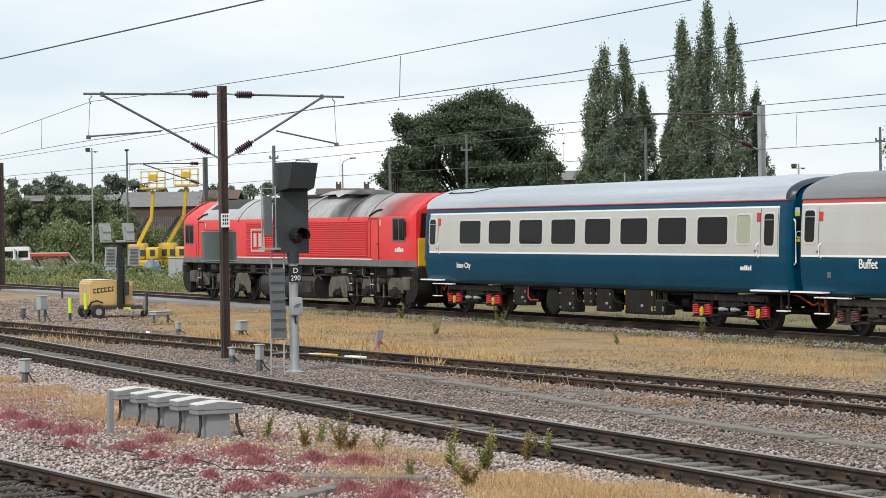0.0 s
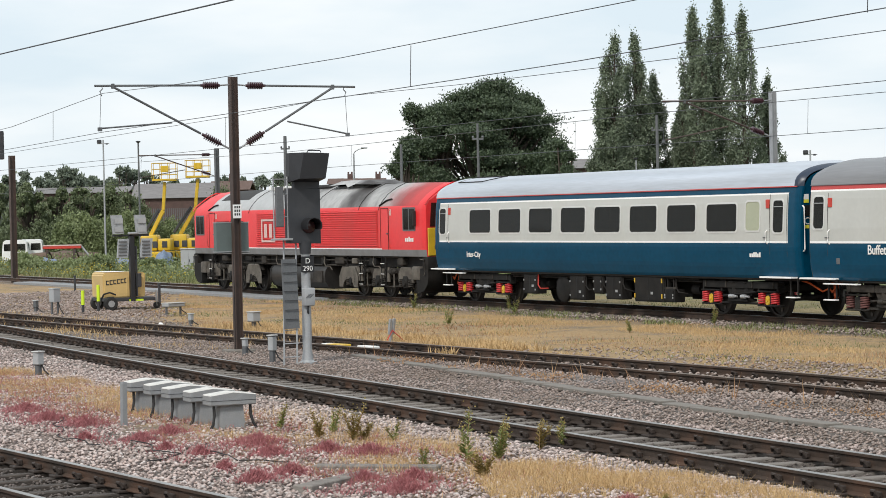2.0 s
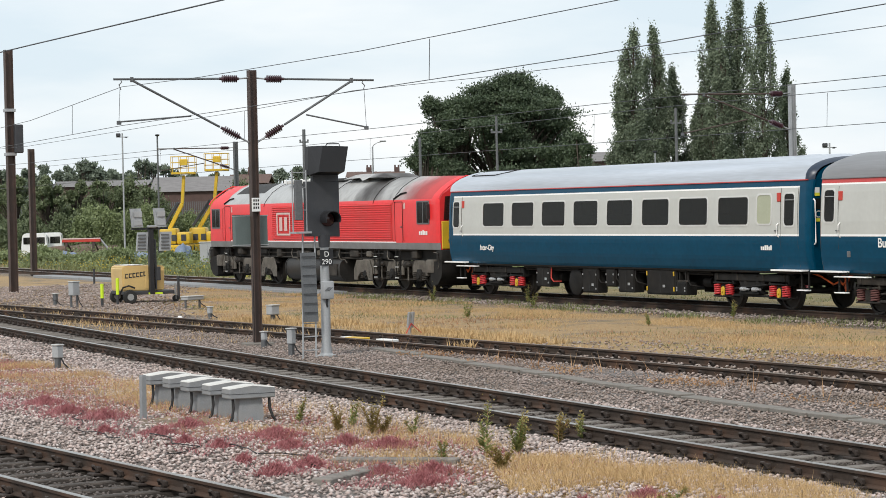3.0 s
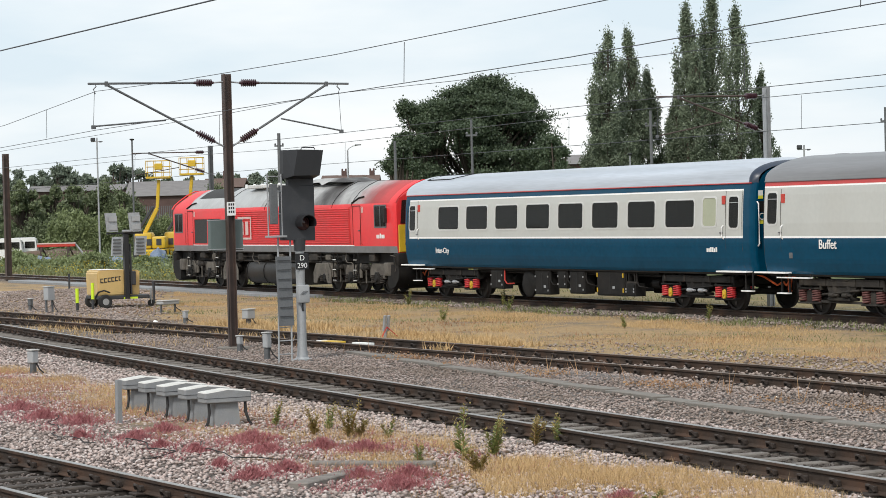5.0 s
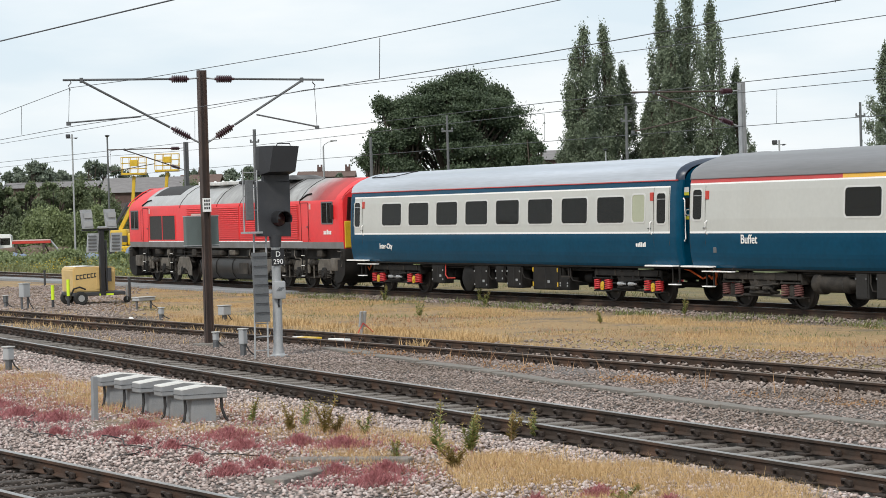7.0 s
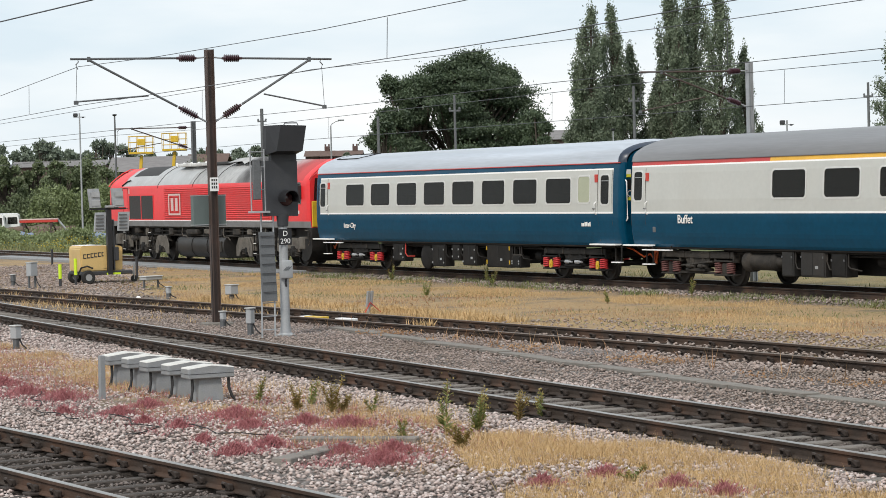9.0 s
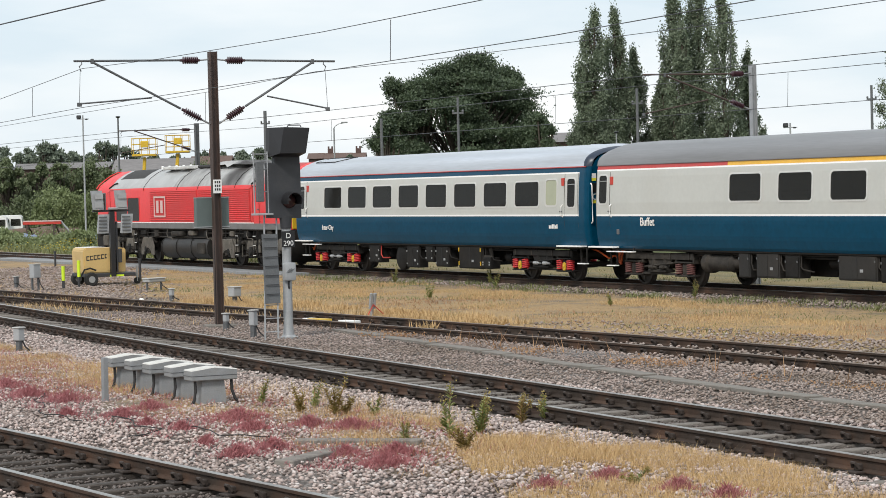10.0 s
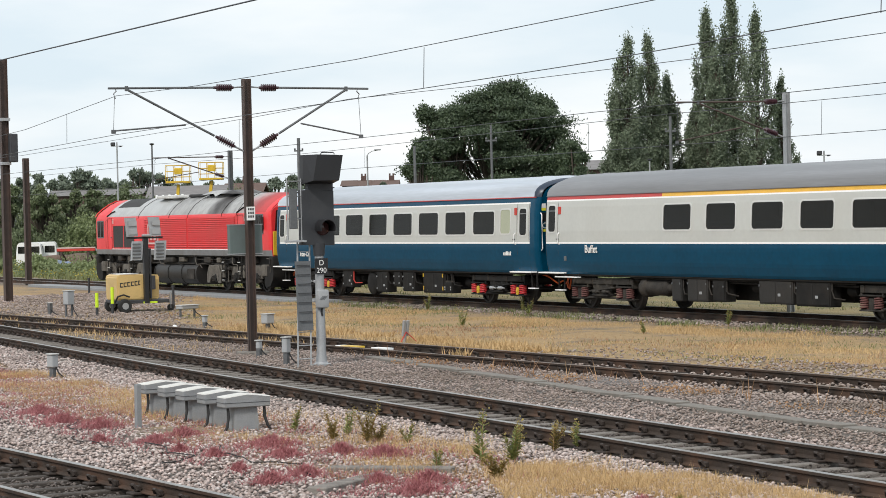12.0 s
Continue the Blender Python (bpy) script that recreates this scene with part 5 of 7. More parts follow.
def main_mast():
    m = thing("overhead_line_mast", pose(-49.3, 18.95, 0), "brown steel mast with two bracket arms between the tracks", "mast")
    part("post", h_section(bmesh.new(), 0.17, 0.17, -0.25, 5.84), M_STEELPOST, m)
    part("base_plate", B(-0.25, 0.25, -0.3, 0.3, -0.3, -0.13, r=0.02), M_CONCD, m)
    cantilever(m, -1, 5.65, 3.15, 4.26, 2.74, (0, -1.42, 4.84), (0, -3.05, 4.72), M_GALVDARK)
    cantilever(m, 1, 5.65, 2.92, 4.26, 2.38, (0, 1.27, 4.86), (0, 2.72, 4.58), M_GALVDARK)
    plate = part("number_plate", B(0.088, 0.1, -0.1, 0.1, 2.74, 3.04, r=0.003), M_DECAL, m, "white number plate")
    bars = bmesh.new()
    for z in (2.8, 2.88, 2.96):
        for y in (-0.05, 0.0, 0.05):
            box(bars, 0.1, 0.104, y - 0.016, y + 0.016, z, z + 0.05)
    part("plate_marks", bars, M_HOOD, plate)
    cab = part("cabinet", B(-0.22, -0.06, -0.45, 0.32, 1.98, 2.66, r=0.015), M_GREENBOX, m, "grey-green equipment cabinet")
    for z in (2.0, 2.64):
        part("strap", B(-0.226, -0.054, -0.456, 0.326, z, z + 0.02), M_GALV, cab)
    part("cable", pipe(bmesh.new(), [(0.02, -0.08, 2.0), (0.05, -0.09, 1.0), (0.03, -0.09, -0.2)], 0.012, 5), M_CABLE, m)


main_mast()


def plain_mast(x, y, top, w, mat, label):
    m = thing("overhead_line_mast", pose(x, y, 0), label, "mast")
    part("post", h_section(bmesh.new(), w, w, -0.3, top), mat, m)
    return m


right_mast = plain_mast(-56.7, 38.0, 5.98, 0.16, M_GALV, "grey galvanised steel mast with one bracket beside the yard track")
cantilever(right_mast, -1, 5.72, 3.6, 4.72, 2.9, (0, -1.5, 5.0), (0, -3.6, 4.62), M_STEELPOST)


# ---- beyond the yard track: trees, hedges, buildings, posts, machines ----
HEADING = radians(63.7645)


def plan(b, d):
    """A place on the ground at b degrees right of the first view line, d metres out along that line."""
    t = d * math.tan(radians(b))
    return (-math.sin(HEADING) * d + math.cos(HEADING) * t, math.cos(HEADING) * d + math.sin(HEADING) * t)


LEAF_V = [(-0.5, 0, -0.35), (0.5, 0, -0.35), (0.35, 0.12, 0.5), (-0.3, -0.1, 0.55)]
LEAF_F = [(0, 1, 2, 3)]
SPRIG_V = [(-0.5, 0.06, -0.4), (0.5, -0.05, -0.32), (0.04, 0.1, 0.62)]
SPRIG_F = [(0, 1, 2)]
M_TREE = leaf_mat("broadleaf_dark", (0.038, 0.06, 0.036), (0.115, 0.155, 0.082))
M_POPLAR = leaf_mat("poplar_leaf", (0.075, 0.1, 0.066), (0.25, 0.3, 0.195))
# distance haze put into the leaf colour: paler and greyer than near trees
M_FARWOODHAZE = leaf_mat("hazed_far_wood_leaf", (0.11, 0.14, 0.107), (0.22, 0.26, 0.187))
M_SHRUB = leaf_mat("shrub_leaf", (0.078, 0.104, 0.054), (0.2, 0.24, 0.118))
M_WILLOW = leaf_mat("pale_shrub_leaf", (0.11, 0.145, 0.06), (0.28, 0.33, 0.15))
M_BARK = pm("bark", (0.07, 0.055, 0.042), 0.9, var=0.3, scale=5, bump=0.5)


def leaves(name, centres, radii, count, size, mat, parent, rng, spread=0.55):
    """Leaf clumps scattered round many twigs, thinning outwards."""
    centres, radii = np.array(centres, float), np.array(radii, float)
    radii = np.repeat(radii[:, None], 3, 1) if radii.ndim == 1 else radii
    w = radii.prod(1) ** (2 / 3)
    idx = rng.choice(len(centres), count, p=w / w.sum())
    d = rng.normal(size=(count, 3)) * spread
    pos = centres[idx] + d * radii[idx]
    pos[:, 2] = np.maximum(pos[:, 2], 0.1)
    return scatter(name, SPRIG_V, SPRIG_F, pos, rng.uniform(0.55, 1.4, count) * size, rng.uniform(0, 6.28, count), mat, "", "", tilt=rng.uniform(-1.0, 1.0, count), kind="", parent=parent)


def broad_tree(x, y, height, width, label, seed, mat=M_TREE, count=26000, leaf=0.34, base=0.18, name="tree", twigs=90):
    rng = np.random.default_rng(seed)
    t = thing(name, pose(x, y, GZ), label, "tree")
    bm = bmesh.new()
    tube(bm, (0, 0, 0), (0.1, 0, height * 0.35), height * 0.035, 10, height * 0.026)
    tips, rad, lobes = [], [], []
    for i in range(max(14, twigs // 5)):
        a, el = rng.uniform(0, 6.283), rng.uniform(0.0, 1.0)
        r = width / 2 * (1 - el ** 2.4) ** 0.5 * rng.uniform(0.3, 1.0) ** 0.5 * 0.86
        lobes.append((r * math.cos(a), r * math.sin(a), height * (base + (1 - base) * el * 0.92), width * rng.uniform(0.08, 0.15)))
    for i in range(twigs):
        lx, ly, lz, lr = lobes[i % len(lobes)]
        d = rng.normal(size=3)
        d *= lr * rng.uniform(0.5, 1.0) / np.linalg.norm(d)
        tip = (lx + d[0], ly + d[1], min(height * 0.99, max(height * base * 0.6, lz + d[2] * 0.7)))
        tips.append(tip)
        rad.append((width * rng.uniform(0.035, 0.08), width * rng.uniform(0.035, 0.08), height * rng.uniform(0.02, 0.045)))
        s = Vector((0.1, 0, height * rng.uniform(0.12, 0.35)))
        m = s.lerp(Vector(tip), 0.5) + Vector((0, 0, height * 0.03))
        pipe(bm, [s, m, tip], height * 0.006, 4)
    part("trunk", bm, M_BARK, t, smooth=60)
    leaves("crown", tips, rad, count, leaf, mat, t, rng)
    return t


def poplar(x, y, height, width, seed):
    rng = np.random.default_rng(seed)
    t = thing("poplar_tree", pose(x, y, GZ), "tall narrow green poplar with upright branches", "tree", "poplars")
    bm = bmesh.new()
    tube(bm, (0, 0, 0), (0, 0, height * 0.92), 0.28, 8, 0.04)
    tips, rad = [], []
    for i in range(110):
        f = rng.uniform(0.03, 1.0)
        w = width / 2 * (0.75 + 0.3 * math.sin(f * 3.0)) * (1 - f ** 4) + 0.1
        a = rng.uniform(0, 6.283)
        r = w * rng.uniform(0.1, 1.0) ** 0.7
        z = height * f * 0.97
        tips.append((r * math.cos(a), r * math.sin(a), z))
        k = 1 - 0.55 * f
        rad.append((width * 0.16 * k * rng.uniform(0.7, 1.3), width * 0.16 * k * rng.uniform(0.7, 1.3), height * rng.uniform(0.025, 0.05)))
        pipe(bm, [(0, 0, max(0.5, z - height * 0.12)), (r * 0.7 * math.cos(a), r * 0.7 * math.sin(a), z - height * 0.05), (r * math.cos(a), r * math.sin(a), z + 0.3)], 0.03, 4)
    part("trunk", bm, M_BARK, t, smooth=60)
    leaves("crown", tips, rad, 30000, 0.13, M_POPLAR, t, rng, 0.62)


def height_at(px, py, d):
    return 2.749 + (396.7 - 0.0137 * (px - 784) - py) / 4247 * d - GZ


def tree_at(px, top, wpx, d, label, seed, **k):
    x, y = plan(math.degrees(math.atan((px - 784) / 4247)), d)
    return broad_tree(x, y, height_at(px, top, d), wpx / 4247 * d, label, seed, **k)


tree_at(835, 163, 350, 160, "large dark green broadleaf tree with a wide domed crown", 11, count=220000, leaf=0.13, base=0.1, twigs=320)
tree_at(755, 195, 190, 158, "dark green broadleaf tree beside a larger one", 12, count=80000, leaf=0.13, base=0.1)
tree_at(915, 178, 130, 163, "dark green broadleaf tree beside a larger one", 13, count=56000, leaf=0.13, base=0.1)
tree_at(975, 262, 90, 150, "low dark green tree behind the train", 14, count=36000, leaf=0.125, base=0.05)
tree_at(700, 265, 90, 150, "low dark green tree behind the train", 15, count=36000, leaf=0.125, base=0.05)
for k, (px, top, w) in enumerate(((1072, 78, 68), (1108, 86, 60), (1140, 150, 52), (1050, 190, 44), (1212, 36, 62), (1257, 6, 62), (1300, 40, 60), (1342, 158, 44), (1192, 190, 44), (1228, 110, 50), (1608, 120, 70))):
    d = 172 + (k % 3) * 3
    poplar(*plan(math.degrees(math.atan((px - 784) / 4247)), d), height_at(px, top, d), w * 1.12 / 4247 * d, 40 + k)
# skyline trees, their haze painted into the leaves
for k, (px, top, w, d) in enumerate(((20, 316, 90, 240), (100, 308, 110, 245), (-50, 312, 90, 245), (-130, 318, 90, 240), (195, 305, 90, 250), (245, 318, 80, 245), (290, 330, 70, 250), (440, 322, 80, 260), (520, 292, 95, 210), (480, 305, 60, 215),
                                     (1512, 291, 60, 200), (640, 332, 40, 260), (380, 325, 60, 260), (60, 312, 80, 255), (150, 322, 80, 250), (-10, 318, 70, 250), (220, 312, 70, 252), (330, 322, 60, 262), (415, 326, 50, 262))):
    tree_at(px, top, w, d, "distant green broadleaf tree on the skyline", 60 + k, mat=M_FARWOODHAZE, count=8500, leaf=0.28, base=0.1)

for k, (px, top, w, d, mt) in enumerate(((178, 316, 84, 178, M_SHRUB), (128, 338, 80, 176, M_SHRUB), (82, 342, 70, 180, M_SHRUB), (30, 330, 90, 178, M_SHRUB), (-30, 330, 90, 178, M_SHRUB), (205, 352, 54, 174, M_SHRUB))):
    tree_at(px, top, w, d, "green broadleaf tree rising from the hedge", 160 + k, mat=mt, count=18000, leaf=0.165, base=0.05)


def shrub(x, y, height, width, label, seed, mat, count, leaf=0.2):
    rng = np.random.default_rng(seed)
    t = thing("shrub", pose(x, y, GZ), label, "shrub", "shrubs beyond the yard")
    bm = bmesh.new()
    tips, rad = [], []
    for i in range(26):
        a, r = rng.uniform(0, 6.283), width / 2 * rng.uniform(0.1, 0.85)
        z = height * rng.uniform(0.12, 0.88) * (1 - 0.45 * (2 * r / width) ** 2)
        tips.append((r * math.cos(a), r * math.sin(a), z))
        rad.append((width * rng.uniform(0.09, 0.17), width * rng.uniform(0.09, 0.17), height * rng.uniform(0.1, 0.2)))
        pipe(bm, [(0.2 * r * math.cos(a), 0.2 * r * math.sin(a), 0), (0.7 * r * math.cos(a), 0.7 * r * math.sin(a), z * 0.6), tips[-1]], 0.03, 4)
    tagged(part("stalk", bm, M_BARK, t), kind="stuff")
    leaves("foliage", tips, rad, count, leaf, mat, t, rng)


for k, (px, top, w, d, m) in enumerate(((40, 350, 150, 185, M_SHRUB), (-60, 345, 150, 190, M_SHRUB), (-150, 350, 150, 190, M_SHRUB), (120, 352, 120, 180, M_SHRUB), (170, 345, 110, 178, M_SHRUB), (215, 360, 90, 176, M_SHRUB),
                                        (165, 375, 80, 160, M_WILLOW), (140, 385, 80, 160, M_WILLOW), (100, 398, 80, 166, M_WILLOW), (205, 388, 60, 162, M_WILLOW), (60, 400, 90, 176, M_SHRUB), (0, 405, 100, 176, M_SHRUB),
                                        (-80, 395, 110, 172, M_SHRUB), (230, 395, 60, 175, M_SHRUB), (280, 405, 70, 178, M_WILLOW), (330, 400, 60, 180, M_SHRUB), (-160, 400, 100, 165, M_WILLOW), (380, 340, 90, 215, M_SHRUB), (255, 402, 70, 186, M_SHRUB), (300, 404, 70, 188, M_SHRUB), (345, 400, 60, 190, M_SHRUB), (205, 372, 50, 183, M_WILLOW), (21, 462, 70, 142, M_WILLOW), (142, 464, 80, 134, M_WILLOW), (243, 472, 50, 131, M_WILLOW), (105, 474, 60, 137, M_WILLOW), (-60, 468, 80, 150, M_WILLOW), (60, 476, 60, 139, M_WILLOW))):
    x, y = plan(math.degrees(math.atan((px - 784) / 4247)), d)
    shrub(x, y, height_at(px, top, d), w / 4247 * d, "overgrown pale green shrub" if m is M_WILLOW else "dense dark green bush", 120 + k, m, 13000, 0.13)

# buildings: slate roofs over the hedge
M_SLATE = pm("slate_roof", (0.19, 0.18, 0.178), 0.8, var=0.2, scale=1.5, stretch=(1, 1, 6))
M_BRICK = pm("red_brick", (0.1, 0.062, 0.055), 0.9, var=0.25, scale=2)
M_BROWNROOF = pm("brown_tile_roof", (0.12, 0.075, 0.06), 0.85, var=0.2, scale=2)
M_FASCIA = pm("pale_fascia", (0.5, 0.5, 0.48), 0.7, var=0.1)


def house(px0, px1, eave, ridge, d, wall, roof, label, chimneys=1, windows=2):
    b0, b1 = (math.degrees(math.atan((p - 784) / 4247)) for p in (px0, px1))
    (xa, ya), (xb, yb) = plan(b0, d), plan(b1, d)
    ln = math.hypot(xb - xa, yb - ya)
    h = thing("house", Matrix.Translation((xa, ya, GZ)) @ Matrix.Rotation(math.atan2(yb - ya, xb - xa), 4, "Z"), label, "house")
    ze, zr = height_at(px0, eave, d), height_at(px0, ridge, d)
    part("wall", B(0, ln, 0, 7, 0, ze), wall, h)
    rf = bmesh.new()
    loft(rf, [[(u, -0.3, ze - 0.05), (u, 3.5, zr), (u, 7.3, ze - 0.05), (u, 3.5, zr - 0.25)] for u in (-0.2, ln + 0.2)])
    roof_ob = part("roof", rf, roof, h)
    for k in range(chimneys):
        u = ln * (k + 0.5) / chimneys
        ch = B(u - 0.3, u + 0.3, 3.2, 3.9, zr - 0.3, zr + 0.5, r=0.03)
        for e in (-0.2, 0.2):
            tube(ch, (u + e, 3.55, zr + 0.5), (u + e, 3.55, zr + 0.75), 0.1, 8)
        part("chimney", ch, wall, roof_ob)
    for k in range(windows):
        u = ln * (k + 0.5) / windows
        w = part("window", B(u - 0.5, u + 0.5, -0.04, 0.02, ze - 1.7, ze - 0.5, r=0.02), M_FASCIA, h)
        part("pane", B(u - 0.42, u + 0.42, -0.06, -0.045, ze - 1.62, ze - 0.58), M_GLASS, w)


house(215, 352, 366, 340, 225, M_BRICK, M_SLATE, "long brick building with a grey slate roof", 0, 0)
house(352, 420, 352, 336, 245, M_BRICK, M_BROWNROOF, "brick house with brown tiled roof and chimney", 1, 3)
for k in range(4):
    house(562 + k * 25, 585 + k * 25, 343, 333, 270, M_BRICK, M_BROWNROOF, "row house with tiled roof and chimney", k % 2, 2)
house(1000, 1046, 318, 301, 205, M_BRICK, M_SLATE, "low brick building with a dark pitched roof", 0, 3)
house(40, 205, 356, 346, 240, M_BRICK, M_SLATE, "brick building behind trees with grey roof", 0, 0)


def palisade(px0, px1, top, d, label):
    (xa, ya), (xb, yb) = (plan(math.degrees(math.atan((p - 784) / 4247)), d) for p in (px0, px1))
    ln = math.hypot(xb - xa, yb - ya)
    f = thing("palisade_fence", Matrix.Translation((xa, ya, GZ)) @ Matrix.Rotation(math.atan2(yb - ya, xb - xa), 4, "Z"), label, "fence", kind="structure")
    h = height_at((px0 + px1) / 2, top, d)
    pale = mesh_of("pale", B(-0.035, 0.035, -0.01, 0.01, 0.1, h, r=0.004), M_GALVDARK)
    n = min(int(ln / 0.16), 120)
    for k in range(n):
        part("pale", pale, None, f, at=pose((k + 0.5) * ln / n, 0, 0))
    for z in (h * 0.25, h * 0.8):
        part("fence_rail", B(0, ln, 0.01, 0.05, z, z + 0.05), M_GALVDARK, f)


palisade(-40, 105, 388, 200, "grey steel palisade fence among bushes")
palisade(225, 330, 384, 195, "grey steel palisade fence in front of a brick building")

# posts and lamps beyond the train
def pole(px, top, d, label, name="post", r=0.07, mat=M_GALVDARK, head=None, category="post"):
    x, y = plan(math.degrees(math.atan((px - 784) / 4247)), d)
    h = height_at(px, top, d)
    p = thing(name, pose(x, y, GZ, 0, 0, math.degrees(HEADING)), label, category)
    part("shaft", tube(bmesh.new(), (0, 0, 0), (0, 0, h), r * 1.2, 10, r * 0.85), mat, p, smooth=40)
    if head == "arm":
        part("lamp_arm", pipe(bmesh.new(), [(0, 0, h), (0.1, 0, h + 0.15), (0.35, 0, h + 0.3), (0.75, 0, h + 0.36)], 0.035, 6), mat, p)
        part("lamp_head", B(0.5, 0.95, -0.09, 0.09, h + 0.33, h + 0.43, r=0.03), M_GALV, p)
    elif head == "top":
        part("lamp_head", lathe(bmesh.new(), [(0, 0.04), (0.04, 0.13), (0.1, 0.16), (0.13, 0.07)], (0, 0, h), (0, 0, 1), 12), M_SIGNAL, p, smooth=40)
    elif head == "cross":
        part("cross_arm", B(-0.24, 0.24, -0.03, 0.03, h - 0.7, h - 0.62, r=0.01), mat, p)
        for e in (-0.2, 0.2):
            part("insulator", lathe(bmesh.new(), [(0, 0.02), (0.02, 0.05), (0.06, 0.05), (0.1, 0.03)], (e, 0, h - 0.62), (0, 0, 1), 8), M_GALVDARK, p)
    elif head == "flood":
        part("cross_arm", B(-0.35, 0.35, -0.03, 0.03, h - 0.25, h - 0.2), mat, p)
        part("floodlight", B(-0.36, -0.1, -0.1, 0.08, h - 0.2, h + 0.0, r=0.03), M_SIGNAL, p)
        part("floodlight", B(0.14, 0.28, -0.06, 0.06, h - 0.28, h - 0.2, r=0.02), M_SIGNAL, p)


pole(227, 268, 150, "slim dark lamp post with a round lamp head", "street_lamp", 0.06, M_GALVDARK, "top", "street lamp")
pole(165, 262, 140, "slim pale pole with small fittings", "antenna_pole", 0.05, M_GALV, "flood", "pole")
pole(487, 258, 125, "weathered wooden pole with a cross arm", "telegraph_pole", 0.1, M_GALVDARK, "cross", "pole")
pole(608, 290, 165, "grey street lamp with a curved arm", "street_lamp", 0.06, M_GALV, "arm", "street lamp")
pole(828, 238, 100, "slim brown steel post behind the train", "steel_post", 0.055, M_GALVDARK, "cross", "post")
pole(692, 274, 108, "slim grey steel post behind the train", "steel_post", 0.07, M_GALVDARK, None, "post")
pole(1145, 226, 105, "slim grey post with a cross arm", "steel_post", 0.07, M_GALVDARK, "cross", "post")
pole(1415, 290, 120, "floodlight pole with two lamps", "floodlight_pole", 0.05, M_GALV, "flood", "floodlight")
pole(1107, 305, 150, "low lamp post behind the coach", "street_lamp", 0.05, M_GALV, "top", "street lamp")
pole(1560, 225, 115, "slim grey post with a cross arm", "steel_post", 0.07, M_GALVDARK, "cross", "post")
far_mast = plain_mast(-101.6, 38.2, 5.9, 0.18, M_GALVDARK, "grey steel mast with one bracket beyond the yard track")
cantilever(far_mast, -1, 5.62, 3.7, 4.65, 2.9, (0, -1.5, 4.95), (0, -3.6, 4.62), M_STEELPOST)
left_mast = plain_mast(-91.2, 25.0, 9.2, 0.3, M_STEELPOST, "tall brown steel mast with balance weights")
part("weight_stack", B(0.14, 0.42, 0.1, 0.42, 5.2, 6.3, r=0.03), M_SIGNAL, left_mast, "dark stack of balance weights")
for z in (5.1, 6.8):
    part("collar", B(-0.2, 0.2, -0.2, 0.2, z, z + 0.12, r=0.01), M_GALV, left_mast)
plain_mast(-117.2, 33.18, 6.1, 0.28, M_STEELPOST, "brown steel mast beside the yard track")


# boom lifts
def boom_lift(px, d, basket_py, lean, label):
    x, y = plan(math.degrees(math.atan((px - 784) / 4247)), d)
    b = thing("boom_lift", pose(x, y, GZ, 0, 0, math.degrees(HEADING)), label, "boom lift", "boom lifts")
    top = height_at(px, basket_py, d)
    ch = B(-1.0, 1.0, -1.1, 1.1, 0.5, 0.95, r=0.08)
    part("chassis", ch, M_YELLOW, b)
    for sx in (-0.85, 0.85):
        for sy in (-1.0, 1.0):
            w = part("wheel", lathe(bmesh.new(), [(0, 0.2), (0, 0.42), (0.05, 0.46), (0.3, 0.46), (0.35, 0.42), (0.35, 0.2)], (sx - 0.17, sy, 0.46), (1, 0, 0), 20), M_RUBBER, b, smooth=40)
            part("hub", lathe(bmesh.new(), [(-0.01, 0.05), (-0.01, 0.2), (0.36, 0.2), (0.36, 0.05)], (sx - 0.17, sy, 0.46), (1, 0, 0), 14), M_YELLOW, w)
    tu = B(-0.95, 0.1, -0.9, 0.9, 1.0, 2.0, r=0.12, seg=2)
    box(tu, 0.1, 0.95, -0.9, 0.9, 1.0, 1.75, r=0.12, seg=2)
    body = part("turret", tu, M_YELLOW, b, "yellow turret housing", smooth=40)
    for e in (-0.7, -0.2, 0.4):
        part("vent_panel", B(e, e + 0.32, -0.925, -0.9, 1.2, 1.6, r=0.01), M_SIGNAL, body)
    k0, k1, k2 = Vector((-0.5, 0, 1.8)), Vector((lean * 0.75, 0, top * 0.6)), Vector((lean, 0, top - 0.55))

    def beam(p, q, w, nm, mat):
        m, ln = along(p, q)
        part(nm, B(-w, w, -w, w, 0, ln, r=0.03), mat, b, at=m)
    beam(k0, k1, 0.12, "lower_boom", M_YELLOW)
    beam(k0 + Vector((-0.3, 0, 0.3)), k1 + Vector((-0.25, 0, 0.1)), 0.09, "boom_strut", M_SIGNAL)
    beam(k1, k2, 0.1, "upper_boom", M_YELLOW)
    bk = B(lean - 0.75, lean + 0.75, -0.4, 0.4, top - 0.5, top - 0.36, r=0.02)
    bsk = part("basket", bk, M_YELLOW, b, "yellow work basket")
    for z in (top - 0.1, top + 0.25, top + 0.62):
        for p, q in (((-0.75, -0.4), (0.75, -0.4)), ((0.75, -0.4), (0.75, 0.4)), ((0.75, 0.4), (-0.75, 0.4)), ((-0.75, 0.4), (-0.75, -0.4))):
            part("basket_rail", tube(bmesh.new(), (lean + p[0], p[1], z), (lean + q[0], q[1], z), 0.024, 6), M_YELLOW, bsk)
    for ex in (-0.75, -0.25, 0.25, 0.75):
        for ey in (-0.4, 0.4):
            part("basket_post", tube(bmesh.new(), (lean + ex, ey, top - 0.36), (lean + ex, ey, top + 0.62), 0.02, 6), M_YELLOW, bsk)
    part("control_box", B(lean - 0.2, lean + 0.3, -0.5, -0.3, top + 0.05, top + 0.45, r=0.03), M_YELLOW, bsk)


boom_lift(257, 150, 322, 0.55, "yellow boom lift with raised work basket")
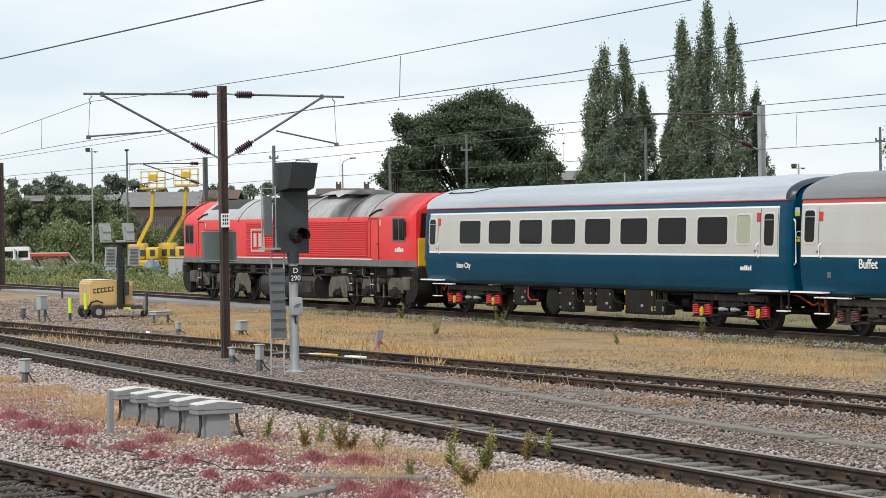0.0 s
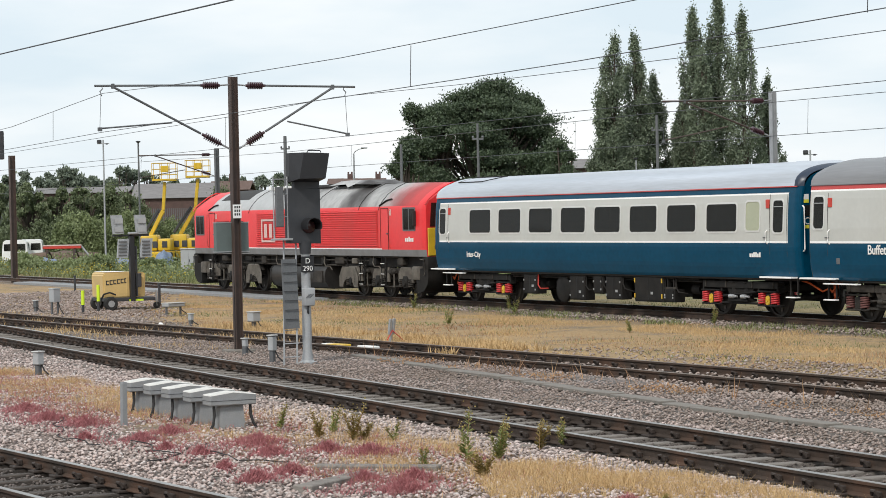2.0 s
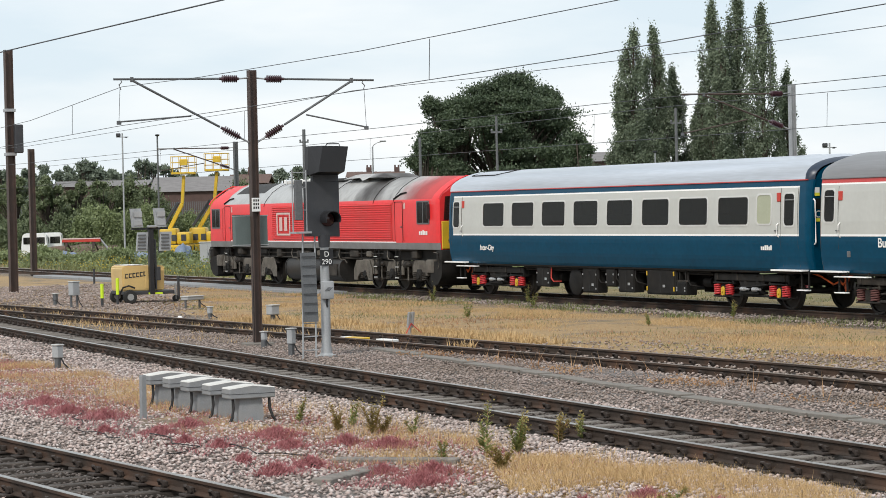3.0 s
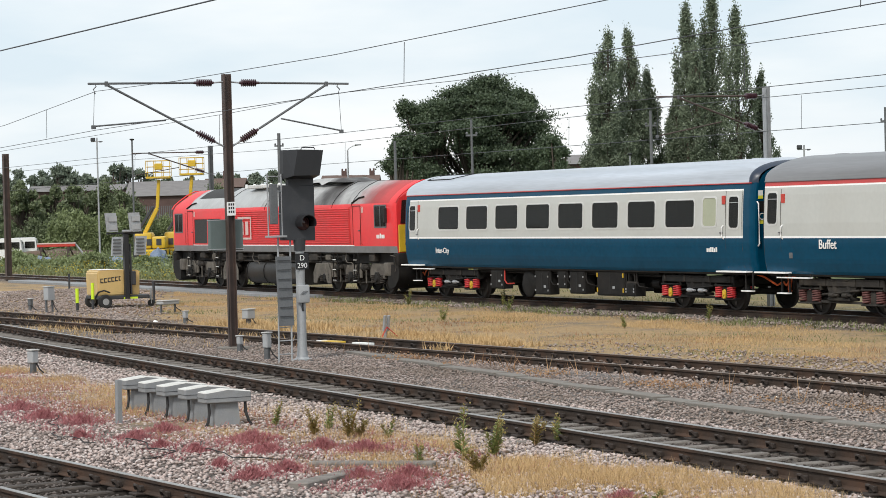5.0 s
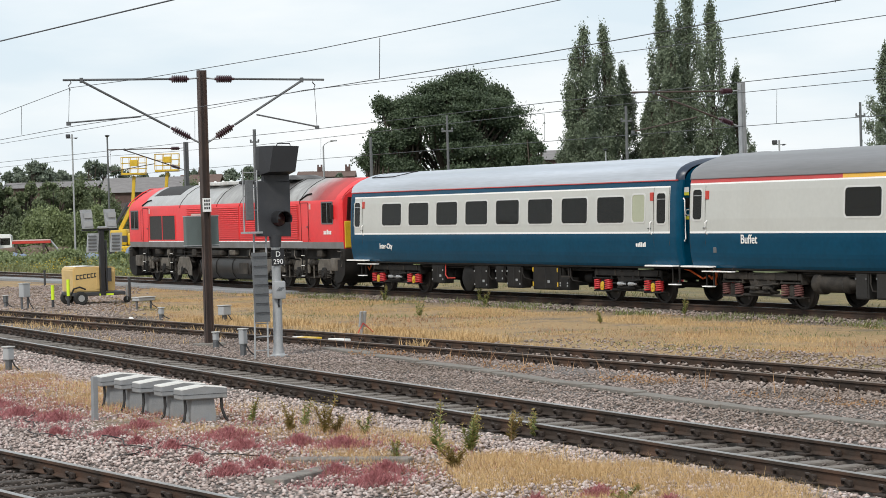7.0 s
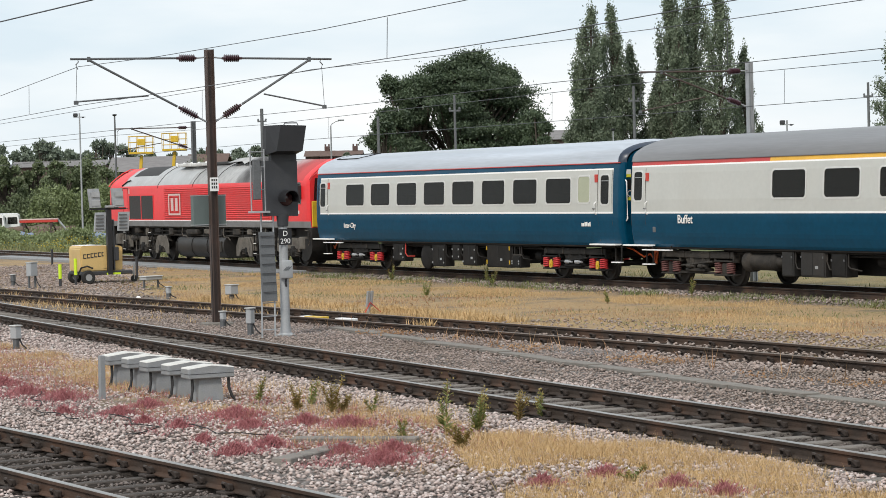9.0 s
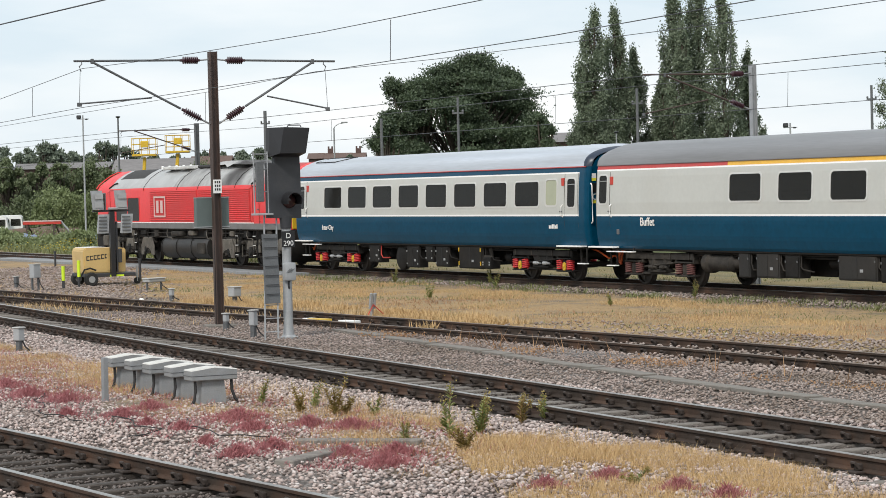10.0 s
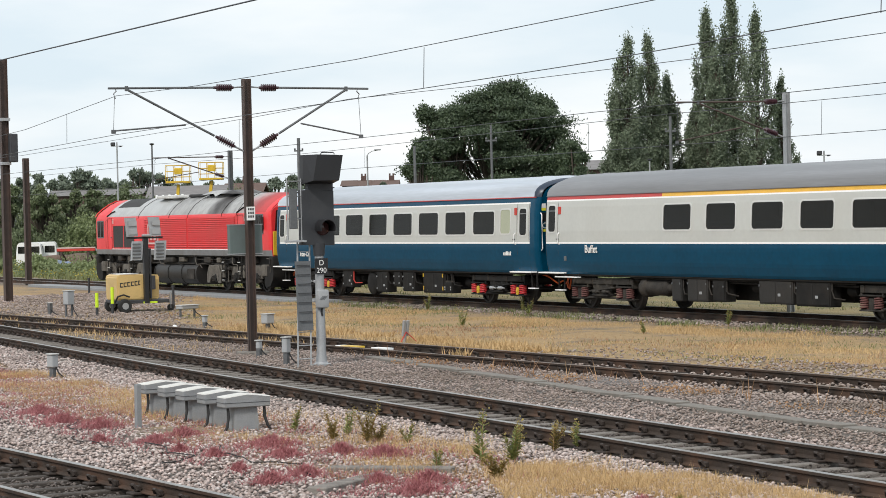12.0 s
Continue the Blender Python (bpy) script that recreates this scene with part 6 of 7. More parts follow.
boom_lift(309, 152, 317, 0.8, "yellow boom lift with raised work basket beside another")


# vans, buffer stop, cabinet, blue sheeting
def van(px, d, label):
    x, y = plan(math.degrees(math.atan((px - 784) / 4247)), d)
    v = thing("van", pose(x, y, GZ, 0, 0, math.degrees(HEADING) + 8) @ Matrix.Scale(0.84, 4), label, "van", "parked vans")
    prof = [(-1.0, 0.35), (1.0, 0.35), (1.02, 1.1), (0.92, 1.95), (0.75, 2.1), (-0.75, 2.1), (-0.92, 1.95), (-1.02, 1.1)]
    bm = loft(bmesh.new(), [[(a, yy, z) for a, z in prof] for yy in (-2.3, 2.0)])
    loft(bm, [[(a, 2.0, z) for a, z in prof], [(a * 0.92, 2.7, 0.35 + (z - 0.35) * 0.5) for a, z in prof]])
    part("body", bm, M_DECAL, v, smooth=30)
    for ex in (-0.9, 0.9):
        for ey in (-1.6, 1.7):
            part("wheel", lathe(bmesh.new(), [(0, 0.1), (0, 0.32), (0.2, 0.32), (0.2, 0.1)], (ex - 0.1, ey, 0.32), (1, 0, 0), 18), M_RUBBER, v)
    for a in (-0.85, 0.06):
        part("rear_window", B(a, a + 0.78, -2.33, -2.3, 1.25, 1.8, r=0.02), M_GLASS, v)


van(6, 163, "white parked van beyond the weeds")
van(33, 166, "white parked van beyond the weeds")


def buffer_stop():
    x, y = plan(math.degrees(math.atan((88 - 784) / 4247)), 150)
    b = thing("buffer_stop", pose(x, y, GZ, 0, 0, math.degrees(HEADING)), "faded red buffer stop at a siding end", "buffer stop")
    part("beam", B(-1.2, 1.2, -0.15, 0.15, 1.25, 1.42, r=0.02), M_REDBOX, b, "red beam")
    part("beam_cap", B(-1.2, 1.2, -0.16, 0.16, 1.425, 1.5, r=0.01), M_LOGO, b, "faded pink top plank")
    for e in (-0.95, 0.75):
        part("upright", B(e - 0.07, e + 0.07, -0.1, 0.15, 0, 1.25), M_STEELPOST, b)
        part("stay", tube(bmesh.new(), (e, 0.2, 1.2), (e + 0.4, 1.8, 0), 0.06, 8), M_STEELPOST, b)
    part("side_stay", tube(bmesh.new(), (1.2, 0, 1.4), (1.9, 0, 0.5), 0.06, 8), M_GALV, b)


buffer_stop()
M_BLUESHEET = pm("blue_sheeting", (0.16, 0.21, 0.3), 0.5, var=0.35, scale=1.5, bump=0.5, bscale=4)
for k, (px, w, h, d) in enumerate(((62, 50, 13, 147), (130, 60, 12, 148), (268, 34, 22, 142), (196, 60, 10, 150))):
    x, y = plan(math.degrees(math.atan((px - 784) / 4247)), d)
    rng = random.Random(k)
    bm = bmesh.new()
    bmesh.ops.create_icosphere(bm, subdivisions=3, radius=1)
    for v in bm.verts:
        f = 1 + 0.35 * noise.noise(v.co * 2.2 + Vector((k * 7, 0, 0)))
        v.co = Vector((v.co.x * w / 4247 * d / 2 * f, v.co.y * 1.2 * f, max(0, v.co.z) * h / 4247 * d * 1.5 * f + 0.02))
    solid("sheeted_heap", bm, M_BLUESHEET, "heap under crumpled blue sheeting among weeds", "tarpaulin", pose(x, y, GZ, 0, 0, math.degrees(HEADING)), smooth=60, group="sheeted heaps")


M_EARTH = pm("bare_earth", (0.12, 0.085, 0.065), 0.95, var=0.3, scale=1.2, bump=0.6, bscale=5)
heap = bmesh.new()
bmesh.ops.create_icosphere(heap, subdivisions=4, radius=1)
for v in heap.verts:
    f = 1 + 0.25 * noise.noise(v.co * 3)
    v.co = Vector((v.co.x * 3.4 * f, v.co.y * 2.0 * f, max(-0.05, v.co.z) * 0.95 * f))
solid("earth_heap", heap, M_EARTH, "low heap of bare brown earth among weeds", "earth heap", Matrix.Translation((*plan(-9.35, 158), GZ)) @ Matrix.Rotation(HEADING, 4, "Z"), smooth=60)


def grey_cabinet():
    x, y = plan(math.degrees(math.atan((312 - 784) / 4247)), 128)
    c = thing("equipment_cabinet", pose(x, y, GZ, 0, 0, math.degrees(HEADING)), "pale grey trackside equipment cabinet", "cabinet")
    part("body", B(-0.4, 0.4, -0.3, 0.3, 0, 1.32, r=0.02), M_PLASTICGREY, c)
    part("lid", B(-0.44, 0.44, -0.34, 0.34, 1.32, 1.38, r=0.015), M_CONCTOP, c)
    part("door_seam", B(-0.005, 0.005, -0.305, -0.3, 0.06, 1.28), M_SIGNAL, c)
    part("door_handle", B(0.04, 0.07, -0.33, -0.3, 0.65, 0.8, r=0.005), M_SIGNAL, c)


grey_cabinet()


# ---- trackside things ----
def signal():
    s = thing("colour_light_signal", pose(-44.46, 18.5, GZ), "grey railway signal with dark head and hood on a pale post", "railway signal")
    k = -GZ
    post = lathe(bmesh.new(), [(0.0, 0.2), (0.03, 0.2), (0.05, 0.12), (0.25, 0.095), (1.9 + k, 0.09), (2.25 + k, 0.075)], (0, 0.06, 0), (0, 0, 1), 20)
    part("post", post, M_GALV, s, "pale grey tubular post", smooth=40)
    hd = bmesh.new()
    loft(hd, [[(x, a, b + k) for a, b in ((-0.3, 2.22), (0.38, 2.2), (0.38, 3.3), (-0.3, 3.32))] for x in (-0.16, 0.06)])
    head = part("signal_head", hd, M_SIGNAL, s, "dark grey backboard and housing")
    part("upper_board", B(-0.1, 0.05, -0.17, 0.38, 3.3 + k, 3.46 + k, r=0.01), M_SIGNAL, head)
    hood = bmesh.new()
    o = [(-0.28, 3.44), (0.37, 3.44), (0.45, 4.02), (-0.26, 4.02)]
    loft(hood, [[(0.05, a, b + k) for a, b in o], [(0.42, a, b + k) for a, b in [(-0.2, 3.5), (0.36, 3.5), (0.45, 4.0), (-0.1, 4.02)]]])
    loft(hood, [[(x, a, b + k) for a, b in o] for x in (-0.12, 0.05)])
    part("route_hood", hood, M_HOOD, head, "black hooded indicator box")
    part("hood_rail", pipe(bmesh.new(), [(0.3, 0.02, 4.02 + k), (0.3, 0.04, 4.06 + k), (0.3, 0.3, 4.06 + k), (0.3, 0.32, 4.02 + k)], 0.012, 5), M_SIGNAL, head)
    vis = bmesh.new()
    n = 20
    cy, cz = 0.12, 2.56 + k
    outer, inner = [], []
    for i in range(n + 1):
        a = radians(-25 + 230 * i / n)
        outer.append((cy + 0.165 * math.cos(a), cz + 0.165 * math.sin(a)))
        inner.append((cy + 0.15 * math.cos(a), cz + 0.15 * math.sin(a)))
    loft(vis, [[(0.06, *p) for p in outer], [(0.38, *p) for p in outer], [(0.38, *p) for p in inner], [(0.06, *p) for p in inner]], cap=False, closed=False)
    part("visor", vis, M_HOOD, head, "black round visor", smooth=40)
    part("lens", lathe(bmesh.new(), [(0.0, 0.15), (0.04, 0.15), (0.07, 0.1), (0.085, 0.02)], (0.05, cy, cz), (1, 0, 0), 20), M_LENS, head, "unlit dark lens", smooth=60)
    part("neck", tube(bmesh.new(), (0, 0.06, 2.0 + k), (0, 0.06, 2.25 + k), 0.11, 14, 0.13), M_SIGNAL, s, smooth=40)
    plate = part("signal_plate", B(0.1, 0.115, -0.08, 0.2, 1.63 + k, 1.95 + k, r=0.004), M_HOOD, s, "black plate with white letters")
    face = Matrix.Translation((0.117, 0.06, 1.81 + k)) @ Matrix.Rotation(radians(90), 4, "Z") @ Matrix.Rotation(radians(90), 4, "X")
    writing("plate_letters", "D", 0.15, face, M_DECAL, plate, depth=0.001)
    writing("plate_letters", "290", 0.145, Matrix.Translation((0, 0, -0.15)) @ face, M_DECAL, plate, depth=0.001)
    ph = part("phone_box", B(0.06, 0.22, -0.07, 0.17, 0.96 + k, 1.32 + k, r=0.03, seg=2), M_PLASTICGREY, s, "pale grey telephone box", smooth=40)
    st = bmesh.new()
    for q in (-0.06, -0.03, 0.0, 0.03):
        tube(st, (0.222, q + 0.02, 1.12 + k), (0.222, q + 0.1, 1.2 + k), 0.006, 5)
    part("phone_marks", st, M_GALVDARK, ph)
    part("conduit", pipe(bmesh.new(), [(0.12, 0.05, 0.96 + k), (0.12, 0.04, 0.86 + k), (0.09, 0.06, 0.8 + k)], 0.02, 6), M_SIGNAL, s)
    part("base_skirt", lathe(bmesh.new(), [(0, 0.17), (0.02, 0.165), (0.07, 0.12), (0.1, 0.1)], (0, 0.06, 0), (0, 0, 1), 12), M_GALV, s, smooth=40)
    # ladder with anti-climb shield and side platform
    lad = bmesh.new()
    for y0, y1 in ((-0.5, -0.38), (-0.22, -0.12)):
        tube(lad, (0.25, y0 - 0.05, 0), (-0.05, y1, 2.3 + k), 0.018, 8)
    for i in range(9):
        f = (i + 0.6) / 9.4
        z = f * (2.3 + k)
        tube(lad, (0.25 - 0.3 * f, -0.55 + 0.17 * f, z), (0.25 - 0.3 * f, -0.22 + 0.1 * f, z), 0.012, 6)
    ladder = part("ladder", lad, M_GALV, s, "thin steel ladder")
    sh = bmesh.new()
    loft(sh, [[(0.3 - 0.3 * z / 2.5, a, z) for a in (-0.52 + 0.02 * z, -0.2 + 0.02 * z)] + [(0.27 - 0.3 * z / 2.5, a, z) for a in (-0.2 + 0.02 * z, -0.52 + 0.02 * z)] for z in (0.72, 2.1)])
    shield = part("climb_shield", sh, M_GALVDARK, ladder, "grey anti-climb sheet")
    for i in range(7):
        z = 0.9 + i * 0.185
        part("shield_rib", B(0.32 - 0.3 * z / 2.5, 0.335 - 0.3 * z / 2.5, -0.5 + 0.02 * z, -0.22 + 0.02 * z, z, z + 0.016), M_SIGNAL, shield)
    part("platform", B(-0.15, 0.2, -0.62, -0.28, 2.28 + k, 2.32 + k, r=0.005), M_GALV, s)
    cage = bmesh.new()
    for y, z0 in ((-0.6, 2.3), (-0.3, 2.3)):
        tube(cage, (0.0, y, z0 + k), (0.0, y, 3.55 + k), 0.015, 6)
    for z in (2.75, 3.2, 3.5):
        tube(cage, (0.0, -0.6, z + k), (0.0, -0.3, z + k), 0.012, 6)
    part("safety_rail", cage, M_GALV, s)
    part("side_board", B(0.02, 0.1, -0.58, -0.42, 2.55 + k, 3.35 + k, r=0.01), M_GALVDARK, s, "narrow grey side board")


signal()


# concrete pedestals with slab lids
# lit copy of the slab concrete: daylight from above painted as paler colour
M_LIDTOPLIT = pm("top_lit_slab", (0.62, 0.61, 0.58), 0.9, var=0.18, scale=9, dirt=(0.4, 0.39, 0.36), dirt_amount=0.5, bump=0.3)


def pedestal():
    p = thing("cable_pedestal", pose(-31.5, 11.95, GZ), "pale concrete cable pedestal with a thick weathered slab lid", "cable box", "cable pedestals")
    lid = bmesh.new()
    loft(lid, [[(x, y, z) for y, z in ((-0.34, 0.34), (0.34, 0.34), (0.34, 0.49), (0.0, 0.53), (-0.34, 0.49))] for x in (-0.165, 0.165)])
    bmesh.ops.bevel(lid, geom=list(lid.edges), offset=0.012, segments=1, affect="EDGES")
    # upward faces take the lit copy, the sides stay darker
    for f in lid.faces:
        f.material_index = 1 if f.normal.z > 0.5 else 0
    part("lid", lid, [M_CONC, M_LIDTOPLIT], p, "weathered slab lid")
    part("lid_joint", B(-0.169, 0.169, -0.344, 0.344, 0.405, 0.411), M_SIGNAL, p)
    leg = bmesh.new()
    loft(leg, [[(x * (1 - 0.25 * z / 0.32), y * (1 - 0.12 * z / 0.32), z) for x, y in ((-0.12, -0.19), (0.12, -0.19), (0.12, 0.19), (-0.12, 0.19))] for z in (-0.03, 0.34)])
    part("leg", leg, M_CONC, p)
    for s in (-1, 1):
        part("cable", pipe(bmesh.new(), [(0.1, s * 0.27, 0.35), (0.11, s * 0.27, 0.2), (0.14, s * 0.3, 0.08), (0.16, s * 0.36, -0.02)], 0.022, 6), M_CABLE, p)
    return p


ped = pedestal()
for k in range(1, 5):
    copy_thing(ped, pose(-31.5 - 0.87 * k, 11.95 + 0.02 * (k % 2), GZ, 0, 0, (k * 37) % 5 - 2))


def concrete_post(x, y, h, w, label):
    bm = bmesh.new()
    loft(bm, [[(a * w * s, b * w * s, z) for a, b in ((-0.5, -0.5), (0.5, -0.5), (0.5, 0.5), (-0.5, 0.5))] for z, s in ((-0.1, 1.0), (h - 0.02, 0.95), (h, 0.85))])
    solid("marker_post", bm, M_CONC, label, "post", pose(x, y, GZ, 0, 1.0, 12), group="marker posts")


concrete_post(-32.7, 10.8, 0.65, 0.075, "square weathered concrete marker post among red plants")


def small_box(x, y, post_h, w, h, d, label, mat=M_PLASTICGREY, name="junction_box", legs=1):
    b = thing(name, pose(x, y, GZ, 0, 0, 25), label, "junction box", "junction boxes")
    if legs == 1:
        part("stand", B(-0.05, 0.05, -0.05, 0.05, -0.05, post_h, r=0.01), M_GALVDARK, b)
    else:
        for e in (-w * 0.42, w * 0.42):
            part("leg", B(-0.025, 0.025, e - 0.025, e + 0.025, -0.05, post_h), M_GALVDARK, b)
    part("case", B(-d / 2, d / 2, -w / 2, w / 2, post_h, post_h + h, r=0.02), mat, b)
    part("lid", B(-d / 2 - 0.015, d / 2 + 0.015, -w / 2 - 0.015, w / 2 + 0.015, post_h + h, post_h + h + 0.03, r=0.01), M_CONCTOP, b)
    part("cable", pipe(bmesh.new(), [(d / 2 - 0.02, w * 0.2, post_h), (d / 2 + 0.05, w * 0.25, post_h * 0.5), (d / 2 + 0.2, w * 0.4, 0.0)], 0.016, 5), M_CABLE, b)


small_box(-44.6, 13.05, 0.22, 0.17, 0.24, 0.16, "small grey junction box on a short stand in dry grass")
small_box(-59.2, 23.2, 0.2, 0.3, 0.24, 0.22, "pale grey junction box on a stand in dry grass")
small_box(-48.4, 18.75, 0.16, 0.12, 0.17, 0.11, "small grey junction box on a short stand beside the mast")
small_box(-45.2, 18.1, 0.24, 0.15, 0.3, 0.14, "grey junction box with black cables beside the signal")
small_box(-73.2, 22.0, 0.42, 0.3, 0.42, 0.22, "grey equipment case on two legs beside the track", legs=2)
small_box(-76.5, 22.35, 0.15, 0.14, 0.22, 0.14, "small dark junction box on a short stand", M_GALVDARK)
small_box(-70.3, 24.9, 0.25, 0.72, 0.1, 0.3, "low pale grey box on short legs in dry grass", legs=2)
small_box(-63.1, 22.85, 0.12, 0.14, 0.18, 0.12, "tiny grey junction box in dry grass")


def lever_marker():
    m = thing("lineside_marker", pose(-51.0, 23.4, GZ, 0, 8, 20), "leaning pair of pale posts with red cables", "marker post")
    for e in (-0.06, 0.06):
        part("upright", B(-0.03, 0.03, e - 0.035, e + 0.035, 0.15, 0.52, r=0.008), M_GALV, m)
    part("stem", B(-0.025, 0.025, -0.025, 0.025, -0.05, 0.3), M_GALV, m)
    for s in (-1, 1):
        part("cable", pipe(bmesh.new(), [(0.03, 0, 0.25), (0.08, s * 0.12, 0.15), (0.15, s * 0.3, 0.0)], 0.012, 5), M_REDBOX, m)


lever_marker()


def painted_boards():
    b = thing("painted_boards", pose(-48.4, 21.2, -0.06, 0, 0, 10), "yellow and white painted boards beside a rail", "boards")
    part("board", B(-0.75, -0.1, -0.12, 0.12, -0.09, -0.03, r=0.01), M_YELLOW, b, "yellow board")
    part("board", B(0.45, 1.05, -0.1, 0.1, -0.09, -0.035, r=0.01), M_DECAL, b, "white board")
    part("board", B(-0.95, -0.75, -0.12, 0.12, -0.09, -0.03, r=0.01), M_DECAL, b, "white board")


painted_boards()
for k, (x, y, a, ln) in enumerate(((-24.2, 10.4, 128, 1.5), (-25.2, 11.35, 50, 1.5))):
    bm = B(-ln / 2, ln / 2, -0.12, 0.12, -0.04, 0.07, r=0.012)
    solid("timber_baulk", bm, M_SLEEPER, "old grey timber baulk lying on the ballast", "timber", pose(x, y, GZ, 0, 0, a), group="timber baulks")

stone = bmesh.new()
bmesh.ops.create_icosphere(stone, subdivisions=2, radius=0.08)
for v in stone.verts:
    v.co *= 1 + 0.4 * noise.noise(v.co * 9)
solid("white_stone", stone, M_DECAL, "white painted stone beside the track", "stone", pose(-61.5, 21.4, GZ + 0.1))


# cable trough route of concrete lids
def troughs():
    t = thing("cable_trough", pose(0, 0, 0), "grey concrete cable trough with flat lids between the tracks", "cable trough", kind="structure")
    lid = mesh_of("trough_lid", B(-0.455, 0.455, -0.13, 0.13, -0.06, 0.0, r=0.008), M_CONCD)
    rng = random.Random(5)
    for k in range(34):
        x = -14.5 - k * 0.93
        y = 18.4 + 0.1 * max(0, -x - 28)
        a = -5.7 if x < -28 else 0
        part("trough_lid", lid, None, t, at=pose(x, y, GZ + 0.065 + rng.uniform(-0.012, 0.012), rng.uniform(-1.5, 1.5), rng.uniform(-0.7, 0.7), a + rng.uniform(-1, 1)))


troughs()
for k, pts in enumerate((((-34.5, 10.4), (-33.0, 9.9), (-31.0, 9.4), (-29.5, 9.6)), ((-31.0, 10.3), (-29.6, 10.0), (-28.0, 9.9), (-27.2, 9.2)), ((-29.0, 10.6), (-27.4, 10.3), (-26.2, 10.6), (-24.9, 10.2)))):
    cu = bmesh.new()
    way = []
    for a, b in zip(pts, pts[1:]):
        for i in range(6):
            f = i / 6
            way.append((a[0] + (b[0] - a[0]) * f, a[1] + (b[1] - a[1]) * f + 0.08 * math.sin(f * 6.28 + k), GZ + 0.05 + 0.015 * math.sin(f * 9 + k)))
    pipe(cu, way, 0.0075, 5)
    solid("loose_cable", cu, M_CABLE, "thin black cable lying on the ballast", "cable", group="loose cables")


# lighting tower on a trailer
M_TANBOX = pm("tan_paint", (0.6, 0.42, 0.17), 0.45, var=0.08, dirt=(0.4, 0.28, 0.12), dirt_amount=0.3)
M_HIVIS = pm("hi_vis_yellow", (0.6, 0.8, 0.03), 0.5, var=0.05)


def lighting_tower():
    g = thing("lighting_tower", pose(-75.9, 24.9, GZ, 0, 0, 0), "tan trailer lighting tower with folded grey floodlights", "lighting tower")
    k = 0.1
    hood = bmesh.new()
    loft(hood, [[(x, a, b) for a, b in ((-0.62, 0.42), (0.8, 0.42), (0.82, 1.2), (0.72, 1.24), (-0.56, 1.26), (-0.64, 1.18))] for x in (-0.62, 0.62)])
    bmesh.ops.bevel(hood, geom=list(hood.edges), offset=0.035, segments=2, affect="EDGES")
    bd = part("hood", hood, M_TANBOX, g, "tan canopy", smooth=40)
    part("roof_sheet", B(-0.6, 0.6, -0.54, 0.1, 1.262, 1.275, r=0.004), M_DECAL, bd, "pale top sheet")
    mk = bmesh.new()
    for i in range(6):
        y = -0.54 + i * 0.125
        box(mk, 0.622, 0.628, y, y + 0.1, 0.84 + i * 0.012, 0.875 + i * 0.012)
        box(mk, 0.622, 0.628, y, y + 0.03, 0.84 + i * 0.012, 0.99 + i * 0.012)
        box(mk, 0.622, 0.628, y, y + 0.1, 0.96 + i * 0.012, 0.99 + i * 0.012)
    part("maker_mark", mk, M_SIGNAL, bd, "dark lettering bars")
    for a, b in ((0.15, 0.78),):
        part("side_door", B(0.615, 0.632, a, b, 0.5, 1.1, r=0.008), M_TANBOX, bd)
    part("chassis", B(-0.75, 0.75, -0.6, 1.1, 0.3, 0.42, r=0.02), M_SIGNAL, g)
    part("reflector", B(0.76, 0.775, 0.2, 0.68, 0.3, 0.36), M_HIVIS, g, "bright yellow reflector strip")
    for sx in (-0.7, 0.7):
        w = part("wheel", lathe(bmesh.new(), [(0, 0.11), (0, 0.2), (0.03, 0.23), (0.15, 0.23), (0.18, 0.2), (0.18, 0.11)], (sx - 0.09, -0.42, 0.23), (1, 0, 0), 20), M_RUBBER, g, smooth=40)
        part("hub", lathe(bmesh.new(), [(-0.01, 0.02), (-0.01, 0.11), (0.19, 0.11), (0.19, 0.02)], (sx - 0.09, -0.42, 0.23), (1, 0, 0), 14), M_GALV, w)
    part("mudguard", pipe(bmesh.new(), [(0.72, -0.76, 0.35), (0.72, -0.65, 0.55), (0.72, -0.45, 0.6), (0.72, -0.25, 0.52)], 0.03, 6), M_RUBBER, g, smooth=50)
    part("drawbar", pipe(bmesh.new(), [(0, 1.1, 0.36), (0, 1.25, 0.34), (0, 1.35, 0.3)], 0.05, 6), M_GALV, g)
    part("jockey_wheel", lathe(bmesh.new(), [(0, 0.03), (0, 0.11), (0.07, 0.11), (0.07, 0.03)], (0.1, 1.35, 0.12), (1, 0, 0), 14), M_RUBBER, g)
    part("jack", tube(bmesh.new(), (0.14, 1.35, 0.1), (0.14, 1.35, 0.62), 0.035, 8), M_GALV, g)
    part("mast", B(0.66, 0.84, 0.24, 0.4, 0.3, 2.42, r=0.015), M_HOOD, g, "black telescopic mast")
    part("mast_rail", B(0.7, 0.78, 0.44, 0.5, 0.45, 2.1, r=0.01), M_SIGNAL, g)
    part("winch", B(0.7, 0.82, 0.5, 0.62, 0.75, 1.2, r=0.02), M_SIGNAL, g)
    part("crossbar", B(0.6, 0.68, -0.3, 0.95, 2.42, 2.48), M_SIGNAL, g)
    part("mast_cap", B(0.66, 0.88, 0.22, 0.5, 2.48, 2.56, r=0.02), M_GALV, g)
    for y, z0, up in ((-0.3, 2.5, 1), (0.5, 2.5, 1), (-0.18, 1.72, 0), (0.62, 1.72, 0)):
        lamp = bmesh.new()
        dy = -0.05 if up else 0.07
        loft(lamp, [[(x, y + a + (dy if z > z0 else 0), z) for a in (0.0, 0.36)] + [(x - 0.12, y + a + (dy if z > z0 else 0), z) for a in (0.36, 0.0)] for x, z in ((0.8, z0), (0.76, z0 + 0.62))])
        fl = part("floodlight", lamp, M_GALV, g, "grey floodlight panel")
